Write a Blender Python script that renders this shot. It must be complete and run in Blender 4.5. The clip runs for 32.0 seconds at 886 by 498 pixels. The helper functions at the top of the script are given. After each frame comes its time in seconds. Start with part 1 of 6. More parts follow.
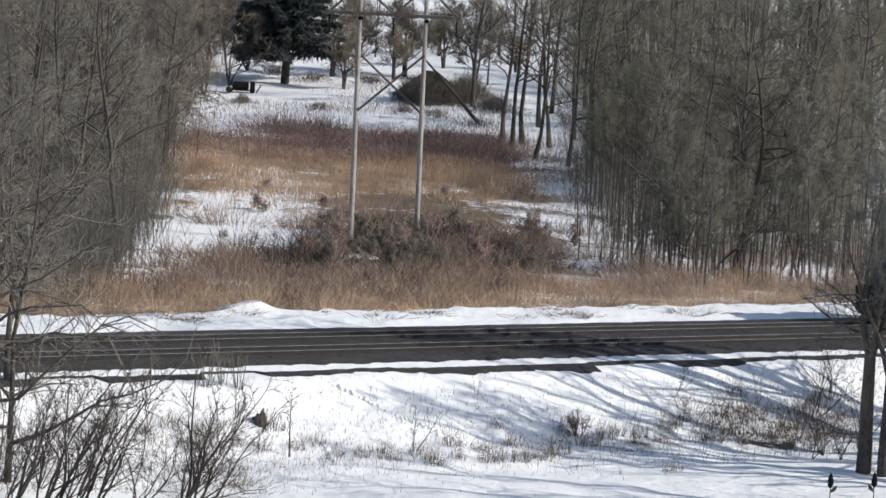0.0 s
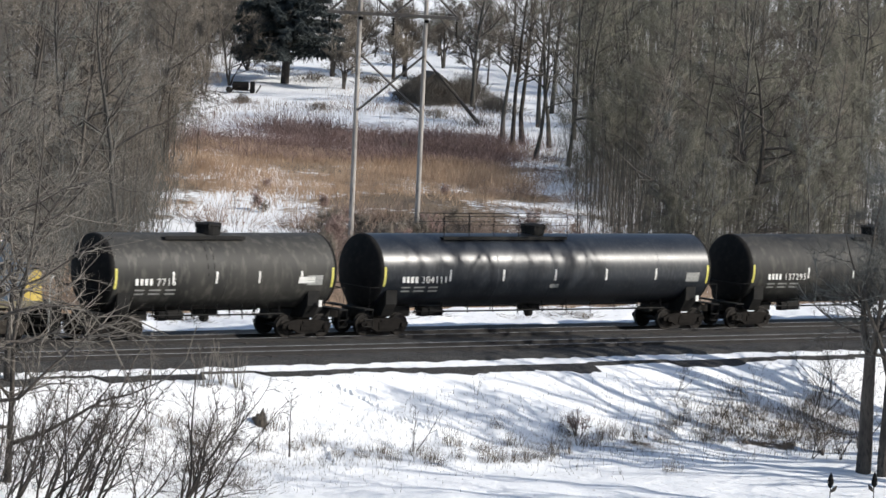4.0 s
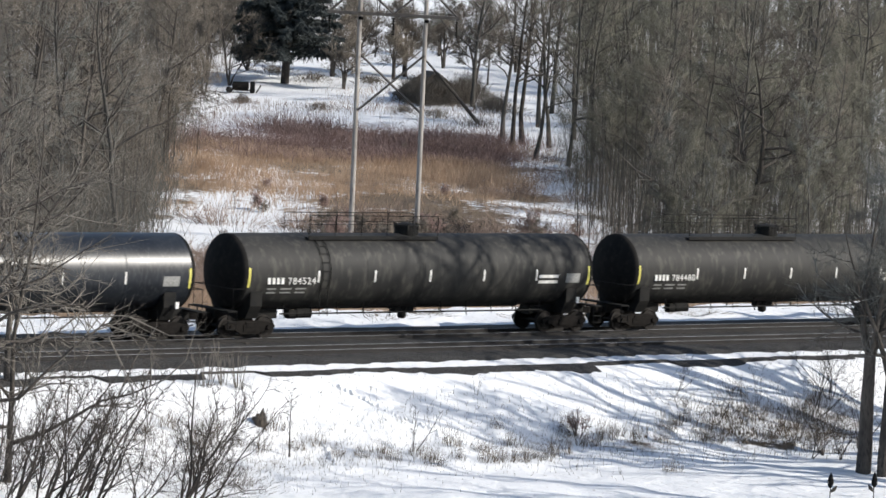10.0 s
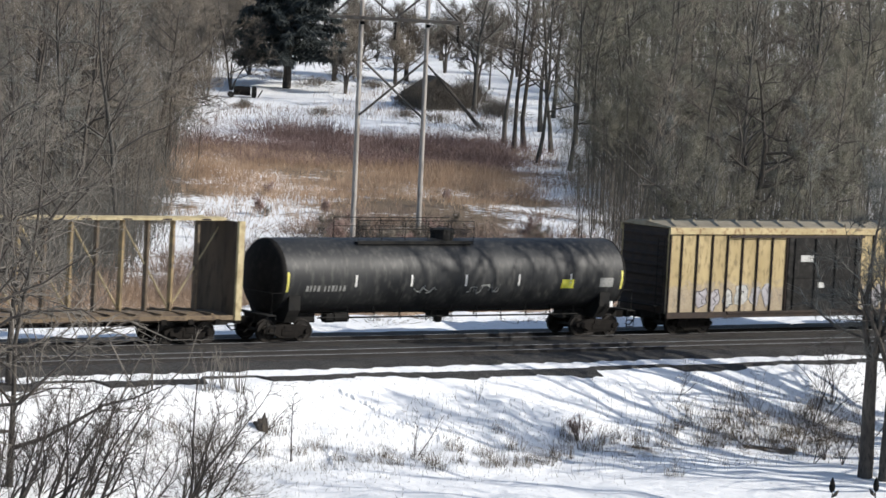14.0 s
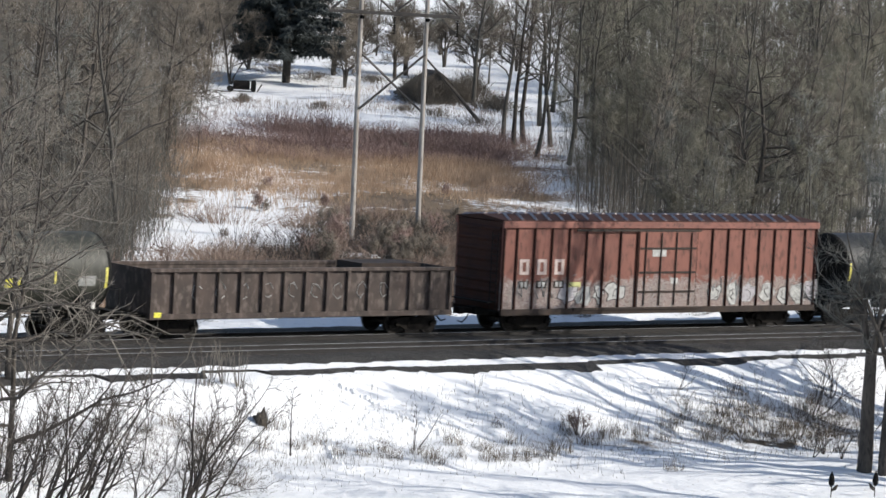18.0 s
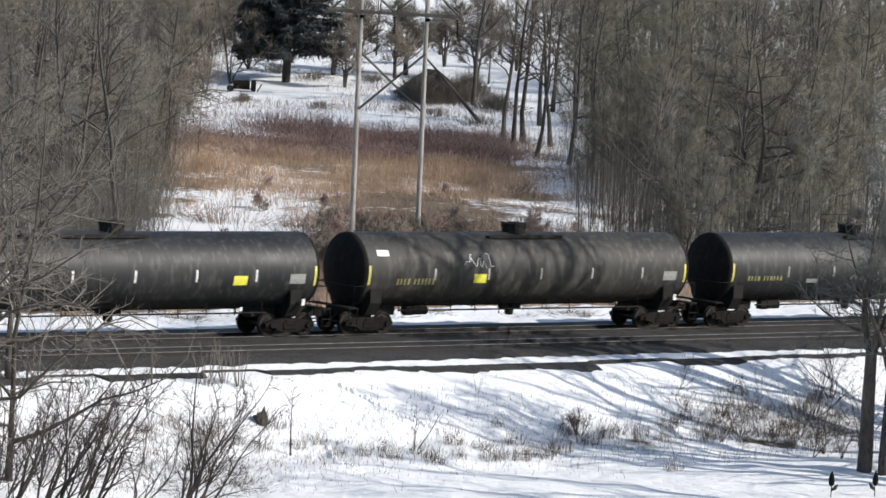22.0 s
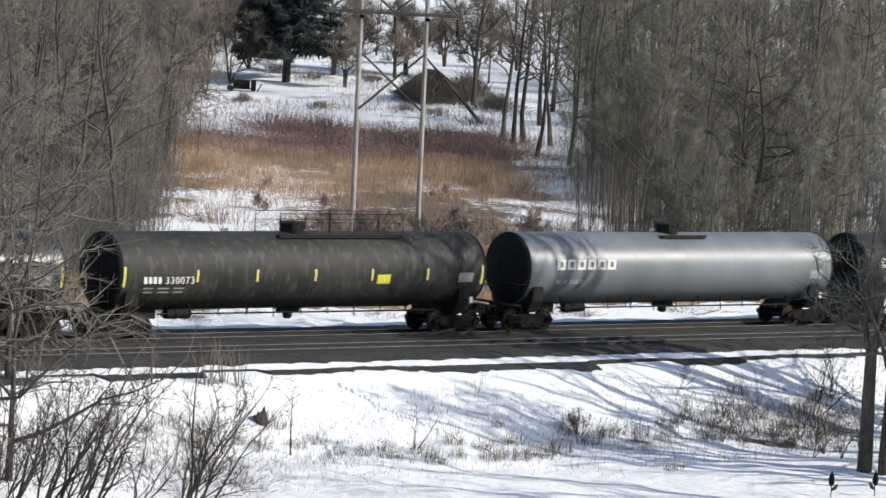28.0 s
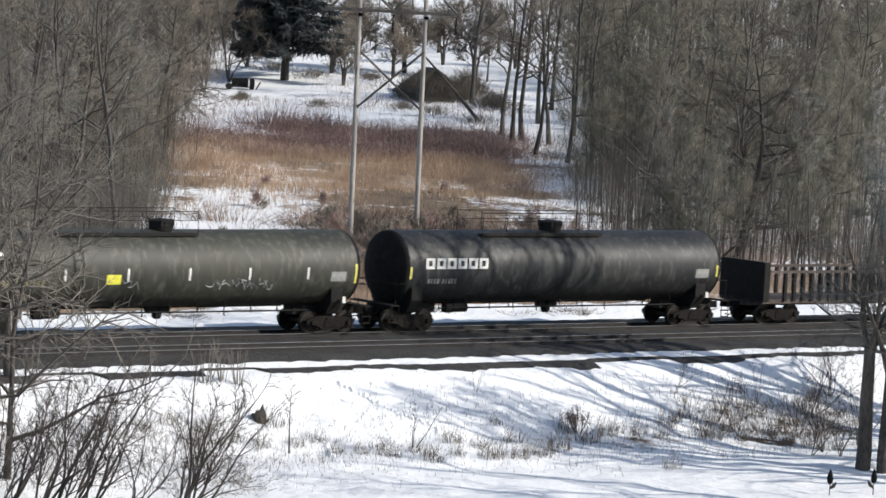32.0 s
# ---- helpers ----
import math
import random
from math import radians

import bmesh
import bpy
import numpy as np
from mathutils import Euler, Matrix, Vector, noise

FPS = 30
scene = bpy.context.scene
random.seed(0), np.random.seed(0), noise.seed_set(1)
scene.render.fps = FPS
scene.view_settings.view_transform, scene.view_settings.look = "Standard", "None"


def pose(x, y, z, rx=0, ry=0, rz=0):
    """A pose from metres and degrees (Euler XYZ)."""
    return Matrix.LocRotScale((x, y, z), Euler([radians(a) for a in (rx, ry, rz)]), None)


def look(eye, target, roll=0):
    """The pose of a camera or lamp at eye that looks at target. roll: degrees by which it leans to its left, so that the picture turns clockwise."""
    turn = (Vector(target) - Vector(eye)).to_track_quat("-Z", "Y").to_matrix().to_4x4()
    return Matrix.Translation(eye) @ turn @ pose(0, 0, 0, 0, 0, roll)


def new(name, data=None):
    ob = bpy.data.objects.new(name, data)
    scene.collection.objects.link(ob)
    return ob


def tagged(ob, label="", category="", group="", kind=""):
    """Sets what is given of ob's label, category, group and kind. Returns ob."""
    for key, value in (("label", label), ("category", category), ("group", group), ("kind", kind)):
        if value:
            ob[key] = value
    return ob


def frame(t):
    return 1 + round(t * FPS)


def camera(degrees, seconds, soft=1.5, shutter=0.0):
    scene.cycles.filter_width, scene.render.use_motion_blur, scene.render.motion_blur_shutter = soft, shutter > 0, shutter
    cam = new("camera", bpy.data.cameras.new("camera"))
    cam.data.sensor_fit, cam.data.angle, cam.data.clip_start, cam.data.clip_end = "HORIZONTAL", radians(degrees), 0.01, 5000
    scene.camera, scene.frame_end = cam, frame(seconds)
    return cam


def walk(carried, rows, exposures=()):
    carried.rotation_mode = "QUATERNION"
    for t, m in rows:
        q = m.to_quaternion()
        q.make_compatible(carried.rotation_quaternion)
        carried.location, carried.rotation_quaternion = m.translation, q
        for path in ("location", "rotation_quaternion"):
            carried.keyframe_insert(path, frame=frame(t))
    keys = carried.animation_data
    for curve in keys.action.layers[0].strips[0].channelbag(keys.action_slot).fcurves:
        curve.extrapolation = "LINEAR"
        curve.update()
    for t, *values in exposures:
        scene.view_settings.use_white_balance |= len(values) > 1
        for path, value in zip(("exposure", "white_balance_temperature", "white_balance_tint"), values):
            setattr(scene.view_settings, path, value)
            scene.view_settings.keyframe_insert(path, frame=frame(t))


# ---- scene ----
# ---------- camera and its way ----------
A = radians(37.848)                 # the track's turn from the picture plane
TRACK_Y, EYE_Z = 139.408, 13.52     # track centre straight ahead; eye over the rail head
UX, UY = math.cos(A), math.sin(A)
SPEED = 21.8                        # the train, metres a second
FOCAL = 5864.18                     # focal length in units of which the picture is 1568 wide

cam = camera(15.2298, 32.0, soft=1.55, shutter=0.1)


def shaken(dx, dy):
    """The camera on its stand, nudged aside."""
    yaw = math.degrees(dx / FOCAL)
    tip = math.degrees(dy / FOCAL)
    base = pose(0, 0, EYE_Z, 90 - 4.1063 + tip, 0, yaw) @ pose(0, 0, 0, 0, 0, 3.0989)
    return base


SHAKE = [(0, 0, 0), (5, 0, 0), (11, 0, 0), (11.5, 1.7, -3), (12, 8, -7.5), (12.5, 3, -3), (13, 0, .5), (13.5, 4, 6.5),
         (14, 3.3, 8), (14.5, 2, 1.8), (15.2, 1.7, -1.5), (16.5, 1.7, -2), (20, 1.7, -2.3), (24, 1.7, -3), (28, 1.7, -3),
         (28.5, 3.5, -15.5), (29, 2.2, -13.5), (29.5, 1.7, -4.6), (31.5, 1.7, -4.6), (32, -1, -6)]
walk(cam, [(t, shaken(dx, dy)) for t, dx, dy in SHAKE], exposures=[(0, .42), (2.1, .42), (3.0, .6), (32, .6)])

# ---------- daylight ----------
SUN_EL, SUN_AZ = radians(31), radians(79)   # height; swing from behind the camera towards the right
sun_dir = Vector((math.cos(SUN_EL) * math.sin(SUN_AZ), -math.cos(SUN_EL) * math.cos(SUN_AZ), math.sin(SUN_EL)))
world = bpy.data.worlds.new("sky")
scene.world = world
world.use_nodes = True
wn = world.node_tree
sky = wn.nodes.new("ShaderNodeTexSky")
sky.sky_type, sky.sun_disc, sky.sun_elevation = "NISHITA", False, SUN_EL
sky.sun_rotation = math.atan2(sun_dir.x, sun_dir.y)
wn.links.new(sky.outputs[0], wn.nodes["Background"].inputs[0])
wn.nodes["Background"].inputs[1].default_value = 0.085
sun = new("sun", bpy.data.lights.new("sun", "SUN"))
sun.data.energy, sun.data.angle, sun.data.color = 3.2, radians(0.55), (1.0, 0.955, 0.88)
sun.matrix_world = look((60, 0, 60), Vector((60, 0, 60)) - sun_dir)


# ---------- materials ----------
def mat(name, c1, c2=None, rough=0.6, metal=0.0, scale=3.0, bump=0.0, detail=4.0, c3=None, fine=None, spec=0.5,
        stretch=(1, 1, 1), lo=0.35, hi=0.65, per_object=0.0, coat=0.0, rough_var=0.15):
    """A surface of two mottled tones, a third one in finer flecks, uneven gloss and relief."""
    m = bpy.data.materials.new(name)
    m.use_nodes = True
    nt = m.node_tree
    b = nt.nodes["Principled BSDF"]
    co = nt.nodes.new("ShaderNodeTexCoord")
    mp = nt.nodes.new("ShaderNodeMapping")
    mp.inputs["Scale"].default_value = stretch
    nt.links.new(co.outputs["Object"], mp.inputs[0])
    n1 = nt.nodes.new("ShaderNodeTexNoise")
    n1.inputs["Scale"].default_value, n1.inputs["Detail"].default_value = scale, detail
    nt.links.new(mp.outputs[0], n1.inputs["Vector"])
    ramp = nt.nodes.new("ShaderNodeValToRGB")
    ramp.color_ramp.elements[0].position, ramp.color_ramp.elements[1].position = lo, hi
    ramp.color_ramp.elements[0].color = (*c1, 1)
    ramp.color_ramp.elements[1].color = (*(c2 or [x * 1.25 for x in c1]), 1)
    nt.links.new(n1.outputs[0], ramp.inputs[0])
    col = ramp.outputs[0]
    n2 = nt.nodes.new("ShaderNodeTexNoise")
    n2.inputs["Scale"].default_value, n2.inputs["Detail"].default_value = fine or scale * 7, 5
    nt.links.new(mp.outputs[0], n2.inputs["Vector"])
    if c3:
        r2 = nt.nodes.new("ShaderNodeMapRange")
        r2.inputs[1].default_value, r2.inputs[2].default_value = 0.5, 0.68
        nt.links.new(n2.outputs[0], r2.inputs[0])
        mx = nt.nodes.new("ShaderNodeMix")
        mx.data_type = "RGBA"
        nt.links.new(r2.outputs[0], mx.inputs[0])
        nt.links.new(col, mx.inputs[6])
        mx.inputs[7].default_value = (*c3, 1)
        col = mx.outputs[2]
    if per_object:
        oi = nt.nodes.new("ShaderNodeObjectInfo")
        hs = nt.nodes.new("ShaderNodeHueSaturation")
        mr = nt.nodes.new("ShaderNodeMapRange")
        mr.inputs[3].default_value, mr.inputs[4].default_value = 1 - per_object, 1 + per_object
        nt.links.new(oi.outputs["Random"], mr.inputs[0])
        nt.links.new(mr.outputs[0], hs.inputs["Value"])
        nt.links.new(col, hs.inputs["Color"])
        col = hs.outputs[0]
    nt.links.new(col, b.inputs["Base Color"])
    rr = nt.nodes.new("ShaderNodeMapRange")
    rr.inputs[3].default_value, rr.inputs[4].default_value = max(0.02, rough - rough_var), min(1, rough + rough_var)
    nt.links.new(n1.outputs[0], rr.inputs[0])
    nt.links.new(rr.outputs[0], b.inputs["Roughness"])
    b.inputs["Metallic"].default_value = metal
    b.inputs["Specular IOR Level"].default_value = spec
    b.inputs["Coat Weight"].default_value = coat
    if bump:
        bp = nt.nodes.new("ShaderNodeBump")
        bp.inputs["Strength"].default_value, bp.inputs["Distance"].default_value = 1.0, bump
        nt.links.new(n2.outputs[0], bp.inputs["Height"])
        nt.links.new(bp.outputs[0], b.inputs["Normal"])
    return m


M = {}
M["ballast"] = mat("ballast", (.013, .0125, .0125), (.036, .0345, .033), .95, scale=1.3, bump=.07, c3=(.075, .072, .068), fine=24, stretch=(1, 1, 1))
M["tie"] = mat("tie", (.028, .022, .018), (.06, .05, .042), .9, scale=5, bump=.01, per_object=.3)
M["rail"] = mat("rail", (.016, .0145, .014), (.028, .025, .024), .7, .2, scale=4)
M["rail_head"] = mat("rail_head", (.25, .255, .27), (.36, .365, .38), .62, .0, scale=1.5)
M["gloss_black"] = mat("gloss_black", (.010, .0125, .017), (.019, .023, .029), .35, scale=.8, c3=(.036, .038, .042), fine=9, stretch=(1, 1, .35), rough_var=.10)
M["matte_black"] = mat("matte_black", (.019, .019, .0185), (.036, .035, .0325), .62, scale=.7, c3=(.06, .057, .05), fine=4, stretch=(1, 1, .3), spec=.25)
M["dusty_black"] = mat("dusty_black", (.026, .026, .0245), (.050, .048, .043), .58, scale=.6, c3=(.08, .075, .066), fine=4, stretch=(1, 1, .3), spec=.25)
M["olive_black"] = mat("olive_black", (.026, .027, .021), (.047, .047, .037), .58, scale=.6, c3=(.078, .077, .062), fine=4, stretch=(1, 1, .3), spec=.4)
M["satin_black"] = mat("satin_black", (.012, .0132, .0145), (.024, .025, .026), .54, scale=.8, c3=(.052, .051, .048), fine=5, stretch=(1, 1, .3), spec=.35)
# black of the tank ends, darkened for the shade they stand in
M["shade_black"] = mat("shade_black", (.009, .009, .009), (.018, .017, .016), .85, scale=1.2, c3=(.022, .020, .018), fine=5, spec=.12)
M["grey_tank"] = mat("grey_tank", (.105, .118, .130), (.17, .187, .202), .42, scale=.5, c3=(.15, .162, .172), fine=2.2, stretch=(1, 1, .4))
M["frame_black"] = mat("frame_black", (.009, .009, .009), (.019, .018, .0165), .8, scale=4, bump=.004, spec=.2)
M["truck_brown"] = mat("truck_brown", (.0085, .0075, .007), (.018, .0155, .0135), .85, scale=5, bump=.004, spec=.12)
M["wheel_steel"] = mat("wheel_steel", (.012, .010, .009), (.03, .025, .021), .55, .5, scale=6)
M["yellow_mark"] = mat("yellow_mark", (.62, .56, .10), (.74, .68, .18), .5, scale=6)
M["white_mark"] = mat("white_mark", (.62, .61, .57), (.80, .79, .76), .55, scale=6)
M["placard"] = mat("placard", (.66, .62, .05), (.80, .76, .10), .5, scale=6)
M["dull_yellow"] = mat("dull_yellow", (.26, .235, .08), (.37, .335, .13), .55, scale=6)
M["grey_mark"] = mat("grey_mark", (.22, .22, .21), (.34, .34, .32), .6, scale=8)
M["dull_white"] = mat("dull_white", (.30, .30, .29), (.50, .50, .48), .6, scale=5)


class Geo:
    """Gathers points and faces of one mesh."""

    def __init__(self):
        self.v, self.f = [], []

    def add(self, vs, fs):
        n = len(self.v)
        self.v += [tuple(p) for p in vs]
        self.f += [tuple(i + n for i in q) for q in fs]
        return self

    def box(self, x0, x1, y0, y1, z0, z1, b=0.0):
        """A block; b chamfers its edges along x."""
        if b:
            pr = [(y0 + b, z0), (y1 - b, z0), (y1, z0 + b), (y1, z1 - b), (y1 - b, z1), (y0 + b, z1), (y0, z1 - b), (y0, z0 + b)]
            return self.prism(pr, x0, x1)
        return self.add([(x0, y0, z0), (x1, y0, z0), (x1, y1, z0), (x0, y1, z0), (x0, y0, z1), (x1, y0, z1), (x1, y1, z1), (x0, y1, z1)],
                        [(0, 3, 2, 1), (4, 5, 6, 7), (0, 1, 5, 4), (1, 2, 6, 5), (2, 3, 7, 6), (3, 0, 4, 7)])

    def prism(self, pr, a, b, axis="x"):
        """An outline drawn out from a to b along an axis."""
        n = len(pr)

        def at(p, w):
            return (w, p[0], p[1]) if axis == "x" else (p[0], w, p[1]) if axis == "y" else (p[0], p[1], w)
        vs = [at(p, a) for p in pr] + [at(p, b) for p in pr]
        fs = [(i, (i + 1) % n, n + (i + 1) % n, n + i) for i in range(n)] + [tuple(range(n - 1, -1, -1)), tuple(range(n, 2 * n))]
        if axis == "y":
            fs = [q[::-1] for q in fs]
        return self.add(vs, fs)

    def tube(self, pts, r, n=6, caps=True):
        """A pipe along points; r is one radius or one a point."""
        rs = r if isinstance(r, (list, tuple)) else [r] * len(pts)
        pts = [Vector(p) for p in pts]
        base = len(self.v)
        for i, p in enumerate(pts):
            d = (pts[min(i + 1, len(pts) - 1)] - pts[max(i - 1, 0)]).normalized()
            a = d.cross(Vector((0, 0, 1)) if abs(d.z) < .9 else Vector((1, 0, 0))).normalized()
            c = d.cross(a)
            for k in range(n):
                w = 2 * math.pi * k / n
                self.v.append(tuple(p + rs[i] * (math.cos(w) * a + math.sin(w) * c)))
        for i in range(len(pts) - 1):
            for k in range(n):
                p, q = base + i * n + k, base + i * n + (k + 1) % n
                self.f.append((p, p + n, q + n, q))
        if caps:
            self.f.append(tuple(base + k for k in range(n)))
            e = base + (len(pts) - 1) * n
            self.f.append(tuple(e + k for k in range(n - 1, -1, -1)))
        return self

    def bar(self, p, q, w):
        """A square bar from p to q."""
        return self.tube([p, q], w * .707, 4)

    def lathe(self, prof, n=40, cy=0.0, cz=0.0, axis="x"):
        """Turns a profile of (place, radius) about an axis."""
        base = len(self.v)
        for x, r in prof:
            for k in range(n):
                w = 2 * math.pi * k / n
                if axis == "x":
                    self.v.append((x, cy + r * math.sin(w), cz + r * math.cos(w)))
                elif axis == "y":
                    self.v.append((cy + r * math.cos(w), x, cz + r * math.sin(w)))
                else:
                    self.v.append((cy + r * math.cos(w), cz + r * math.sin(w), x))
        for i in range(len(prof) - 1):
            for k in range(n):
                p, q = base + i * n + k, base + i * n + (k + 1) % n
                self.f.append((p, q, q + n, p + n))
        self.f.append(tuple(base + k for k in range(n - 1, -1, -1)))
        e = base + (len(prof) - 1) * n
        self.f.append(tuple(e + k for k in range(n)))
        return self

    def mesh(self, name, material, smooth=False):
        me = bpy.data.meshes.new(name)
        me.from_pydata(self.v, [], self.f)
        me.materials.append(material)
        if smooth:
            me.polygons.foreach_set("use_smooth", [True] * len(me.polygons))
            me.set_sharp_from_angle(angle=radians(32))
        me.update()
        return me


def part(name, g, material, parent=None, label="", smooth=False, at=None):
    """One mesh object, under a thing or a part where one is given."""
    ob = new(name, g.mesh(name, material, smooth) if isinstance(g, Geo) else g)
    if parent:
        ob.parent = parent
    if at is not None:
        ob.matrix_basis = at
    if label:
        ob["label"] = label
    return ob


def thing(name, label, category, group="", m=None):
    ob = new(name)
    ob.empty_display_size = .3
    tagged(ob, label, category, group)
    if m is not None:
        ob.matrix_basis = m
    return ob


def on_track(s, d=0.0, z=0.0):
    """A pose s along the track from the point ahead of the camera, d towards the camera."""
    return pose(s * UX + d * UY, TRACK_Y + s * UY - d * UX, z, 0, 0, math.degrees(A))


def text_mesh(words, size, material, depth=.006):
    cu = bpy.data.curves.new("lettering", "FONT")
    cu.body, cu.size, cu.extrude, cu.align_x = words, size, depth, "LEFT"
    ob = bpy.data.objects.new("lettering", cu)
    me = bpy.data.meshes.new_from_object(ob)
    bpy.data.objects.remove(ob)
    me.materials.clear()
    me.materials.append(material)
    return me


# ---------- ground ----------
def smooth(a, b, x):
    t = np.clip((x - a) / (b - a), 0, 1)
    return t * t * (3 - 2 * t)


def wave(x, y, k, seed):
    """A cheap smooth unevenness, about -1 to 1."""
    r = np.random.RandomState(seed)
    out = 0
    for _ in range(6):
        w, ph, kk = r.uniform(0, 6.28), r.uniform(0, 6.28), k * r.uniform(.5, 1.7)
        out = out + np.sin(kk * (x * math.cos(w) + y * math.sin(w)) + ph)
    return out / 3.2


def height(x, y):
    """The lie of the land."""
    x, y = np.asarray(x, float), np.asarray(y, float)
    s = x * UX + (y - TRACK_Y) * UY
    d = x * UY - (y - TRACK_Y) * UX
    # beyond the track, by the distance ahead, shifted along the track outside the view
    yc = TRACK_Y - d / UX + np.clip(x, -45, 45) * math.tan(A)
    far = np.interp(yc, [150, 172, 190, 205, 222, 240, 262, 275, 300, 330, 380, 430, 520, 700, 1200, 4000],
                    [-.9, -1.1, -1.3, -1.35, -.95, .6, 2.4, 3.4, 5.2, 7.8, 11.0, 13.2, 15.5, 30, 60, 90])
    far = far + .25 * wave(x, y, .16, 3) * smooth(-12, -30, d)
    berm = np.interp(-d, [0, 4.4, 5.2, 6.2, 8.0, 10.4, 12.5, 16, 24], [-.36, -.36, -.52, -.40, -.28, -.22, -.6, -.95, -1.0])
    berm = berm + (.10 * wave(x, y, .9, 5) + .07 * wave(x, y, 3.1, 6) + .03 * wave(x, y, 7.5, 7)) * smooth(4.6, 6.5, -d)
    berm = berm + .55 * np.exp(-((s + 2.0) / 1.25) ** 2 - ((d + 11.3) / 1.0) ** 2)
    beyond = berm + (far - berm) * smooth(13, 34, -d)
    near = np.interp(d, [0, 6.4, 7.2, 8.6, 13.8, 17, 30, 52, 80, 118, 140, 400, 4000],
                     [-.36, -.36, -.50, -.72, -2.7, -2.95, -3.0, -2.2, 3.0, 11.6, 12.0, 14, 40])
    near = near + (.12 * wave(x, y, .55, 8) + .06 * wave(x, y, 1.9, 9) + .025 * wave(x, y, 5.5, 10)) * smooth(7.2, 9.5, d)
    return np.where(d < 0, beyond, near)


def lines(spans):
    out = []
    for a, b, step in spans:
        out += list(np.arange(a, b, step))
    return np.array(out + [spans[-1][1]])


def litter_at(x, y):
    """How far dead grass and leaves show through the snow, 0 to 1."""
    d = x * UY - (y - TRACK_Y) * UX
    yc = TRACK_Y - d / UX + np.clip(x, -45, 45) * math.tan(A)
    n = wave(x, y, .35, 21) * .5 + wave(x, y, 1.1, 22) * .4 + wave(x, y, 3.0, 23) * .3
    band = smooth(9.5, 12.5, -d) * (1 - smooth(258, 272, yc))
    gap = np.exp(-((x + 13.4) / 4.6) ** 2 - ((yc - 204) / 27) ** 2)
    a = band * (.60 + .40 * n) - 1.1 * gap + .30 * n * gap
    a = a - .42 * band * smooth(.05, .32, x / (np.maximum(yc, 60) * .1337))
    a = a + .45 * smooth(.45, 1.0, n) * smooth(270, 285, yc)
    a = a + ((.26 + .34 * smooth(6, 10, x)) * smooth(.0, .8, n)) * smooth(11, 13.5, d) * (1 - smooth(17, 20, d))
    a = a + .5 * smooth(.5, 1.0, n) * smooth(6.5, 8, -d) * (1 - smooth(9, 11, -d))
    return np.clip(a, 0, 1)


def snow_material():
    m = bpy.data.materials.new("snow")
    m.use_nodes = True
    nt = m.node_tree
    b = nt.nodes["Principled BSDF"]
    co = nt.nodes.new("ShaderNodeTexCoord")
    at = nt.nodes.new("ShaderNodeAttribute")
    at.attribute_name = "litter"
    n1, n2, n3 = (nt.nodes.new("ShaderNodeTexNoise") for _ in range(3))
    for n, sc, de in ((n1, 1.6, 6), (n2, 9, 6), (n3, .25, 3)):
        n.inputs["Scale"].default_value, n.inputs["Detail"].default_value = sc, de
        nt.links.new(co.outputs["Object"], n.inputs["Vector"])
    tone = nt.nodes.new("ShaderNodeValToRGB")
    tone.color_ramp.elements[0].color, tone.color_ramp.elements[1].color = (.82, .83, .845, 1), (.90, .905, .91, 1)
    nt.links.new(n3.outputs[0], tone.inputs[0])
    grass = nt.nodes.new("ShaderNodeValToRGB")
    grass.color_ramp.elements[0].position, grass.color_ramp.elements[1].position = .35, .65
    grass.color_ramp.elements[0].color, grass.color_ramp.elements[1].color = (.085, .060, .042, 1), (.25, .185, .12, 1)
    nt.links.new(n2.outputs[0], grass.inputs[0])
    add = nt.nodes.new("ShaderNodeMath")
    add.operation = "ADD"
    nt.links.new(n1.outputs[0], add.inputs[0])
    nt.links.new(at.outputs["Fac"], add.inputs[1])
    half = nt.nodes.new("ShaderNodeMath")
    half.operation = "MULTIPLY_ADD"
    half.inputs[1].default_value = .35
    nt.links.new(n2.outputs[0], half.inputs[0])
    nt.links.new(add.outputs[0], half.inputs[2])
    ramp = nt.nodes.new("ShaderNodeMapRange")
    ramp.inputs[1].default_value, ramp.inputs[2].default_value = 1.0, 1.22
    nt.links.new(half.outputs[0], ramp.inputs[0])
    mx = nt.nodes.new("ShaderNodeMix")
    mx.data_type = "RGBA"
    nt.links.new(ramp.outputs[0], mx.inputs[0])
    nt.links.new(tone.outputs[0], mx.inputs[6])
    nt.links.new(grass.outputs[0], mx.inputs[7])
    # fallen twigs and grit
    n4 = nt.nodes.new("ShaderNodeTexNoise")
    n4.inputs["Scale"].default_value, n4.inputs["Detail"].default_value = 5.5, 3
    nt.links.new(co.outputs["Object"], n4.inputs["Vector"])
    grit = nt.nodes.new("ShaderNodeMapRange")
    grit.inputs[1].default_value, grit.inputs[2].default_value, grit.inputs[4].default_value = .64, .72, .6
    nt.links.new(n4.outputs[0], grit.inputs[0])
    m2 = nt.nodes.new("ShaderNodeMix")
    m2.data_type = "RGBA"
    nt.links.new(grit.outputs[0], m2.inputs[0])
    nt.links.new(mx.outputs[2], m2.inputs[6])
    m2.inputs[7].default_value = (.24, .20, .16, 1)
    nt.links.new(m2.outputs[2], b.inputs["Base Color"])
    b.inputs["Roughness"].default_value = .75
    b.inputs["Specular IOR Level"].default_value = .25
    bp = nt.nodes.new("ShaderNodeBump")
    bp.inputs["Strength"].default_value, bp.inputs["Distance"].default_value = .9, .14
    nt.links.new(n1.outputs[0], bp.inputs["Height"])
    nt.links.new(bp.outputs[0], b.inputs["Normal"])
    return m


M["snow"] = snow_material()


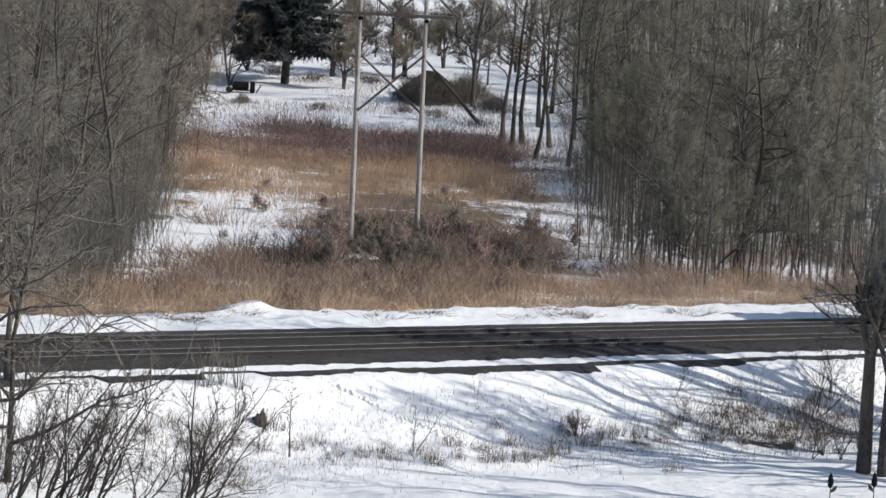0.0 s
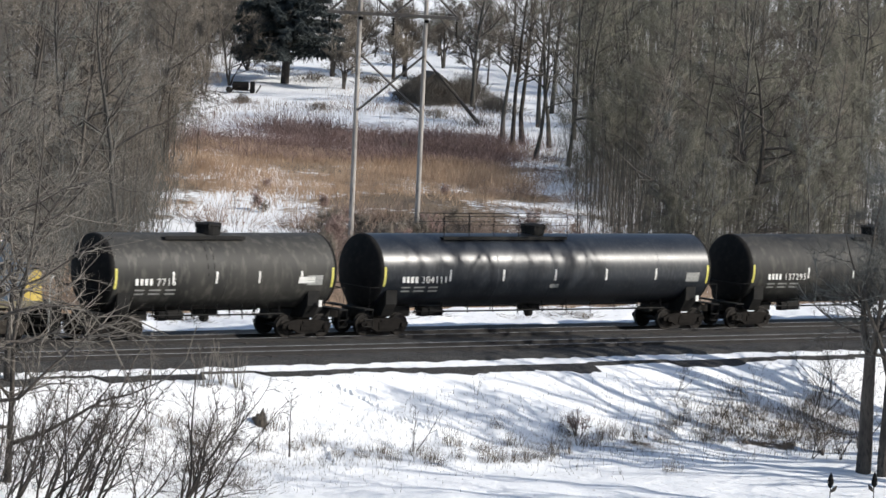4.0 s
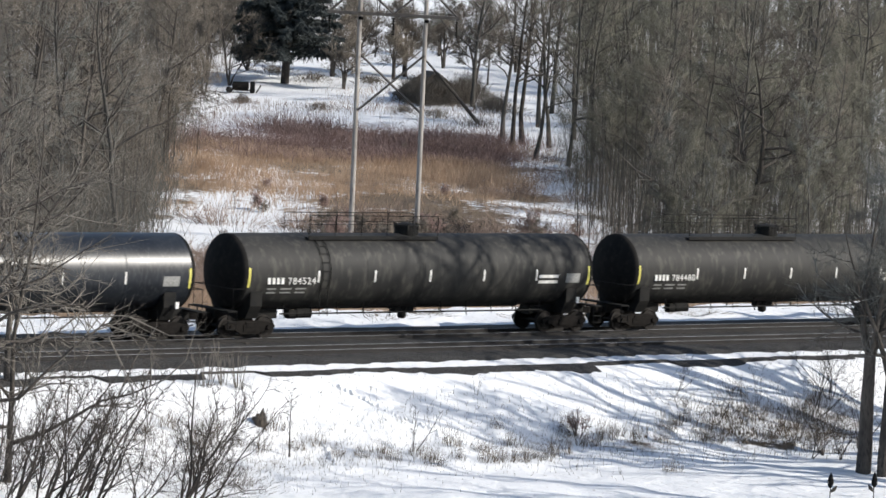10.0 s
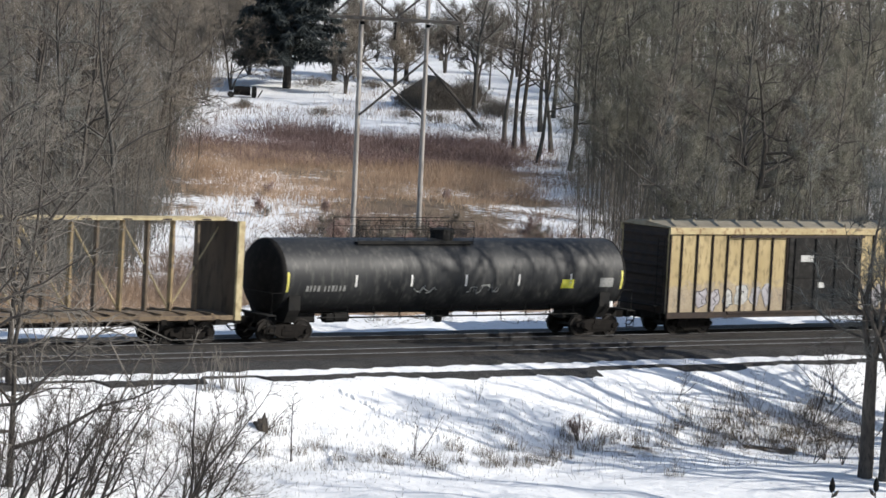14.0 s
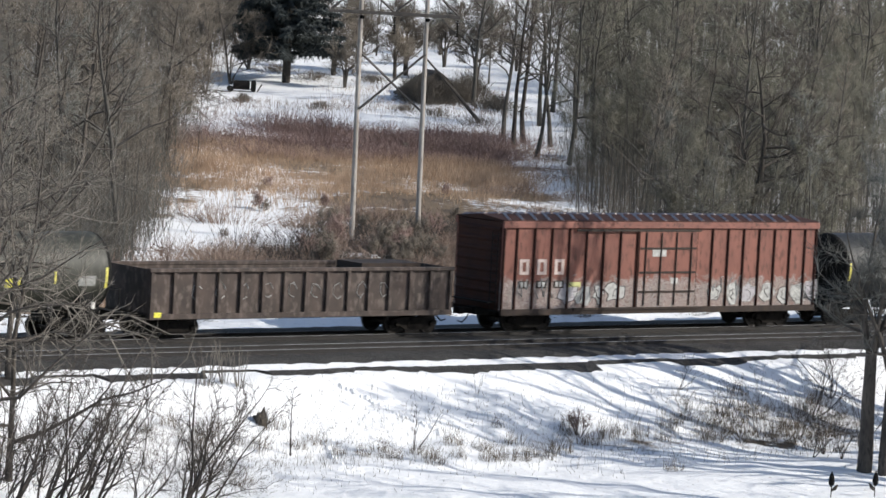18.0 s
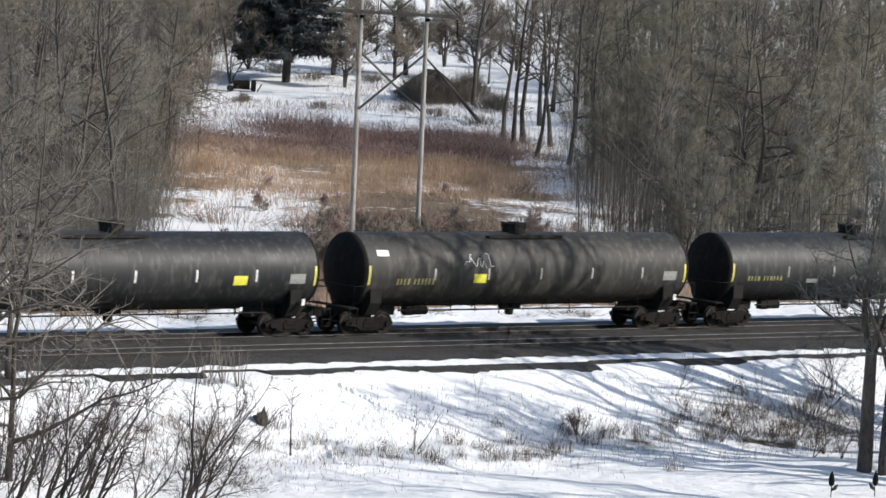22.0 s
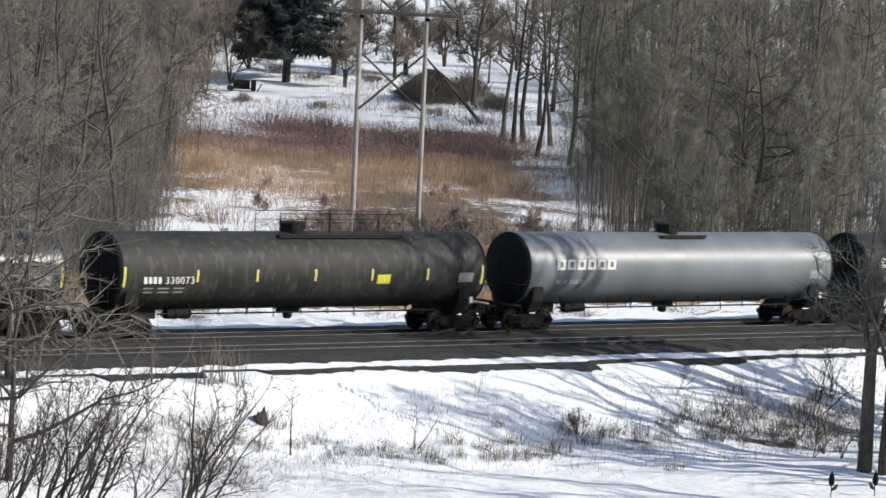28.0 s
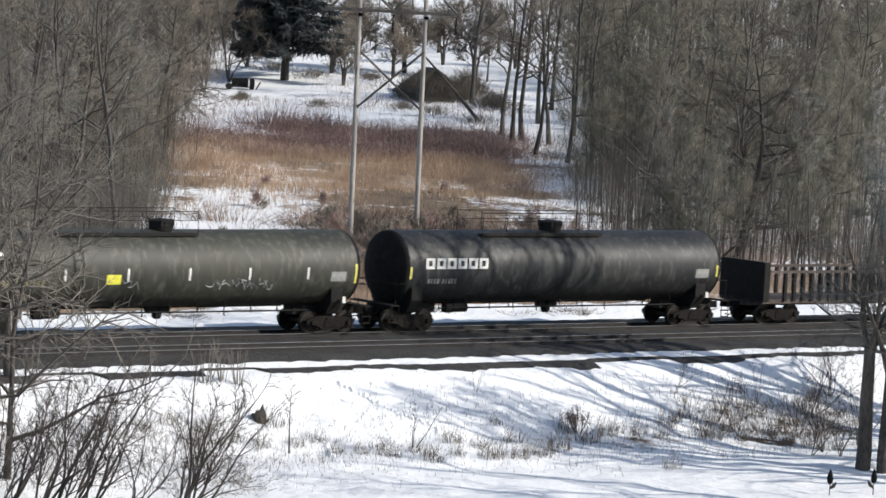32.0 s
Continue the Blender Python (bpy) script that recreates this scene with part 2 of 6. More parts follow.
def build_ground():
    ss = lines([(-4000, -900, 500), (-900, -120, 60), (-120, -50, 4), (-50, 66, .7), (66, 130, 4), (130, 900, 55), (900, 4000, 500)])
    dd = lines([(-4000, -900, 400), (-900, -320, 40), (-320, -170, 3.5), (-170, -60, 1.4), (-60, -14, .8), (-14, 18, .33), (18, 30, .8), (30, 140, 3.5),
                (140, 900, 60), (900, 4000, 500)])
    S, D = np.meshgrid(ss, dd)
    x, y = S * UX + D * UY, TRACK_Y + S * UY - D * UX
    z = height(x, y)
    nS, nD = len(ss), len(dd)
    idx = np.arange(nS * nD).reshape(nD, nS)
    quads = np.stack([idx[:-1, :-1], idx[1:, :-1], idx[1:, 1:], idx[:-1, 1:]], -1).reshape(-1, 4)
    me = bpy.data.meshes.new("ground")
    me.from_pydata(np.stack([x, y, z], -1).reshape(-1, 3).tolist(), [], quads.tolist())
    me.polygons.foreach_set("use_smooth", [True] * len(me.polygons))
    at = me.attributes.new("litter", "FLOAT", "POINT")
    at.data.foreach_set("value", litter_at(x, y).ravel().astype(np.float32))
    me.materials.append(M["snow"])
    me.update()
    ob = new("ground", me)
    tagged(ob, "snow-covered ground rising to a hill, patched with dead grass", "ground", kind="structure")
    return ob


ground = build_ground()


# ---------- railway ----------
def build_bed():
    """The ballast under both tracks, a sheet with a ragged edge and a shoulder."""
    r = np.random.RandomState(4)
    ss = lines([(-760, -70, 12), (-70, 80, .45), (80, 800, 12)])
    prof = [(-5.25, -.62), (-4.9, -.34), (-4.2, -.27), (-2.0, -.155), (0, -.15), (2.1, -.16), (4.27, -.15), (5.75, -.155), (6.35, -.28), (6.9, -.62)]
    vs, fs = [], []
    k = len(prof)
    for i, s in enumerate(ss):
        for j, (d, z) in enumerate(prof):
            jd = r.uniform(-.14, .14) if j in (0, 1, k - 2, k - 1) else 0
            vs.append((s, -(d + jd), z + r.uniform(-.02, .02)))
        if i:
            a, b = (i - 1) * k, i * k
            fs += [(a + j, a + j + 1, b + j + 1, b + j) for j in range(k - 1)]
    g = Geo().add(vs, fs)
    ob = part("ballast_bed", g, M["ballast"], at=on_track(0), smooth=True)
    return tagged(ob, "dark crushed-stone ballast bed under two railway tracks", "ballast", kind="structure")


def build_track(name, d):
    tr = thing(name, "steel railway track on dark wooden ties in ballast", "railway track", "two railway tracks", on_track(0, d))
    tr["kind"] = "structure"
    for y in (-.755, .755):
        g = Geo()
        g.prism([(y - .075, -.17), (y + .075, -.17), (y + .07, -.155), (y + .012, -.13), (y + .012, -.05), (y + .036, -.035), (y + .036, -.006), (y - .036, -.006),
                 (y - .036, -.035), (y - .012, -.05), (y - .012, -.13), (y - .07, -.155)], -760, 800)
        rail = part("rail", g, M["rail"], tr)
        part("running_surface", Geo().prism([(y - .034, -.006), (y + .034, -.006), (y + .028, 0), (y - .028, 0)], -760, 800), M["rail_head"], rail, "polished running surface")
    tie = Geo().prism([(-1.3, -.33), (1.3, -.33), (1.3, -.175), (1.27, -.155), (-1.27, -.155), (-1.3, -.175)], -.115, .115).mesh("tie", M["tie"])
    r = random.Random(int(d * 10))
    for i in range(130):
        ob = new("tie", tie)
        ob.parent = tr
        ob.matrix_basis = pose(-38 + i * .56 + r.uniform(-.03, .03), r.uniform(-.05, .05), r.uniform(-.01, .012), 0, 0, r.uniform(-1, 1))
    return tr


build_bed()
build_track("far_track", 0)
build_track("near_track", 4.27)


# ---------- rolling stock ----------
SHARED = {}
WHEELS = []          # every wheelset with its wheel's radius
TRAIN = []           # every car with its centre along the track at the start


def shared(key, make):
    if key not in SHARED:
        SHARED[key] = make()
    return SHARED[key]


def wheelset(parent, x, r=.457):
    def make():
        g = Geo()
        for y in (-.755, .755):
            k = 1 if y > 0 else -1
            prof = [(y + k * .065, r * .30), (y + k * .065, r * .55), (y + k * .03, r * .60), (y + k * .03, r * .84), (y + k * .065, r * .87), (y + k * .065, r * .99),
                    (y - k * .055, r), (y - k * .058, r * 1.06), (y - k * .085, r * 1.06), (y - k * .085, r * .86), (y - k * .03, r * .8), (y - k * .03, r * .3)]
            g.lathe(prof if k < 0 else prof[::-1], 20, axis="y")
        g.lathe([(-1.02, .075), (1.02, .075)], 8, axis="y")
        for k in range(4):                      # cast holes' bosses, so that a turn shows
            w = math.pi * k / 2
            for y in (-.83, .79):
                g.box(.62 * r * math.cos(w) - .03, .62 * r * math.cos(w) + .03, y, y + .04, .62 * r * math.sin(w) - .03, .62 * r * math.sin(w) + .03)
        return g.mesh("wheelset", M["wheel_steel"], True)
    ob = part("wheelset", shared(("wheelset", r), make), None, parent)
    ob.matrix_parent_inverse = Matrix.Translation((x, 0, 0))
    ob.location = (0, 0, r)
    WHEELS.append((ob, r))
    return ob


def truck(car, x):
    """A two-axle freight truck under a car."""
    def frame_mesh():
        g = Geo()
        out = [(-1.18, .40), (-.72, .36), (-.42, .20), (.42, .20), (.72, .36), (1.18, .40), (1.2, .55), (.95, .66), (.45, .74), (-.45, .74), (-.95, .66), (-1.2, .55)]
        g.prism(out, -.085, .085, "y")
        g.box(-.32, .32, -.12, .12, .30, .58)
        for k in (-1, 1):
            g.lathe([(-.17, .10), (-.15, .12), (.06, .12)], 10, cy=k * .89, cz=.457, axis="y")
        return g.mesh("side_frame", M["truck_brown"])

    def bolster_mesh():
        g = Geo().box(-.22, .22, -1.12, 1.12, .42, .70, .04)
        g.lathe([(.70, .30), (.80, .30)], 12, axis="z")
        return g.mesh("bolster", M["truck_brown"])

    def springs_mesh():
        g = Geo()
        for k in (-.2, 0, .2):
            g.lathe([(.26, .075), (.30, .085), (.34, .07), (.38, .085), (.42, .07), (.46, .085)], 8, cy=k, cz=0, axis="z")
        return g.mesh("spring_group", M["frame_black"])

    def brake_mesh():
        g = Geo()
        for k in (-1, 1):
            g.bar((k * .36, -.8, .36), (k * .36, .8, .36), .07)
            for y in (-.755, .755):
                g.box(k * .38 - .05, k * .38 + .05, y - .06, y + .06, .25, .55)
        return g.mesh("brake_rigging", M["frame_black"])
    t = part("truck", shared("bolster", bolster_mesh), None, car, "rusty brown cast-steel truck", at=pose(x, 0, 0))
    for y in (-.99, .99):
        part("side_frame", shared("side_frame", frame_mesh), None, t, at=pose(0, y, 0))
        part("spring_group", shared("springs", springs_mesh), None, t, at=pose(0, y, .0))
    part("brake_rigging", shared("brake", brake_mesh), None, t)
    for k in (-.89, .89):
        wheelset(t, k)
    return t


def coupler(car, x, side):
    def make():
        g = Geo()
        g.box(-.1, .5, -.12, .12, .74, .98)
        g.prism([(.5, -.16), (.72, -.22), (.86, -.18), (.86, -.06), (.74, -.02), (.74, .08), (.84, .16), (.8, .22), (.62, .2), (.5, .14)], .72, 1.0, "z")
        g.tube([(.3, .25, .85), (.5, .34, .6), (.75, .36, .38), (.95, .3, .45)], .03, 6)
        return g.mesh("coupler", M["truck_brown"])
    return part("coupler", shared("coupler", make), None, car, at=pose(x, 0, 0, 0, 0, 0 if side > 0 else 180))


def wall_patch(g, x0, x1, z0, z1, R, zc, n=4, side=-1, lift=.008):
    """A thin curved patch that lies on a tank's flank."""
    a0, a1 = math.asin(max(-.99, min(.99, (z0 - zc) / R))), math.asin(max(-.99, min(.99, (z1 - zc) / R)))
    vs, fs = [], []
    for r in (R + lift * .2, R + lift):
        for i in range(n + 1):
            w = a0 + (a1 - a0) * i / n
            for x in (x0, x1):
                vs.append((x, side * r * math.cos(w), zc + r * math.sin(w)))
    k = 2 * (n + 1)
    for i in range(n):
        a = 2 * i
        fs.append((k + a, k + a + 1, k + a + 3, k + a + 2))
        fs.append((a, k + a, k + a + 2, a + 2))
        fs.append((a + 1, a + 3, k + a + 3, k + a + 1))
    fs += [(0, 1, k + 1, k), (2 * n, k + 2 * n, k + 2 * n + 1, 2 * n + 1)]
    g.add(vs, fs)
    return g


def block_letters(car, x, z, n, w, h, material, y, name="name_block", gap=.22):
    """A maker's name drawn as a row of plain hollow blocks."""
    for i in range(n):
        a, t = x + i * w * (1 + gap), min(w, h) * .31
        g = Geo().box(a, a + t, y - .012, y, z, z + h).box(a + w - t, a + w, y - .012, y, z, z + h)
        g.box(a + t, a + w - t, y - .012, y, z + h - t * .8, z + h).box(a + t, a + w - t, y - .012, y, z, z + t * .8)
        part(name, g, material, car)


TANK_R, TANK_Z = 1.53, 2.65


def tank_car(s, length, paint, label, number="", letters=4, brand=False, placard=0.0, end_mark=.8, stripe="white_mark", tags=(), dome=0.0,
             platform=(-5.2, 2.2), ladder=-4.6, railing=True, scrawls=(), rows=()):
    half, R, zc = length / 2, TANK_R, TANK_Z
    car = thing("tank_car", label, "tank car", "tank cars of the train", on_track(s))
    TRAIN.append((car, s))
    p = M[paint]

    def shell():
        g = Geo()
        n, prof = 56, []
        k = max(4, int(length / 2.9))
        for i in range(k + 1):
            x = -half + length * i / k
            if 0 < i < k:
                prof += [(x - .30, R), (x - .06, R), (x - .04, R), (x - .02, R + .005), (x + .02, R + .005), (x + .04, R), (x + .06, R), (x + .30, R)]
            else:
                prof.append((x, R))
        g.lathe(prof, n, 0, zc)
        return g.mesh("shell", p, True)

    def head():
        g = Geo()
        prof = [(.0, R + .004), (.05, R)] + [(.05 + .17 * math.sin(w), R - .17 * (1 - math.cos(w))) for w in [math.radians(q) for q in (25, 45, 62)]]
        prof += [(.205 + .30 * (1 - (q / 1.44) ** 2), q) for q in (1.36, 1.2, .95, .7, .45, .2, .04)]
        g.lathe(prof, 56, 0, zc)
        return g.mesh("head", M["shade_black"], True)
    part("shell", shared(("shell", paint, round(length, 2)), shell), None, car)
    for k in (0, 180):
        # both ends carry the shade of the sunless end in their colour
        part("head", shared("head", head), None, car, "black domed end, shade in its colour", at=pose(half if k == 0 else -half, 0, 0, 0, 0, k))

    # frame, saddles, brake rods
    for k in (-1, 1):
        a, b = sorted((k * (half - 2.3), k * (half + .75)))
        part("stub_sill", Geo().box(a, b, -.33, .33, .72, 1.16, .04), M["frame_black"], car)
        a, b = k * (half - (.9 if k > 0 else .5)) - .28, k * (half - (.9 if k > 0 else .5)) + .28
        part("saddle", Geo().prism([(-1.42, 1.35), (-1.1, .84), (1.1, .84), (1.42, 1.35), (1.42, 1.95), (1.05, 1.52), (.6, 1.2), (0, 1.1), (-.6, 1.2), (-1.05, 1.52), (-1.42, 1.95)], a, b),
             M["frame_black"], car)
        # end platform with steps and grab rails
        g = Geo()
        xe = k * (half + .62)
        g.box(min(xe - .22, xe + .22), max(xe - .22, xe + .22), -1.45, 1.45, 1.12, 1.17)
        for y in (-1.42, 1.42):
            g.bar((xe - .2, y, 1.15), (xe - .2, y, .42), .04)
            g.bar((xe + .2, y, 1.15), (xe + .2, y, .42), .04)
            for z in (.44, .72):
                g.bar((xe - .2, y, z), (xe + .2, y, z), .035)
            g.tube([(xe, y, 1.15), (xe, y, 2.05), (xe - k * .5, y, 2.05)], .02, 5)
        g.tube([(xe, -1.42, 2.05), (xe, 1.42, 2.05)], .02, 5)
        part("end_platform", g, M["frame_black"], car)
        truck(car, k * (half - (.9 if k > 0 else .5)))
        coupler(car, k * (half + .42), k)
    g = Geo()
    for y in (-.95, .95):
        g.tube([(-half + 2.0, y, .98), (half - 2.0, y, .98)], .036, 5)
        for i in range(11):
            x = -half + 2.2 + (length - 4.4) * i / 10
            g.bar((x, y, .80 if i % 3 == 1 else .9), (x, y * .9, 1.5), .042)
    part("brake_pipe", g, M["frame_black"], car)
    g = Geo().lathe([(.62, .13), (.70, .2), (.95, .2), (1.2, .3)], 12, axis="z")
    g.box(-.5, .5, -.16, .16, .9, 1.2)
    part("outlet_valve", g, M["frame_black"], car)
    g = Geo().lathe([(-half + 3.0, .15), (-half + 3.05, .2), (-half + 3.75, .2), (-half + 3.8, .15)], 12, -.55, .95)
    g.box(-half + 2.6, -half + 2.95, -.75, -.4, .75, 1.1)
    part("brake_reservoir", g, M["frame_black"], car)

    # top fittings
    a, b = platform
    g = Geo()
    for y in (-.62, .62):
        g.box(a, b, y - .26, y + .26, zc + R - .16, zc + R - .11)
        g.box(a, b, y + (.26 if y > 0 else -.28), y + (.28 if y > 0 else -.26), zc + R - .2, zc + R - .06)
    part("walkway", g, M["frame_black"], car)
    if railing:
        for y in (-.88, .88):
            g = Geo()
            k = int((b - a) / 1.15)
            for i in range(k + 1):
                x = a + (b - a) * i / k
                g.bar((x, y, zc + R - .2), (x, y, zc + R + .78), .026)
            g.tube([(a, y, zc + R + .78), (b, y, zc + R + .78)], .016, 5)
            g.tube([(a, y, zc + R + .42), (b, y, zc + R + .42)], .012, 5)
            part("railing", g, M["frame_black"], car)
    g = Geo().lathe([(zc + R - .1, .50), (zc + R + .28, .50), (zc + R + .30, .54), (zc + R + .36, .54), (zc + R + .40, .44), (zc + R + .44, .2)], 18, cy=dome, axis="z")
    for i in range(6):
        w = i * math.pi / 3
        g.box(dome + .52 * math.cos(w) - .04, dome + .52 * math.cos(w) + .04, .52 * math.sin(w) - .04, .52 * math.sin(w) + .04, zc + R + .18, zc + R + .42)
    part("manway_housing", g, M["frame_black"], car)
    if ladder is not None:
        g = Geo()
        for x in (ladder - .2, ladder + .2):
            g.tube([(x, -(R + .07) * math.cos(w), zc + (R + .07) * math.sin(w)) for w in [math.radians(q) for q in (62, 45, 28, 10, -8, -28)]]
                   + [(x, -1.45, .95)], .022, 5)
        for q in range(56, -30, -13):
            w = math.radians(q)
            g.tube([(ladder - .2, -(R + .07) * math.cos(w), zc + (R + .07) * math.sin(w)), (ladder + .2, -(R + .07) * math.cos(w), zc + (R + .07) * math.sin(w))], .014, 4)
        part("ladder", g, M["frame_black"], car)

    # marks on the near flank
    if end_mark:
        for k in (-1, 1):
            part("reflective_stripe", wall_patch(Geo(), k * (half - .06) - .05, k * (half - .06) + .05, zc - end_mark / 2 - .15, zc + end_mark / 2 - .15, R, zc),
                 M["yellow_mark"], car, "yellow reflective stripe")
    first, step = (3.45, 2.85) if length > 12 else (2.7, 2.05)
    if stripe:
        for i in range(5 if length > 12 else 4):
            x = -half + first + i * step
            part("reflective_stripe", wall_patch(Geo(), x - .045, x + .045, zc - .36, zc + .12, R, zc), M[stripe], car)
    if number:
        x = -half + .95
        for i in range(letters):
            g = Geo()
            u = x + i * .22
            g.box(u, u + .13, -R - .012, -R * .985, zc - .41, zc - .15)
            part("reporting_mark", g, M["white_mark"], car)
        for i, digit in enumerate(number):
            part("digit", text_mesh(digit, .40, M["white_mark"]), None, car, at=pose(x + letters * .22 + .10 + i * .235, -R - .004, zc - .42, 90))
        for i, (u, w) in enumerate([(x, .5), (x + .65, .6), (x + 1.4, .55)]):
            for dz in (.58, .74):
                part("small_lettering", wall_patch(Geo(), u + dz * .1, u + w, zc - dz - .06, zc - dz, R, zc, 2), M["grey_mark"], car)
    if placard is not None and placard is not False:
        part("placard", wall_patch(Geo(), placard - .33, placard + .33, zc - .50, zc - .12, R, zc), M["placard"], car, "yellow hazard placard")
    part("data_panel", wall_patch(Geo(), half - 1.3, half - .55, zc - .46, zc - .06, R, zc), M["grey_mark"], car, "grey stencilled data panel")
    for x, w, z, h, m in tags:
        part("marking", wall_patch(Geo(), x - w / 2, x + w / 2, zc + z - h / 2, zc + z + h / 2, R, zc), M[m], car)
    part("tag", Geo().box(half - .75, half - .6, -1.62, -1.58, 1.32, 1.58), M["white_mark"], car)
    if brand:
        block_letters(car, -half + brand, zc + .02, 6, .47, .45, M["white_mark"], -R - .002, gap=.2)
    for x, z, n, w, h, m in rows:                # stencilled characters, each a small bar
        for i in range(n):
            a = x + i * w * 1.35 + (w if i > 3 else 0)
            part("stencil_bar", wall_patch(Geo(), a, a + w * (.5 if i % 3 else .75), zc + z - h / 2, zc + z + h / 2, R, zc, 2), M[m], car)
    for q, (x, z, n, h, m) in enumerate(scrawls):
        r = random.Random(int(abs(s) * 10) + q)
        for i in range(n):
            x0 = x + i * .34 + r.uniform(-.08, .08)
            pts = []
            for j in range(5):
                v = math.asin(max(-.9, min(.8, (z + r.uniform(-.5, .5) * h) / R)))
                pts.append((x0 + j * .11 + r.uniform(-.08, .08), -(R + .01) * math.cos(v), zc + (R + .01) * math.sin(v)))
            part("graffiti_stroke", Geo().tube(pts, .024, 4), M[m], car)
    return car


# ---- box cars ----
def painted_side(name, base, base2, over, seed, top, ghost):
    """Old car paint, its lower part covered in faded spray paint."""
    m = mat(name, base, base2, .62, scale=.9, c3=[x * .6 for x in base], fine=5, stretch=(1, 1, .4))
    nt = m.node_tree
    b = nt.nodes["Principled BSDF"]
    src = b.inputs["Base Color"].links[0].from_socket
    co = nt.nodes.new("ShaderNodeTexCoord")
    sep = nt.nodes.new("ShaderNodeSeparateXYZ")
    nt.links.new(co.outputs["Object"], sep.inputs[0])
    mp = nt.nodes.new("ShaderNodeMapping")
    mp.inputs["Location"].default_value = (seed, 0, 0)
    mp.inputs["Scale"].default_value = (1, 0, 1.3)
    nt.links.new(co.outputs["Object"], mp.inputs[0])
    n1 = nt.nodes.new("ShaderNodeTexNoise")
    n1.inputs["Scale"].default_value, n1.inputs["Detail"].default_value, n1.inputs["Distortion"].default_value = 1.5, 5, 1.2
    nt.links.new(mp.outputs[0], n1.inputs["Vector"])
    swirl = nt.nodes.new("ShaderNodeTexNoise")
    swirl.inputs["Scale"].default_value, swirl.inputs["Detail"].default_value, swirl.inputs["Distortion"].default_value = 2.3, 3, 2.6
    nt.links.new(mp.outputs[0], swirl.inputs["Vector"])
    spread = nt.nodes.new("ShaderNodeMapRange")
    spread.inputs[1].default_value, spread.inputs[2].default_value = .28, .72
    nt.links.new(swirl.outputs[0], spread.inputs[0])
    add = nt.nodes.new("ShaderNodeMath")
    add.operation = "MULTIPLY_ADD"
    add.inputs[1].default_value = 1.6
    nt.links.new(n1.outputs[0], add.inputs[0])
    nt.links.new(sep.outputs["Z"], add.inputs[2])
    mask = nt.nodes.new("ShaderNodeMapRange")
    mask.inputs[1].default_value, mask.inputs[2].default_value = top + .95, top + .72
    mask.inputs[3].default_value, mask.inputs[4].default_value = 0, ghost
    nt.links.new(add.outputs[0], mask.inputs[0])
    ramp = nt.nodes.new("ShaderNodeValToRGB")
    el = ramp.color_ramp.elements
    el[0].position, el[0].color = .05, (*over[0], 1)
    el[1].position, el[1].color = .95, (*over[-1], 1)
    for i, c in enumerate(over[1:-1]):
        e = el.new((i + 1) / (len(over) - 1))
        e.color = (*c, 1)
    nt.links.new(spread.outputs[0], ramp.inputs[0])
    mx = nt.nodes.new("ShaderNodeMix")
    mx.data_type = "RGBA"
    nt.links.new(mask.outputs[0], mx.inputs[0])
    nt.links.new(src, mx.inputs[6])
    nt.links.new(ramp.outputs[0], mx.inputs[7])
    nt.links.new(mx.outputs[2], b.inputs["Base Color"])
    return m


M["red_side"] = painted_side("red_side", (.150, .052, .036), (.215, .080, .056), [(.40, .41, .39), (.16, .15, .13), (.38, .38, .36), (.10, .08, .07), (.42, .43, .43), (.20, .16, .13), (.36, .36, .35)], 3.0, 2.2, .62)
M["red_paint"] = mat("red_paint", (.155, .055, .040), (.22, .085, .062), .6, scale=.9, c3=(.08, .03, .022), fine=5)
M["tan_sticker"] = mat("tan_sticker", (.42, .42, .16), (.52, .52, .22), .6, scale=5)
M["red_roof"] = mat("red_roof", (.30, .25, .25), (.42, .37, .37), .5, .2, scale=1.2, c3=(.16, .08, .07), fine=4)
M["red_ghost"] = mat("red_ghost", (.42, .33, .30), (.56, .47, .43), .7, scale=3)
# dark red: shade coloured into ends and posts; also the roof sheet
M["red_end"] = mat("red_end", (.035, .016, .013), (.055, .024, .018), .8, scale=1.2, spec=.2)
M["yellow_side"] = painted_side("yellow_side", (.33, .25, .115), (.46, .36, .185), [(.40, .38, .38), (.16, .13, .14), (.36, .32, .28), (.14, .11, .11), (.42, .38, .34), (.22, .18, .18)], 8.0, 2.2, .5)
M["tan_roof"] = mat("tan_roof", (.20, .17, .115), (.31, .265, .185), .6, scale=1.2, c3=(.2, .16, .1), fine=4)
M["yellow_paint"] = mat("yellow_paint", (.33, .26, .13), (.47, .38, .21), .6, scale=.9, c3=(.2, .12, .05), fine=5)
M["black_door"] = mat("black_door", (.007, .007, .007), (.017, .016, .015), .75, scale=2, c3=(.035, .033, .031), fine=5, spec=.18)
M["spray_lilac"] = mat("spray_lilac", (.30, .29, .31), (.42, .40, .42), .7, scale=1.5, c3=(.2, .18, .19), fine=7)
M["spray_dark"] = mat("spray_dark", (.05, .045, .05), (.10, .085, .09), .7, scale=3)
# rusty steel; also stands for shade on posts, ends and the nose front
M["rust_shade_dark"] = mat("rust_shade_dark", (.018, .012, .010), (.042, .028, .021), .85, scale=3, bump=.003)


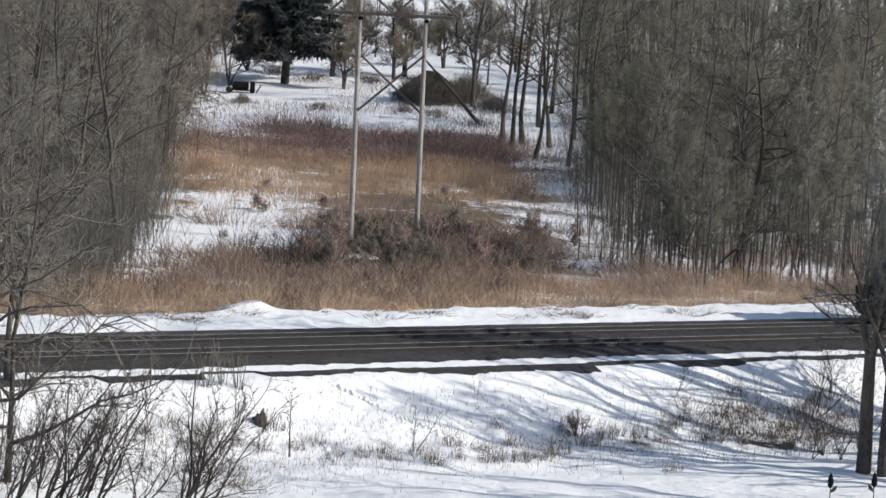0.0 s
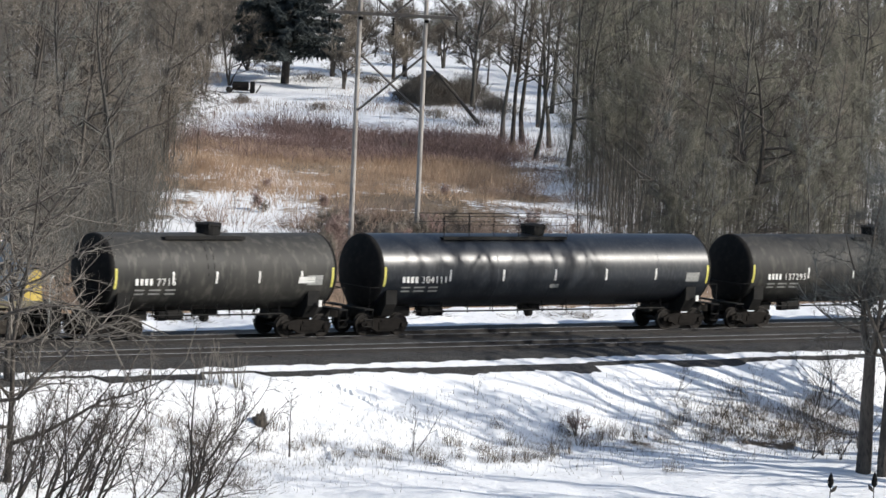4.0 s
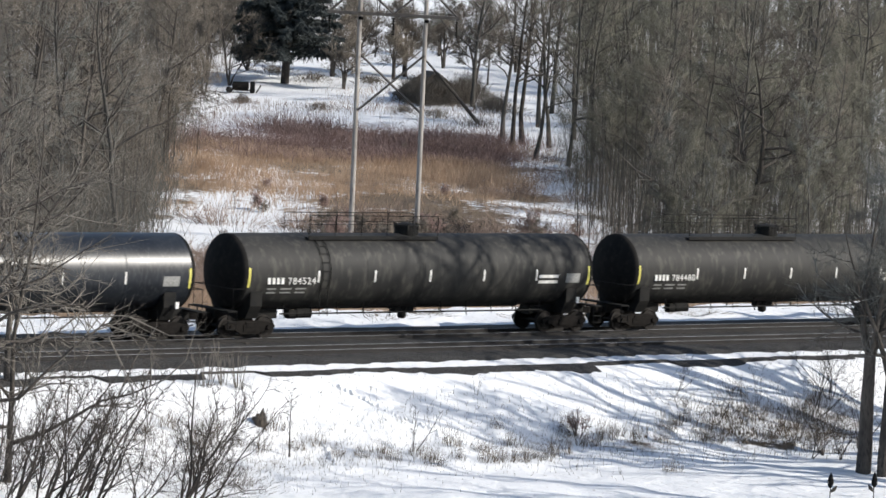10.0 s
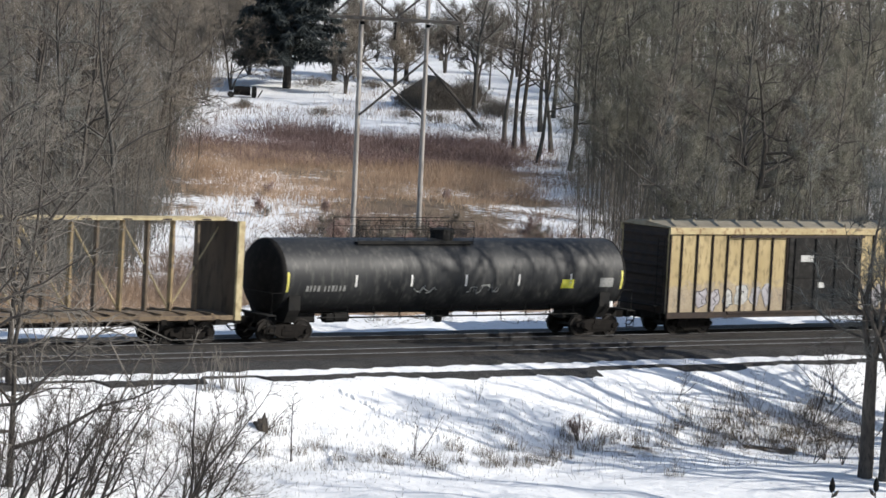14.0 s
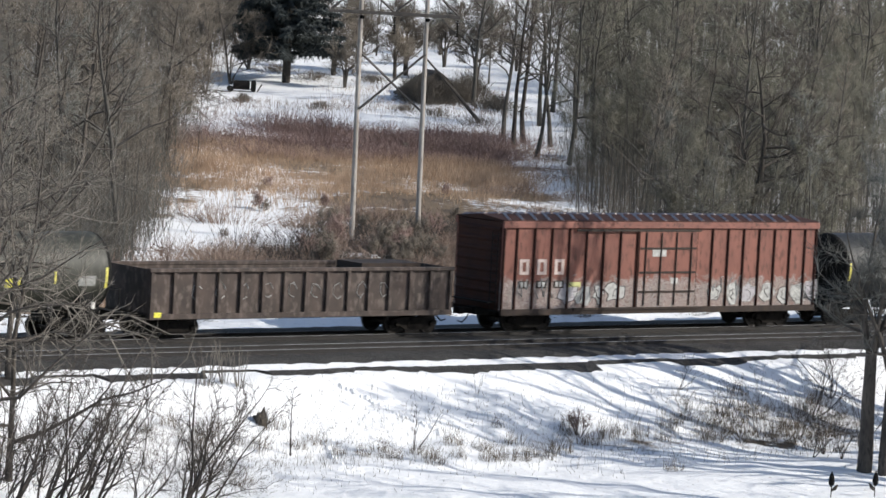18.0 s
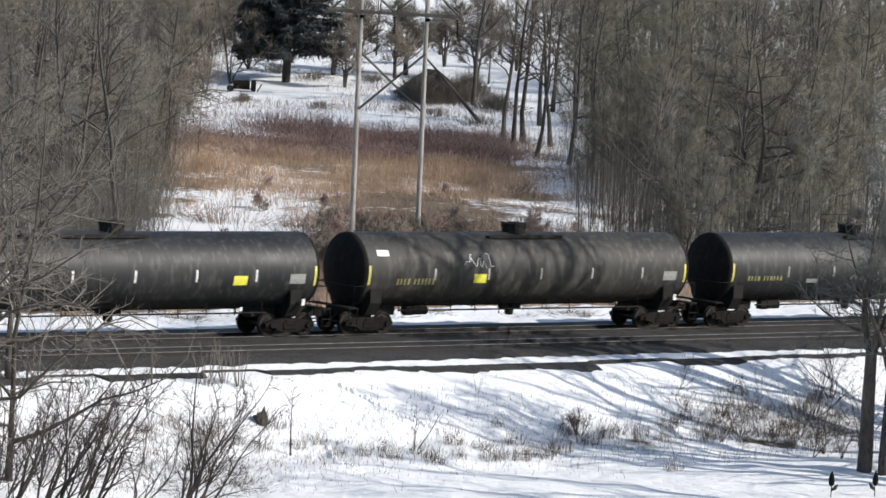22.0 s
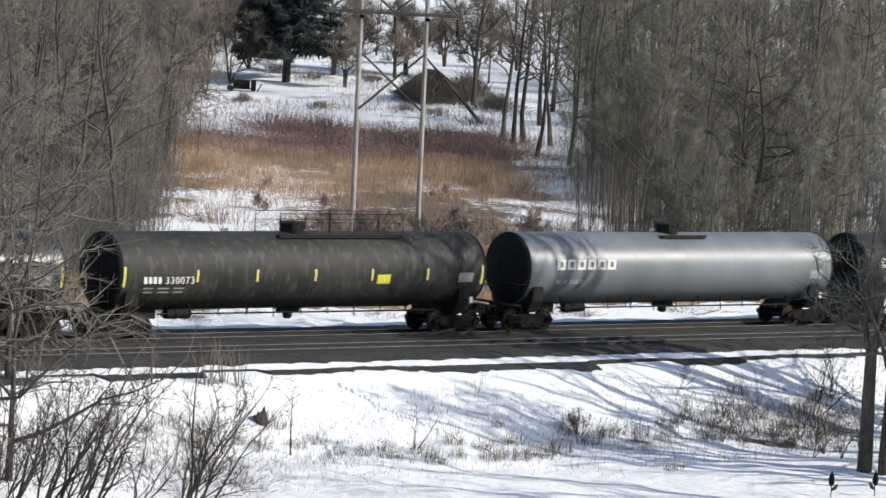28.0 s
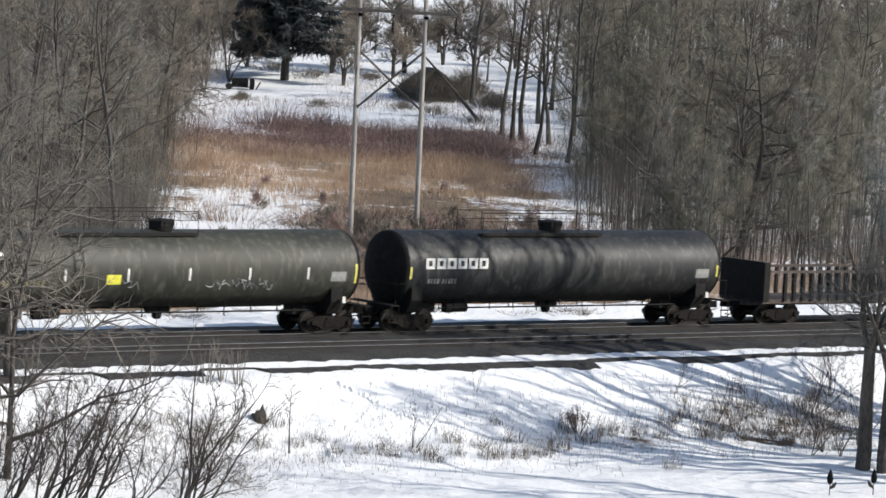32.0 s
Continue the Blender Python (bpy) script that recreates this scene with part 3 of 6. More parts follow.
M["beam_yellow"] = mat("beam_yellow", (.19, .135, .065), (.33, .24, .12), .65, scale=1.0, c3=(.13, .09, .05), fine=2.5)
M["bulkhead_brown"] = mat("bulkhead_brown", (.060, .044, .032), (.115, .085, .058), .8, scale=.8, c3=(.045, .032, .024), fine=3, stretch=(1, 1, .3), spec=.25)
M["post_brown"] = mat("post_brown", (.085, .062, .042), (.15, .11, .07), .75, scale=1.5, c3=(.06, .042, .03), fine=5)
M["beam_pale"] = mat("beam_pale", (.38, .305, .165), (.53, .445, .26), .6, scale=2, c3=(.26, .20, .10), fine=2.5)


def spray_letters(car, x0, x1, y, z0, h, seed, skip=()):
    """Bubble-shaped spray-painted forms along a car's flank, pale with a dark rim."""
    r = random.Random(seed)
    x, n = x0, 0
    while x < x1:
        w = r.uniform(.6, 1.25)
        if not any(a < x + w and x < b for a, b in skip):
            cx, cz, hh = x + w / 2, z0 + h / 2 + r.uniform(-.08, .12), h * r.uniform(.75, 1.1)
            k, lean = 11, r.uniform(-.15, .2)
            ring = []
            for i in range(k):
                q = 2 * math.pi * i / k
                u = .5 * r.uniform(.62, 1.22)
                ring.append((cx + w * u * math.cos(q) + lean * hh * .5 * math.sin(q), cz + hh * u * math.sin(q)))
            y0 = y - .004 - .002 * (n % 3)
            form = part("graffiti_form", Geo().prism(ring, y0, y0 + .004, "y"), M["spray_lilac" if r.random() < .75 else "dull_white"], car)
            line = [(a, y0 - .004, b) for a, b in ring + ring[:1]]
            part("graffiti_rim", Geo().tube(line, .02, 4), M["spray_dark" if r.random() < .55 else "dull_white"], form)
            bar = [(cx + r.uniform(-.22, .22) * w, y0 - .004, cz + (.28 - .14 * j) * hh) for j in range(5)]
            part("graffiti_rim", Geo().tube(bar, .022, 4), M["spray_dark" if r.random() < .6 else "dull_white"], form)
        x += w * r.uniform(.85, 1.15)
        n += 1


def box_car(s, length, look_of, label):
    half, W, z0, z1 = length / 2, 1.58, .98, 4.62
    car = thing("box_car", label, "box car", "", on_track(s))
    TRAIN.append((car, s))
    red = look_of == "red"
    side_m, paint, roof_m = (M["red_side"], M["red_paint"], M["red_roof"]) if red else (M["yellow_side"], M["yellow_paint"], M["tan_roof"])
    # end walls in a darker tone than the sides: their shade, coloured in
    end_m = M["red_end"] if red else M["rust_shade_dark"]
    door = (-1.6, 1.75) if red else (-2.0, 2.55)
    for k in (-1, 1):
        y0, y1 = sorted((k * W, k * (W - .08)))
        part("side_wall", Geo().box(-half, half, y0, y1, z0, z1), side_m, car)
        # side posts, dark all over; the shade of their flanks is in the colour
        xs = [-half + .06] + list(np.linspace(-half + .75, door[0] - .05, 8)) + list(np.linspace(door[1] + .05, half - .75, 8)) + [half - .06]
        for x in xs:
            y0, y1 = sorted((k * W, k * (W + .09)))
            g = Geo().prism([(x - .045, y0 if k > 0 else y1), (x - .022, y1 if k > 0 else y0), (x + .022, y1 if k > 0 else y0), (x + .045, y0 if k > 0 else y1)], z0 + .05, z1 - .12, "z")
            part("side_post", g, M["red_end"] if red else M["rust_shade_dark"], car)
        y0, y1 = sorted((k * (W - .02), k * (W + .11)))
        part("side_sill", Geo().box(-half, half, y0, y1, z0 - .2, z0 + .06), M["rust_shade_dark"], car)
        part("eave_beam", Geo().box(-half - .04, half + .04, y0, y1, z1 - .14, z1 + .16, .03), paint, car, "" if red else "pale eave beam")
        if k < 0:
            d0, d1 = door
            dm = side_m if red else M["black_door"]
            dr = part("plug_door", Geo().box(d0, d1, -W - .13, -W - .02, z0 + .08, z1 - .2), dm, car, "red plug door" if red else "black plug door")
            for x in np.linspace(d0 + .35, d1 - .35, 4):
                part("lock_rod", Geo().tube([(x, -W - .17, z0 + .15), (x, -W - .17, z1 - .3)], .03, 6), M["rust_shade_dark"] if red else M["frame_black"], dr)
            for z in (z0 + .7, z0 + 1.55, z0 + 2.6):
                part("door_bar", Geo().box(d0 + .05, d1 - .05, -W - .165, -W - .13, z, z + .09), M["rust_shade_dark"] if red else M["frame_black"], dr)
            part("door_track", Geo().box(d0 - 3.6, d1 + .2, -W - .17, -W - .03, z0 - .02, z0 + .08), M["rust_shade_dark"], car)
            part("door_track", Geo().box(d0 - 3.6, d1 + .2, -W - .15, -W - .09, z1 - .26, z1 - .16), M["rust_shade_dark"], car)
            part("stencil", Geo().box(d0 + .75, d0 + 1.55, -W - .142, -W - .131, z1 - 1.35, z1 - .95), M["dull_white"], dr)
            part("stencil", Geo().box(d0 + 1.9, d0 + 2.3, -W - .142, -W - .131, z0 + 1.1, z0 + 1.35), M["dull_white"], dr)
    for k in (-1, 1):
        x0, x1 = sorted((k * half, k * (half - .08)))
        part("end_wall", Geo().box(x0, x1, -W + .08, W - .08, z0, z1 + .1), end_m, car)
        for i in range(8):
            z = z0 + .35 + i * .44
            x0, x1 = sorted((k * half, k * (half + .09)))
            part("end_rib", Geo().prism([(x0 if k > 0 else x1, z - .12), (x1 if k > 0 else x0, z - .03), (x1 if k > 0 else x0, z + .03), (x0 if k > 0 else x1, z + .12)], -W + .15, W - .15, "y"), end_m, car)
        g = Geo()
        xl = k * (half + .16)
        for y in (-W + .12, -W + .52):
            g.bar((xl, y, .5), (xl, y, z1 - .3), .035)
        for i in range(10):
            g.bar((xl, -W + .12, .55 + i * .4), (xl, -W + .52, .55 + i * .4), .028)
        part("end_ladder", g, M["frame_black"], car)
        part("brake_platform", Geo().box(min(xl, xl + k * .3), max(xl, xl + k * .3), -1.3, 1.3, 1.28, 1.33), M["frame_black"], car)
        truck(car, k * (half - 2.1))
        coupler(car, k * (half + .25), k)
    part("centre_sill", Geo().box(-half - .3, half + .3, -.33, .33, .7, 1.02), M["frame_black"], car)
    part("floor", Geo().box(-half + .08, half - .08, -W + .08, W - .08, .98, 1.1), M["rust_shade_dark"], car)
    pr = [(-W - .08, z1 + .14), (W + .08, z1 + .14), (W + .08, z1 + .2), (0, z1 + .36), (-W - .08, z1 + .2)]
    part("roof", Geo().prism(pr, -half - .03, half + .03), M["red_end"] if red else roof_m, car, "weathered ribbed roof, dark base under grey ribs" if red else "")
    n = 24 if red else 14
    for i in range(n):                       # pressed diagonal ribs of the roof
        x = -half + .3 + (length - 1.5) * i / (n - 1)
        for k in (-1, 1):
            g = Geo()
            a, b = (x, k * (W + .02), z1 + .205), (x + (.9 if k < 0 else -.0), k * .08, z1 + .36)
            g.tube([a, b], .07, 4)
            part("roof_rib", g, roof_m, car)
    if red:
        spray_letters(car, -half + 3.2, half - .6, -W - .002, 1.1, 1.0, 5, [(-1.75, 1.9)])
        block_letters(car, -half + .97, 2.50, 3, .52, .66, M["red_ghost"], -W - .002, gap=.854)
        for i in range(3):
            part("number_panel", Geo().box(-half + .95 + i * .964, -half + 1.52 + i * .964, -W - .012, -W, 1.92, 2.24), M["rust_shade_dark"], car)
            for j in range(2):
                part("number_bar", Geo().box(-half + 1.06 + i * .964 + j * .22, -half + 1.20 + i * .964 + j * .22, -W - .02, -W - .012, 1.98, 2.19), M["dull_white"], car)
        part("sticker", Geo().box(-half + 3.72, -half + 4.4, -W - .012, -W, 1.95, 2.17), M["tan_sticker"], car, "pale yellow sticker")
        r = random.Random(12)
        for x, n in ((-half + 1.0, 5), (-.6, 4), (3.0, 4)):
            for i in range(n):
                u = x + i * .42
                pts = [(u + r.uniform(-.1, .3), -W - .02, 1.45 + r.uniform(0, .95)) for _ in range(4)]
                part("graffiti_stroke", Geo().tube(pts, .022, 4), M["dull_white"], car)
    else:
        spray_letters(car, -half + 1.6, half - 1.0, -W - .002, 1.12, 1.1, 9, [(-2.15, 2.7)])
        for i in range(4):
            part("lettering_block", Geo().box(half - 2.85 + i * .44, half - 2.5 + i * .44, -W - .105, -W - .092, z1 - 1.0, z1 - .55), M["white_mark"], car)
        part("lettering_panel", Geo().box(half - 3.0, half - .95, -W - .092, -W - .001, z1 - 1.08, z1 - .48), M["black_door"], car)
        for i in range(6):
            part("car_number_bar", Geo().box(half - 3.2 + i * .36, half - 3.0 + i * .36, -W - .03, -W - .001, z1 - 1.6, z1 - 1.32), M["grey_mark"], car)
    return car


M["deck_brown"] = mat("deck_brown", (.12, .086, .052), (.21, .152, .092), .8, scale=1.5, c3=(.06, .04, .03), fine=6)


def beam_car(s, length, seed):
    """An empty centrebeam flat car."""
    half, top = length / 2, 4.9
    car = thing("centrebeam_flat_car", "empty weathered yellow centrebeam lumber car with open truss", "flat car", "centrebeam flat cars", on_track(s))
    TRAIN.append((car, s))
    r = random.Random(seed)
    part("deck", Geo().prism([(-1.42, 1.14), (-1.42, 1.03), (-.5, .84), (.5, .84), (1.42, 1.03), (1.42, 1.14), (.3, 1.24), (-.3, 1.24)], -half, half), M["deck_brown"], car)
    for k in (-1, 1):
        y0, y1 = sorted((k * 1.4, k * 1.5))
        part("side_sill", Geo().box(-half, half, y0, y1, 1.02, 1.2), M["deck_brown"], car)
        for i in range(17):
            x = -half + 1.0 + (length - 2) * i / 16
            part("winch", Geo().box(x - .12, x + .12, y0 - .04, y1 + .04, .86, 1.06), M["truck_brown"], car)
        x0, x1 = sorted((k * half, k * (half - .16)))
        bh = part("bulkhead", Geo().box(x0, x1, -1.46, 1.46, 1.1, top), M["bulkhead_brown"], car)
        for y in (-1.5, 1.5):
            part("bulkhead_post", Geo().box(min(x0, x1) - .06, max(x0, x1) + .06, y - .07, y + .07, 1.0, top + .05), M["beam_pale"], bh)
        for i in range(7):
            x2, x3 = sorted((k * half, k * (half + .07)))
            part("bulkhead_rib", Geo().box(x2, x3, -1.4, 1.4, 1.4 + i * .5, 1.5 + i * .5), M["bulkhead_brown"], bh)
        truck(car, k * (half - 2.0))
        coupler(car, k * (half + .2), k)
    part("top_chord", Geo().prism([(-.36, top - .02), (.36, top - .02), (.36, top + .07), (.2, top + .12), (-.2, top + .12), (-.36, top + .07)], -half + .05, half - .05), M["beam_pale"], car,
         "pale yellow top beam")
    for i in range(12):
        x = -half + 1 + (length - 2) * i / 11
        part("chord_slot", Geo().box(x - .22, x + .22, -.37, -.34, top - .01, top + .05), M["rust_shade_dark"], car)
    n = 19
    for i in range(1, n):
        x = -half + length * i / n
        part("post", Geo().box(x - .05, x + .05, -.13, .13, 1.2, top), M["beam_yellow" if i % 2 else "post_brown"], car)
    # braces lean towards the middle and cross there; the first and last hang outwards
    for i, j in ((2, 0), (2, 4), (4, 6), (6, 8), (8, 10), (11, 9), (13, 11), (15, 13), (17, 15), (17, 19)):
        xa, xb = -half + length * i / n, -half + length * j / n
        part("diagonal_brace", Geo().bar((xa, -.04 if i < 10 else .04, 1.3), (xb, -.04 if i < 10 else .04, top - .1), .055), M["beam_pale" if i % 4 else "beam_yellow"], car)
    for i in range(n + 1):
        x = -half + length * i / n
        part("deck_riser", Geo().box(x - .05, x + .05, -1.36, 1.36, 1.2, 1.27), M["deck_brown"], car)
    part("centre_sill", Geo().box(-half - .25, half + .25, -.3, .3, .68, .98), M["frame_black"], car)
    return car


M["gondola_brown"] = mat("gondola_brown", (.034, .025, .021), (.072, .052, .044), .8, scale=1.3, c3=(.12, .095, .082), fine=5, stretch=(1, 1, .5))


def gondola(s, length):
    half, W, z0, z1 = length / 2, 1.52, 1.02, 2.72
    car = thing("gondola_car", "dark brown rusty open gondola car with chalked sides", "gondola car", "", on_track(s))
    TRAIN.append((car, s))
    for k in (-1, 1):
        y0, y1 = sorted((k * W, k * (W - .05)))
        part("side_wall", Geo().box(-half, half, y0, y1, z0, z1), M["gondola_brown"], car)
        y0, y1 = sorted((k * (W - .08), k * (W + .14)))
        part("top_rail", Geo().box(-half - .05, half + .05, y0, y1, z1 - .02, z1 + .14, .03), M["gondola_brown"], car, "pale worn top rail" if k < 0 else "")
        part("side_sill", Geo().box(-half, half, y0, y1, z0 - .16, z0 + .05), M["gondola_brown"], car)
        for i in range(15):
            x = -half + .08 + (length - .16) * i / 14
            y0, y1 = sorted((k * W, k * (W + .13)))
            part("side_post", Geo().box(x - .07, x + .07, y0, y1, z0 + .05, z1 - .02), M["gondola_brown"], car)
        x0, x1 = sorted((k * half, k * (half - .06)))
        part("end_wall", Geo().box(x0, x1, -W + .05, W - .05, z0, z1 + .1), M["gondola_brown"], car)
        truck(car, k * (half - 1.5))
        coupler(car, k * (half + .25), k)
    part("floor", Geo().box(-half, half, -W + .05, W - .05, z0 - .02, z0 + .08), M["rust_shade_dark"], car)
    part("centre_sill", Geo().box(-half - .3, half + .3, -.33, .33, .68, .98), M["frame_black"], car)
    r = random.Random(6)
    for i in range(9):
        x = -half + 2.2 + i * 1.15
        pts = [(x + .25 * math.cos(q) * r.uniform(.6, 1.2), -W - .01, 1.95 + .35 * math.sin(q) * r.uniform(.6, 1.2)) for q in (0.2, 1.3, 2.4, 3.6, 4.6, 5.5)]
        part("chalk_stroke", Geo().tube(pts, .018, 4), M["dull_white"], car)
    part("placard", Geo().box(-half + .18, -half + .5, -W - .16, -W - .14, z0 - .08, z0 + .12), M["placard"], car, "yellow mark")
    part("crate_load", Geo().box(half - 4.2, half - 1.2, -.9, .9, z0 + .1, z1 + .24), M["rust_shade_dark"], car, "dark rusty load standing over the rim")
    return car


def stake_car(s, length):
    """A low open car with a bulkhead and stakes along its sides."""
    half, W = length / 2, 1.48
    car = thing("stake_flat_car", "dark open stake car with an end bulkhead", "flat car", "", on_track(s))
    TRAIN.append((car, s))
    part("deck", Geo().prism([(-1.45, .98), (-.4, .8), (.4, .8), (1.45, .98), (1.45, 1.16), (-1.45, 1.16)], -half, half), M["gondola_brown"], car)
    for k in (-1, 1):
        x0, x1 = sorted((k * half, k * (half - .35)))
        part("bulkhead", Geo().box(x0, x1, -W, W, 1.0, 2.85, .08), M["frame_black"], car)
        for i in range(26):
            x = -half + 1.3 + (length - 2.6) * i / 25
            part("stake", Geo().prism([(x - .08, k * W - .06), (x + .08, k * W - .06), (x + .08, k * W + .06), (x - .08, k * W + .06)], 1.1, 2.38, "z"), M["frame_black"], car)
        part("top_rail", Geo().box(-half + .3, half - .3, k * W - .07, k * W + .07, 2.36, 2.48), M["gondola_brown"], car)
        truck(car, k * (half - 1.5))
        coupler(car, k * (half + .25), k)
    return car


# ---- locomotives ----
M["loco_grey"] = mat("loco_grey", (.052, .056, .055), (.105, .111, .108), .55, scale=.55, c3=(.045, .044, .041), fine=3, stretch=(1, 1, .3))
M["loco_blue"] = mat("loco_blue", (.028, .053, .086), (.044, .076, .112), .5, scale=.9, c3=(.035, .046, .066), fine=6, stretch=(1, 1, .4))
M["loco_yellow"] = mat("loco_yellow", (.46, .33, .06), (.60, .45, .11), .45, scale=1.5, c3=(.25, .17, .05), fine=6)
M["sill_yellow"] = mat("sill_yellow", (.075, .064, .038), (.17, .145, .08), .6, scale=1.2, c3=(.06, .05, .035), fine=6)
M["loco_dark"] = mat("loco_dark", (.005, .005, .005), (.012, .011, .0105), .85, scale=3, spec=.12)
M["loco_glass"] = mat("loco_glass", (.006, .007, .008), (.012, .013, .015), .12, scale=1, rough_var=.03, spec=.3)
M["truck_grime"] = mat("truck_grime", (.018, .015, .013), (.048, .041, .034), .85, scale=4, bump=.004, c3=(.07, .062, .052), fine=9, spec=.15)
M["reservoir"] = mat("reservoir", (.045, .045, .036), (.085, .083, .066), .6, scale=2, c3=(.03, .028, .024), fine=7)
M["name_blue"] = mat("name_blue", (.026, .038, .060), (.045, .058, .082), .55, scale=.9, c3=(.06, .07, .085), fine=5)
M["headlight"] = bpy.data.materials.new("headlight")
M["headlight"].use_nodes = True
_b = M["headlight"].node_tree.nodes["Principled BSDF"]
_b.inputs["Base Color"].default_value = (.8, .8, .75, 1)
_b.inputs["Emission Color"].default_value = (1, .95, .82, 1)
_b.inputs["Emission Strength"].default_value = 1.3
M["rail_white"] = mat("rail_white", (.42, .42, .40), (.58, .58, .55), .5, scale=3)


def loco_truck(loco, x):
    def frame_mesh():
        g = Geo()
        out = [(-2.35, .62), (-2.1, .48), (-1.5, .42), (-.6, .42), (.6, .42), (1.5, .42), (2.1, .48), (2.35, .62), (2.35, .82), (1.6, .98), (.9, .86), (-.9, .86), (-1.6, .98), (-2.35, .82)]
        g.prism(out, -.1, .1, "y")
        for k in (-1.85, 0, 1.85):
            g.box(k - .22, k + .22, -.2, .14, .36, .80)
        for k in (-.92, .92):
            g.lathe([(.52, .11), (.6, .14), (.66, .1), (.74, .14), (.82, .1), (.9, .13)], 10, cy=k, cz=-.12, axis="z")
        return g.mesh("side_frame", M["truck_grime"])
    t = part("truck", Geo().box(-2.1, 2.1, -.9, .9, .62, 1.05), M["loco_dark"], loco, "dark grimy three-axle truck", at=pose(x, 0, 0))
    for y, k in ((-1.12, 0), (1.12, 180)):
        part("side_frame", shared("loco_frame", frame_mesh), None, t, at=pose(0, y, 0, 0, 0, k))
        for q in (-.92, .92):
            part("brake_cylinder", Geo().lathe([(-.18, .09), (.18, .09)], 10, y * 1.12, 1.0), M["truck_grime"], t, at=pose(q, 0, 0))
    for q in (-1.85, 0, 1.85):
        wheelset(t, q, .533)
    return t


def locomotive(s, turned, number, length=21.2):
    half = length / 2
    m = on_track(s) @ pose(0, 0, 0, 0, 0, 180 if turned else 0)
    lo = thing("diesel_locomotive", "grey and dark blue diesel locomotive with a yellow nose" + (", facing backwards" if turned else ", headlights lit"), "locomotive", "two locomotives of the train", m)
    TRAIN.append((lo, s))
    nr = 1 if turned else -1       # the flank towards the camera
    dk = 1.62                      # height of the deck
    grey, blue, yel = M["loco_grey"], M["loco_blue"], M["loco_yellow"]
    part("underframe", Geo().box(-half + .55, half - .55, -1.5, 1.5, 1.32, dk, .06), M["loco_dark"], lo)
    for k in (-1, 1):
        y0, y1 = sorted((k * 1.5, k * 1.545))
        part("sill_stripe", Geo().box(-half + 1.6, half - 1.3, y0, y1, 1.44, dk + .08), M["sill_yellow"], lo, "worn yellow sill stripe")
    # fuel tank and air reservoirs
    if turned:
        part("fuel_tank", Geo().prism([(-1.35, 1.3), (-1.35, .7), (-1.05, .34), (1.05, .34), (1.35, .7), (1.35, 1.3)], -3.4, 3.2), M["loco_dark"], lo)
        for i, x in enumerate((-1.9, .5)):
            part("air_reservoir", Geo().lathe([(x - .98, .12), (x - .92, .27), (x + .92, .27), (x + .98, .12)], 16, nr * 1.5, .98), M["reservoir"], lo, "olive-grey air reservoir")
    else:
        part("fuel_tank", Geo().prism([(-1.5, 1.3), (-1.55, .75), (-1.2, .32), (1.2, .32), (1.55, .75), (1.5, 1.3)], -3.7, 2.9), M["reservoir"], lo, "large olive-grey fuel tank")
        part("tank_foot", Geo().box(-3.65, 2.85, -1.3, 1.3, .25, .36), M["loco_dark"], lo)
    for x in (-half + 4.2, half - 4.2):
        loco_truck(lo, x)
    for k in (-1, 1):
        xe = k * (half - .6)
        x0, x1 = sorted((xe, xe - k * .5))
        part("pilot", Geo().prism([(-1.5, 1.5), (-1.5, .5), (-.9, .18), (.9, .18), (1.5, .5), (1.5, 1.5)], x0, x1), M["loco_dark"], lo, "black pilot plate")
        coupler(lo, k * (half - .55), k)
        for y in (-1.36, 1.36):
            g = Geo()
            for i in range(4):
                g.box(min(xe - k * .6, xe - k * 1.2), max(xe - k * .6, xe - k * 1.2), y - .2, y + .2, .38 + i * .33, .42 + i * .33)
            part("steps", g, M["loco_dark"], lo)
            part("grab_rail", Geo().tube([(xe - k * .55, y * 1.08, .5), (xe - k * .55, y * 1.08, 2.5), (xe - k * .35, y * 1.0, 2.6)], .022, 6), M["rail_white"], lo, "white grab rail")
            part("ditch_light", Geo().lathe([(xe + k * .02, .08), (xe + k * .08, .08)] if k > 0 else [(xe - .08, .08), (xe - .02, .08)], 12, y * .55, 1.92),
                 M["headlight"] if (k < 0 and not turned) else M["grey_mark"], lo)
        for q in (-1, 1):
            g = Geo()
            for y in (.6, 1.2):
                g.bar((xe, q * y, 1.62), (xe, q * y, 2.66), .035)
            g.tube([(xe, q * .6, 2.65), (xe, q * 1.2, 2.65)], .018, 6)
            part("end_railing", g, M["rust_shade_dark"], lo)
    # nose and cab
    xn = -half + 1.35
    nose = part("nose", Geo().prism([(xn, dk), (xn + .12, 2.75), (xn + .55, 3.2), (xn + 1.75, 3.42), (xn + 1.75, dk)], -1.28, 1.28, "y"), blue, lo)
    # dark brown front: the shade on the nose's face, put into the colour
    part("nose_front", Geo().prism([(-.9, dk + .1), (.9, dk + .1), (.9, 2.7), (-.9, 2.7)], xn - .04, xn + .02), M["rust_shade_dark"], nose, "dark nose door panel, shade in its colour")
    for k in (-1, 1):
        y0, y1 = sorted((k * 1.28, k * 1.295))
        part("nose_flash", Geo().prism([(xn + .03, dk + .02), (xn + 1.15, dk + .02), (xn + .75, 2.5), (xn + .32, 2.98), (xn + .13, 2.75)], y0, y1, "y"), yel, nose, "yellow side flash")
    for y in (-.14, .14):
        part("headlight", Geo().lathe([(xn + .12, .09), (xn + .22, .09)], 12, y, 3.04), M["headlight"] if not turned else M["grey_mark"], nose)
    xc = xn + 1.55
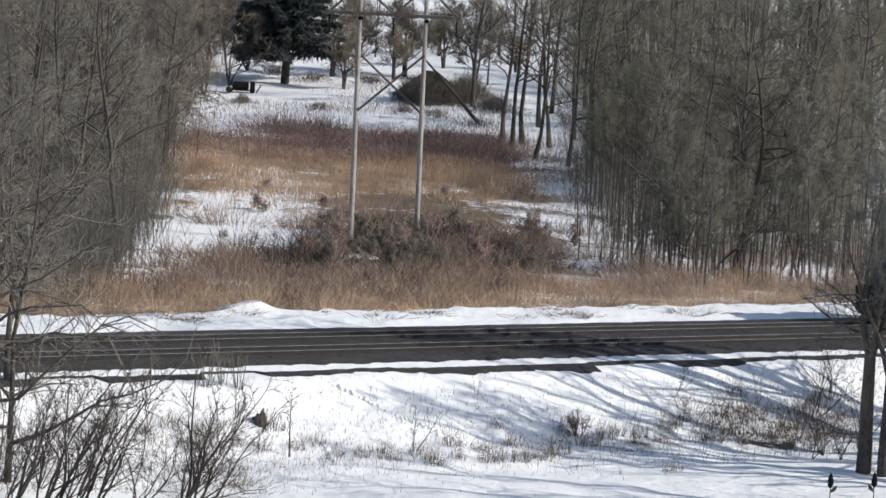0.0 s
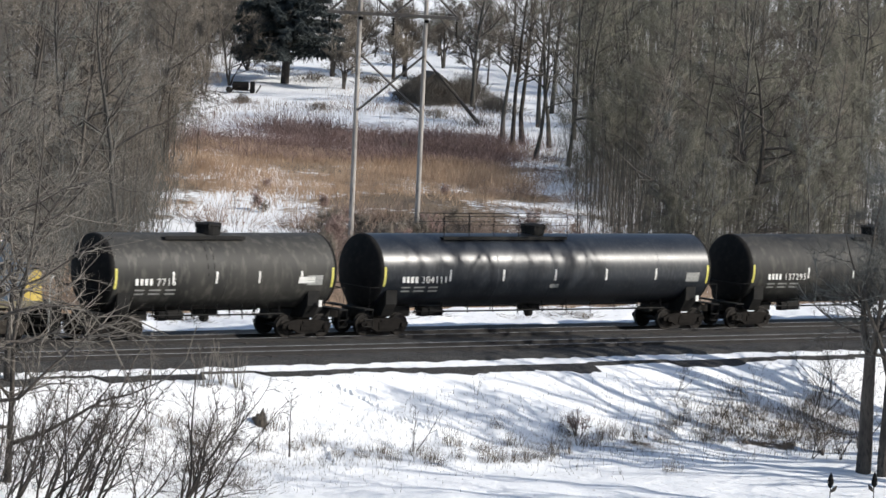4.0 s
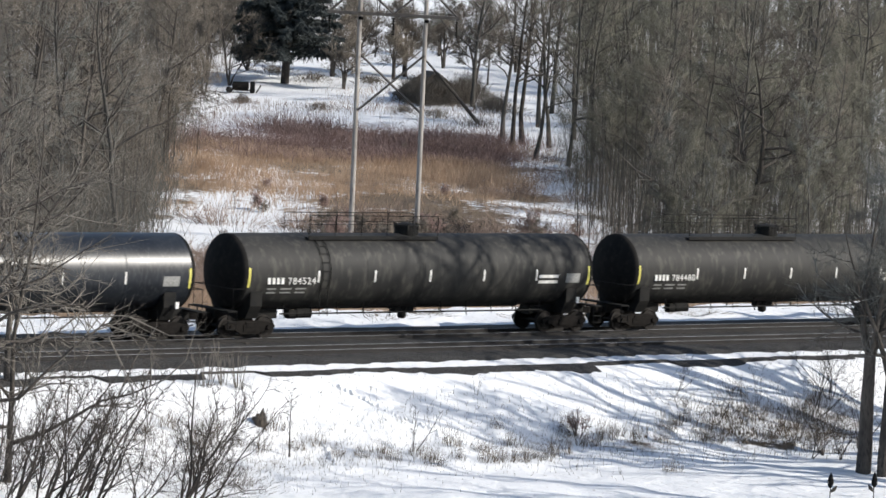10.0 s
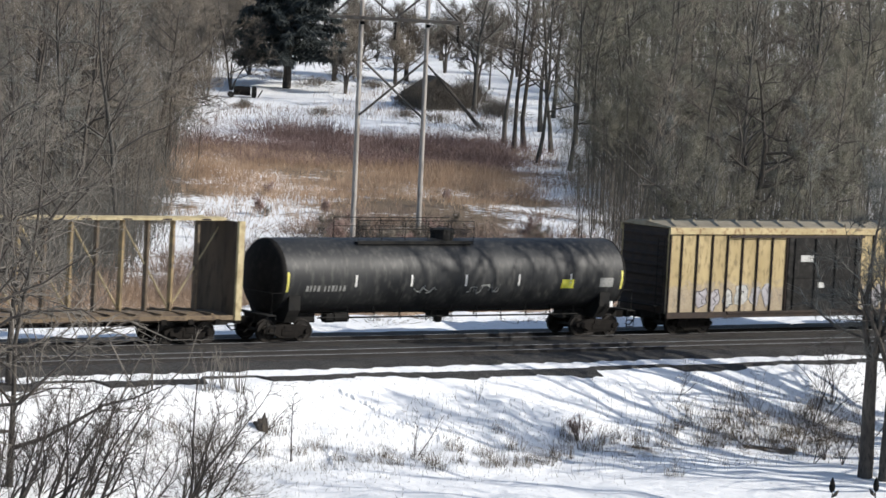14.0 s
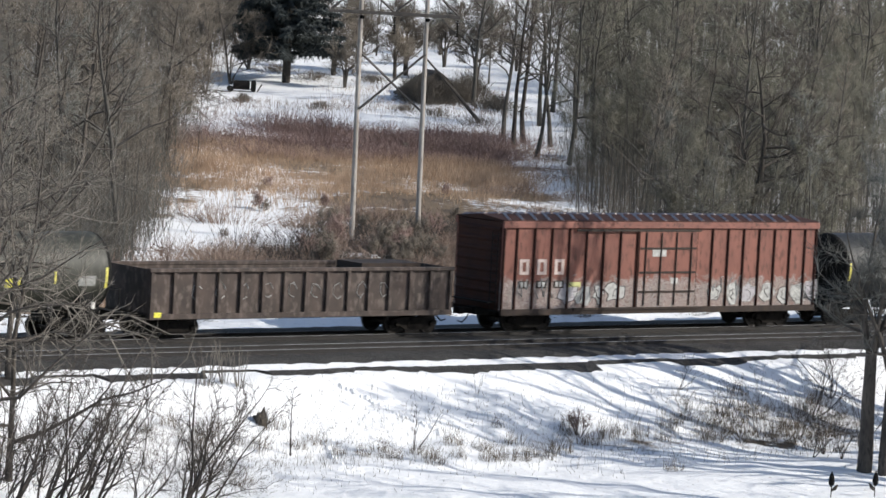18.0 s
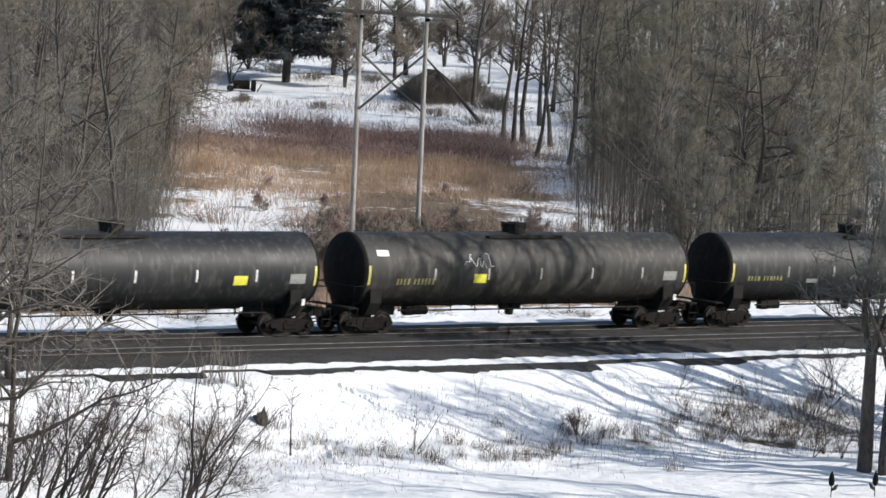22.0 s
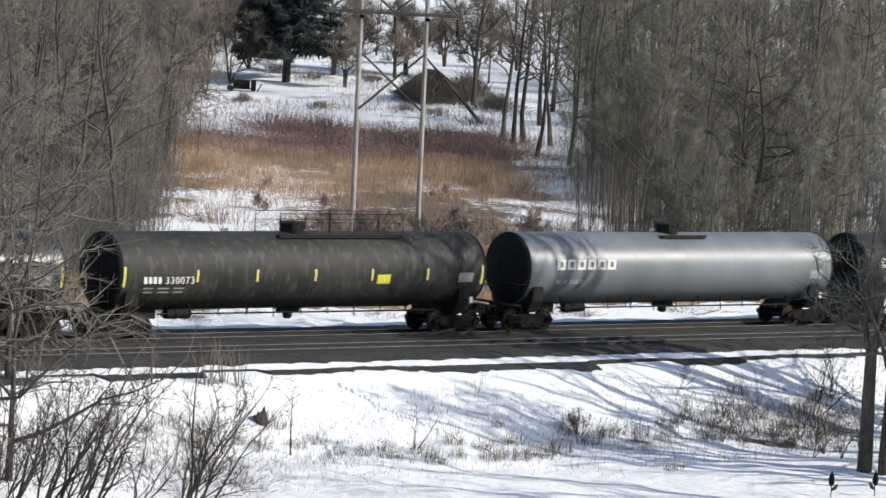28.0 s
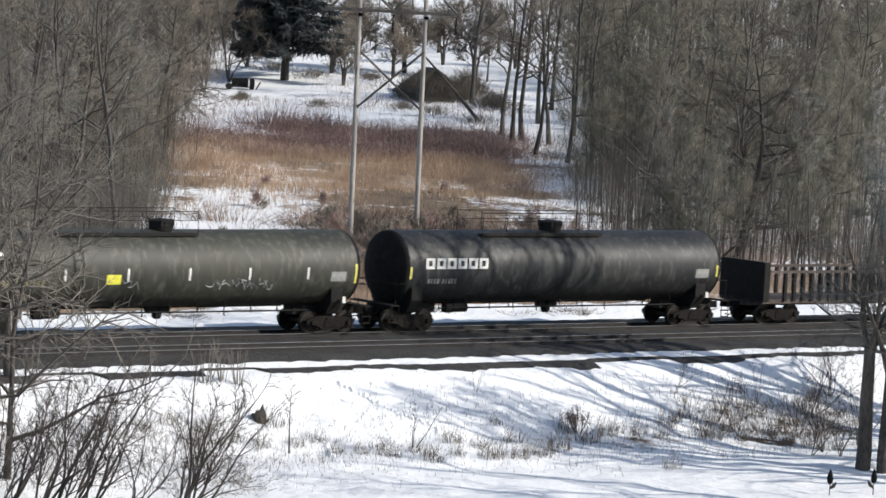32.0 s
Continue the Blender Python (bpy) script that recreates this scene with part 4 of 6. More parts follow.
    cab = part("cab", Geo().prism([(xc - .05, dk), (xc - .05, 3.4), (xc + .28, 4.42), (xc + .5, 4.62), (xc + 2.35, 4.62), (xc + 2.35, dk)], -1.5, 1.5, "y"), blue, lo)
    part("cab_roof", Geo().prism([(-1.53, 4.46), (-1.2, 4.62), (0, 4.68), (1.2, 4.62), (1.53, 4.46), (1.5, 4.42), (-1.5, 4.42)], xc + .3, xc + 2.38), grey, cab)
    part("sun_visor", Geo().prism([(xc - .05, 4.34), (xc + .3, 4.50), (xc + .3, 4.55), (xc - .05, 4.39)], -1.4, 1.4, "y"), M["loco_dark"], cab)
    for y in (-.72, .72):
        part("windscreen", Geo().prism([(xc - .08, 3.5), (xc - .04, 3.48), (xc + .26, 4.30), (xc + .2, 4.32)], y - .52, y + .52, "y"), M["loco_glass"], cab)
    for k in (-1, 1):
        y0, y1 = sorted((k * 1.5, k * 1.515))
        for a, b in ((xc + .62, xc + 1.22), (xc + 1.3, xc + 1.95)):
            w = part("side_window", Geo().box(a, b, y0, y1, 3.58, 4.22), M["loco_glass"], cab)
            y2, y3 = sorted((k * 1.515, k * 1.53))
            part("window_frame", Geo().box(a - .04, b + .04, y2, y3, 4.2, 4.28).box(a - .04, a, y2, y3, 3.54, 4.2).box(b, b + .04, y2, y3, 3.54, 4.2).box(a - .04, b + .04, y2, y3, 3.5, 3.56), grey, w)
        part("awning", Geo().prism([(k * 1.5, 4.36), (k * 1.85, 4.22), (k * 1.85, 4.25), (k * 1.5, 4.42)] if k > 0 else [(k * 1.5, 4.42), (k * 1.85, 4.25), (k * 1.85, 4.22), (k * 1.5, 4.36)], xc + .5, xc + 2.0), grey, cab)
        # cab door, number, emblem stripe
        y0, y1 = sorted((k * 1.5, k * 1.512))
        for a, b, c, d in ((xc + .2, xc + .6, 1.9, 2.3), (xc + .95, xc + 1.3, 2.2, 2.55)):
            part("hatch", Geo().box(a, b, y0, y1, c, d), M["loco_dark"], cab)
    for i, digit in enumerate(number):
        me = text_mesh(digit, .70, M["dull_white"] if turned else M["yellow_mark"])
        if turned:
            part("road_digit", me, None, cab, at=pose(xc + 1.75 - i * .38, 1.53, 2.86, 90, 0, 180))
        else:
            part("road_digit", me, None, cab, at=pose(xc + .55 + i * .38, -1.53, 2.86, 90))
    if turned:
        # flat black panels: the shade inside the door and recess, painted on
        part("cab_door", Geo().box(xc + 2.0, xc + 2.34, 1.5, 1.52, dk + .6, 4.3), M["loco_dark"], cab, "dark panel standing for the open cab door")
        part("recess_panel", Geo().box(xc + 2.36, xc + 3.3, 1.42, 1.45, dk + .6, 4.3), M["loco_dark"], lo, "dark panel standing for a shaded recess behind the cab")
    y0, y1 = sorted((nr * 1.5, nr * 1.513))
    part("number_underline", Geo().box(xc + .75, xc + 1.45, y0, y1, 2.80, 2.85), M["dull_white"], cab)
    # equipment cab behind: blue wedge, then grey, with the dynamic brake openings
    xb = xc + 2.35
    box = part("equipment_cab", Geo().box(xb, xb + 4.6, -1.42, 1.42, dk, 4.62, .08), grey, lo)
    for k in (-1, 1):
        y0, y1 = sorted((k * 1.42, k * 1.435))
        part("blue_wedge", Geo().prism([(xb, dk + .5), (xb, 4.4), (xb + .12, 4.4), (xb + 1.15, 2.3), (xb + 1.2, dk + .5)], y0, y1, "y"), blue, box, "blue paint wedge")
        for i in range(3):
            a = xb + .7 + i * .92
            part("grille", Geo().box(a, a + .68, y0, y1, 3.98, 4.48), M["loco_dark"], box)
        part("grille", Geo().box(xb + 3.5, xb + 4.3, y0, y1, 3.85, 4.3), M["loco_dark"], box)
        for z in (3.75, 2.9):
            part("panel_seam", Geo().box(xb + .1, xb + 4.5, y0, y1, z, z + .03), M["loco_dark"], box)
        part("handrail", Geo().tube([(xb + .5, k * 1.5, 3.78), (xb + 4.5, k * 1.5, 3.78)], .02, 5), M["rail_white"], box)
        for i in range(4):
            part("rail_bracket", Geo().bar((xb + .6 + i * 1.25, k * 1.5, 3.3), (xb + .6 + i * 1.25, k * 1.5, 3.78), .03), M["loco_dark"], box)
    # long hood
    xh = xb + 4.6
    xr = half - 5.6
    hood = part("long_hood", Geo().prism([(-1.0, dk), (1.0, dk), (1.0, 4.1), (.8, 4.36), (-.8, 4.36), (-1.0, 4.1)], xh, half - 1.25), grey, lo)
    for k in (-1, 1):
        for i in range(6):
            a = xh + .12 + i * ((xr - xh - .2) / 6)
            y0, y1 = sorted((k * 1.0, k * 1.025))
            part("hood_door", Geo().box(a + .03, a + (xr - xh - .2) / 6 - .03, y0, y1, dk + .15, 3.95), grey, hood)
        # three dark blue blocks of the maker's name
        for i in range(3):
            a = xh + .1 + i * 1.12
            y0, y1 = sorted((k * 1.026, k * 1.036))
            part("name_block", Geo().prism([(a, 2.9), (a + .78, 2.9), (a + .92, 4.0), (a + .14, 4.0)], y0, y1, "y"), M["name_blue"], hood)
    # radiator wings with dark openings
    rad = part("radiator_wing", Geo().prism([(-1.0, 3.42), (1.0, 3.42), (1.5, 4.10), (1.5, 4.44), (1.15, 4.66), (-1.15, 4.66), (-1.5, 4.44), (-1.5, 4.10)], xr, half - 1.2), grey, lo)
    part("radiator_top", Geo().box(xr + .3, half - 1.5, -1.1, 1.1, 4.66, 4.70), M["loco_dark"], rad)
    for k in (-1, 1):
        g = Geo().prism([(k * 1.03, 3.40), (k * 1.515, 4.06), (k * 1.50, 4.11), (k * 1.0, 3.45)] if k > 0 else [(k * 1.0, 3.45), (k * 1.50, 4.11), (k * 1.515, 4.06), (k * 1.03, 3.40)], xr + .15, half - 1.35)
        part("radiator_intake", g, M["loco_dark"], rad, "dark radiator intake")
        for i in range(8):
            a = half - 4.9 + i * .42
            y0, y1 = sorted((k * 1.0, k * 1.02))
            part("louvre", Geo().box(a, a + .27, y0, y1, 2.25, 3.35), M["loco_dark"], rad)
    part("exhaust_stack", Geo().box(xh + .9, xh + 1.9, -.35, .35, 4.36, 4.66, .05), M["loco_dark"], lo)
    g = Geo()
    for i in range(3):
        g.lathe([(xh + 2.9 - .25, .03), (xh + 2.9 + .25, .08 + .01 * i)], 8, -.25 + .25 * i, 4.52 + .05 * i)
    g.box(xh + 2.8, xh + 3.0, -.35, .35, 4.34, 4.52)
    part("air_horn", g, M["loco_dark"], lo)
    part("white_duct", Geo().box(xh + .0, xh + 3.6, -.72, -.30, 4.36, 4.46, .03).box(xh, xh + 3.6, .30, .72, 4.36, 4.46, .03), M["rail_white"], lo, "pale roof duct")
    # walkway railings
    for k in (-1, 1):
        g = Geo()
        y = k * 1.46
        for i in range(9):
            x = xb + 1.0 + (half - 1.3 - xb - 1.0) * i / 8
            part("stanchion", Geo().bar((x, y, dk), (x, y, dk + 1.08), .05), M["loco_dark"], lo)
        part("walkway_handrail", Geo().tube([(xb + 1.0, y, dk + 1.08), (half - 1.3, y, dk + 1.08)], .024, 6), M["rail_white"], lo, "pale walkway handrail")
    return lo


def seam(a, b):
    return (a + b) / 2, b - a


def build_train():
    locomotive(36.25, False, "32", 21.6)
    locomotive(57.75, True, "210", 21.2)
    T = []

    def tank(a, b, paint, label, **k):
        c, n = seam(a, b)
        T.append(tank_car(c, n, paint, label, **k))
    shiny = "glossy black tank car with a bright streak along its flank"
    dull = "matt black tank car with dusty sides"
    olive = "faded olive-black tank car"
    tank(70.05, 80.5, "dusty_black", "short dusty black tank car behind the locomotives", number="7715", placard=False, platform=(-2.6, 1.2), ladder=None, railing=False,
         tags=((3.9, .8, -.25, .26, "white_mark"), (-.9, .04, .6, 1.3, "frame_black"), (-.6, .04, .6, 1.3, "frame_black")))
    tank(83.05, 101.0, "gloss_black", shiny, number="304111", placard=False, tags=((.2, .5, -.6, .16, "grey_mark"),), ladder=None, platform=(-5.5, 1.2))
    tank(103.7, 121.45, "matte_black", dull, number="137295", placard=False, tags=((5.0, .6, -.5, .3, "white_mark"), (7.2, .7, .2, .35, "dull_white"), (7.2, .7, -.3, .35, "dull_white")), platform=(-2.0, 5.8), ladder=5.2)
    tank(124.2, 142.1, "gloss_black", shiny, number="304060", placard=False, platform=(-2, 4.8), ladder=None)
    tank(144.75, 162.55, "gloss_black", shiny, number="304054", placard=False, scrawls=((-1.9, -.42, 5, .42, "white_mark"),), tags=((-2.6, .6, -.6, .18, "grey_mark"), (4.4, .55, -.6, .2, "grey_mark"), (7.7, .8, .1, .16, "grey_mark")), ladder=-4.9, platform=(-5.8, 1.2))
    tank(165.25, 183.05, "satin_black", dull, number="784501", placard=False, tags=((6.6, 1.0, -.35, .26, "dull_white"),), ladder=None, platform=(-1.6, 3.4), railing=False)
    tank(185.8, 203.7, "gloss_black", shiny, number="304104", placard=False, tags=((-.35, .75, -.55, .26, "dull_white"),), ladder=-4.9, platform=(-5.6, 1.4))
    tank(206.4, 224.2, "matte_black", dull, number="784524", placard=False, tags=((6.62, 1.05, -.18, .13, "white_mark"), (6.62, 1.05, -.42, .13, "white_mark")), ladder=-5.1, platform=(-5.6, 1.0))
    tank(227.0, 244.8, "matte_black", dull, number="784480", placard=False, tags=((6.62, 1.0, -.18, .13, "white_mark"), (6.62, 1.0, -.42, .13, "white_mark")), ladder=None, platform=(-5.5, 1.0))
    beam_car(258.1, 22.3, 1)
    beam_car(282.1, 22.3, 2)
    tank(295.5, 313.3, "satin_black", dull, placard=5.8, number="", rows=((-7.9, -.42, 10, .14, .24, "grey_mark"),), scrawls=((-2.4, -.5, 3, .35, "grey_mark"), (.4, -.5, 5, .4, "grey_mark")), ladder=None, platform=(-5.0, 1.0))
    box_car(324.95, 18.3, "yellow", "faded yellow box car with black plug door and graffiti")
    tank(336.5, 354.3, "olive_black", olive, placard=4.2, stripe="yellow_mark", tags=((6.3, .9, -.45, .12, "dull_white"),), ladder=None, platform=(-4.6, 1.6))
    tank(357.1, 374.3, "olive_black", olive, placard=4.4, stripe="yellow_mark", rows=((-7.6, -.28, 10, .14, .22, "dull_yellow"),), tags=((-.6, .8, -.5, .5, "grey_mark"),), ladder=None, platform=(-.6, 4.8), railing=False)
    gondola(383.65, 14.9)
    box_car(402.85, 18.3, "red", "red-brown box car with ribbed sides and graffiti")
    tank(414.3, 431.4, "satin_black", dull, placard=1.3, rows=((-7.9, -.35, 10, .14, .22, "grey_mark"),), ladder=None, platform=(-1.0, 3.4), railing=False)
    tank(433.8, 451.1, "matte_black", dull, placard=False, end_mark=.8, rows=((-7.4, -.58, 9, .15, .2, "dull_white"),), scrawls=((-3.3, -.45, 2, .3, "dull_white"), (1.9, -.32, 3, .4, "dull_white"), (5.4, -.38, 2, .35, "dull_white")), tags=((-.75, .34, -.45, .34, "dull_white"),),
         ladder=-4.2, platform=(-5.6, 1.6))
    tank(453.6, 471.4, "satin_black", dull, number="704502", placard=5.2, ladder=None, platform=(-4.6, 1.2), railing=False)
    tank(474.0, 491.4, "dusty_black", "dusty black tank car with a scrawl over its placard", placard=-2.85, tags=((-7.9, .6, .75, .24, "white_mark"),), rows=((-7.2, -.42, 10, .14, .26, "dull_yellow"),), scrawls=((-3.6, .42, 4, .62, "white_mark"),), end_mark=.8, stripe="dull_white", ladder=None, platform=(-2, 2), railing=False)
    tank(494.2, 511.4, "satin_black", dull, placard=2.8, end_mark=.8, stripe="grey_mark", rows=((-7.6, -.42, 10, .15, .2, "dull_yellow"),), scrawls=((-1.2, -.45, 5, .35, "grey_mark"), (3.0, -.55, 4, .3, "dull_white")), tags=((-3.6, .7, -.55, .18, "grey_mark"),), ladder=4.0, platform=(-1.0, 4.8))
    tank(514.3, 531.6, "satin_black", dull, placard=-2.0, rows=((-7.7, -.36, 10, .14, .2, "grey_mark"),), ladder=None, platform=(-4, 2))
    tank(534.1, 551.1, "gloss_black", shiny, number="784751", placard=1.3, ladder=3.8, platform=(-1.2, 4.4))
    tank(553.7, 570.9, "dusty_black", dull, placard=False, rows=((-7.6, -.45, 10, .14, .22, "grey_mark"),), tags=((5.9, .5, .3, .6, "grey_mark"),), ladder=None, platform=(-1, 5))
    tank(573.4, 590.3, "gloss_black", shiny, number="784754", placard=1.0, tags=((3.3, 1.0, -.6, .14, "dull_white"),), ladder=None, platform=(-1, 4))
    tank(593.0, 610.8, "matte_black", dull, number="330073", placard=3.7, stripe="yellow_mark", ladder=None, platform=(-1.2, 5.0))
    tank(613.4, 631.1, "grey_tank", "weathered light grey tank car with white name blocks", brand=1.4, placard=None, rows=((-7.4, -.5, 9, .12, .2, "dull_white"),), end_mark=0, stripe="", ladder=None, platform=(-1.0, 1.6), railing=False)
    tank(633.5, 651.0, "satin_black", "black tank car with white name blocks", brand=.8, placard=None, end_mark=0, rows=((-7.6, -.5, 9, .12, .2, "grey_mark"),), stripe="", ladder=None, platform=(-3.9, 2.7))
    tank(653.7, 671.6, "satin_black", dull, number="330235", placard=False, tags=((3.9, .5, -.55, .14, "dull_yellow"),), stripe="yellow_mark", ladder=None, platform=(-4.8, 2.0), railing=False)
    tank(674.2, 691.5, "olive_black", "faded olive-black tank car with a white scrawl", placard=-3.0, tags=((-8.1, .5, .75, .24, "white_mark"),), ladder=-4.6, platform=(-5.4, 1.2), scrawls=((1.4, -.55, 9, .5, "dull_white"), (-2.6, -.5, 2, .35, "grey_mark")), rows=((-7.9, -.42, 10, .13, .24, "dull_yellow"),))
    tank(694.2, 711.4, "satin_black", "black tank car with white name blocks", brand=.8, placard=None, end_mark=.5, rows=((-7.6, -.5, 9, .12, .2, "grey_mark"),), stripe="", ladder=None, platform=(-4.4, 2.2))
    stake_car(722.6, 16.6)


build_train()


# ---------- plants ----------
M["bark_grey"] = mat("bark_grey", (.058, .053, .047), (.118, .109, .096), .9, scale=2.5, bump=.01, c3=(.045, .04, .034), fine=16, stretch=(1, 1, .3), per_object=.3)
M["bark_dark"] = mat("bark_dark", (.045, .038, .032), (.10, .085, .07), .9, scale=2.5, bump=.01, c3=(.025, .02, .018), fine=16, stretch=(1, 1, .3), per_object=.25)
M["twig_grey"] = mat("twig_grey", (.092, .092, .083), (.16, .16, .145), .85, scale=.5, per_object=.3)
M["twig_brown"] = mat("twig_brown", (.105, .088, .070), (.175, .150, .122), .85, scale=.5, per_object=.25)
M["twig_dark"] = mat("twig_dark", (.036, .030, .026), (.070, .058, .049), .85, scale=.8, per_object=.2)
M["twig_pale"] = mat("twig_pale", (.115, .102, .086), (.21, .188, .16), .85, scale=.4, per_object=.2)
M["brush_red"] = mat("brush_red", (.215, .145, .128), (.34, .24, .21), .9, scale=.25, c3=(.15, .10, .088), fine=1.5)
M["brush_brown"] = mat("brush_brown", (.26, .188, .145), (.41, .31, .245), .9, scale=.22, c3=(.13, .09, .072), fine=1.2)
M["grass_orange"] = mat("grass_orange", (.47, .325, .215), (.64, .475, .335), .9, scale=.2, c3=(.32, .225, .155), fine=1.1)
M["grass_tan"] = mat("grass_tan", (.42, .295, .20), (.60, .445, .315), .9, scale=.25, c3=(.22, .155, .105), fine=1.2)
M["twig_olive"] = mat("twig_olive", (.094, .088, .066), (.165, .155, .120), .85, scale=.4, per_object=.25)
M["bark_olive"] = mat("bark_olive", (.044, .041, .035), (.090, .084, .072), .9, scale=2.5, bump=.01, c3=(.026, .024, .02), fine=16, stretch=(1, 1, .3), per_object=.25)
M["weed"] = mat("weed", (.085, .066, .048), (.175, .140, .10), .9, scale=1.5, per_object=.25)
M["needle"] = mat("needle", (.012, .018, .020), (.024, .033, .033), .7, scale=.8, c3=(.034, .042, .04), fine=3, per_object=.2)
M["pole_wood"] = mat("pole_wood", (.27, .245, .225), (.42, .39, .36), .8, scale=3, bump=.004, c3=(.2, .17, .15), fine=12, stretch=(1, 1, .15))
M["arm_wood"] = mat("arm_wood", (.06, .053, .048), (.11, .10, .09), .8, scale=3, fine=12)
M["roof_brown"] = mat("roof_brown", (.075, .062, .05), (.12, .10, .08), .85, scale=1.2, c3=(.08, .065, .052), fine=6)


class Wood:
    """Tubes and cones in bulk, for plants."""

    def __init__(self):
        self.v, self.f, self.n = [], [], 0

    def tube(self, pts, rad, n=4):
        pts = np.asarray(pts, float)
        k = len(pts)
        d = np.gradient(pts, axis=0)
        d /= np.linalg.norm(d, axis=1)[:, None] + 1e-9
        ref = np.where(np.abs(d[:, 2:3]) < .9, np.array([[0, 0, 1.0]]), np.array([[1.0, 0, 0]]))
        a = np.cross(d, ref)
        a /= np.linalg.norm(a, axis=1)[:, None] + 1e-9
        b = np.cross(d, a)
        w = np.arange(n) * 2 * math.pi / n
        ring = pts[:, None] + np.asarray(rad)[:, None, None] * (np.cos(w)[None, :, None] * a[:, None] + np.sin(w)[None, :, None] * b[:, None])
        self.v.append(ring.reshape(-1, 3))
        i = np.arange(k - 1)[:, None] * n + np.arange(n)[None]
        j = np.arange(k - 1)[:, None] * n + (np.arange(n)[None] + 1) % n
        self.f.append((np.stack([i, i + n, j + n, j], -1).reshape(-1, 4) + self.n))
        self.n += k * n

    def spikes(self, base, tip, r):
        """Three-sided cones, many at once."""
        base, tip = np.asarray(base, float), np.asarray(tip, float)
        m = len(base)
        d = tip - base
        d /= np.linalg.norm(d, axis=1)[:, None] + 1e-9
        ref = np.where(np.abs(d[:, 2:3]) < .9, np.array([[0, 0, 1.0]]), np.array([[1.0, 0, 0]]))
        a = np.cross(d, ref)
        a /= np.linalg.norm(a, axis=1)[:, None] + 1e-9
        b = np.cross(d, a)
        r = np.broadcast_to(np.asarray(r, float), (m,))[:, None]
        rows = [base + r * (math.cos(w) * a + math.sin(w) * b) for w in (0, 2.094, 4.189)] + [tip]
        self.v.append(np.stack(rows, 1).reshape(-1, 3))
        o = np.arange(m)[:, None] * 4 + self.n
        f = np.concatenate([o + np.array([[0, 3, 1, 1]]), o + np.array([[1, 3, 2, 2]]), o + np.array([[2, 3, 0, 0]])])
        self.f.append(f)
        self.n += 4 * m

    def mesh(self, name, material, smooth=True):
        v = np.concatenate(self.v)
        f = np.concatenate(self.f)
        quad = f[:, 2] != f[:, 3]
        faces = f[quad].tolist() + f[~quad][:, :3].tolist()
        me = bpy.data.meshes.new(name)
        me.from_pydata(v.tolist(), [], faces)
        me.polygons.foreach_set("use_smooth", [smooth] * len(me.polygons))
        me.materials.append(material)
        me.update()
        return me


def bend(r, p, d, length, k, wander, lift):
    """A wandering line of k points from p along d."""
    pts = [np.array(p, float)]
    d = np.array(d, float)
    for _ in range(k - 1):
        d = d + r.normal(0, wander, 3) + np.array([0, 0, lift])
        d /= np.linalg.norm(d)
        pts.append(pts[-1] + d * length / (k - 1))
    return np.array(pts)


def side_way(r, d, angle):
    """A direction that leaves d at an angle, to any side."""
    ref = np.array([0, 0, 1.0]) if abs(d[2]) < .9 else np.array([1.0, 0, 0])
    a = np.cross(d, ref)
    a /= np.linalg.norm(a)
    b = np.cross(d, a)
    w = r.uniform(0, 2 * math.pi)
    return d * math.cos(angle) + (a * math.cos(w) + b * math.sin(w)) * math.sin(angle)


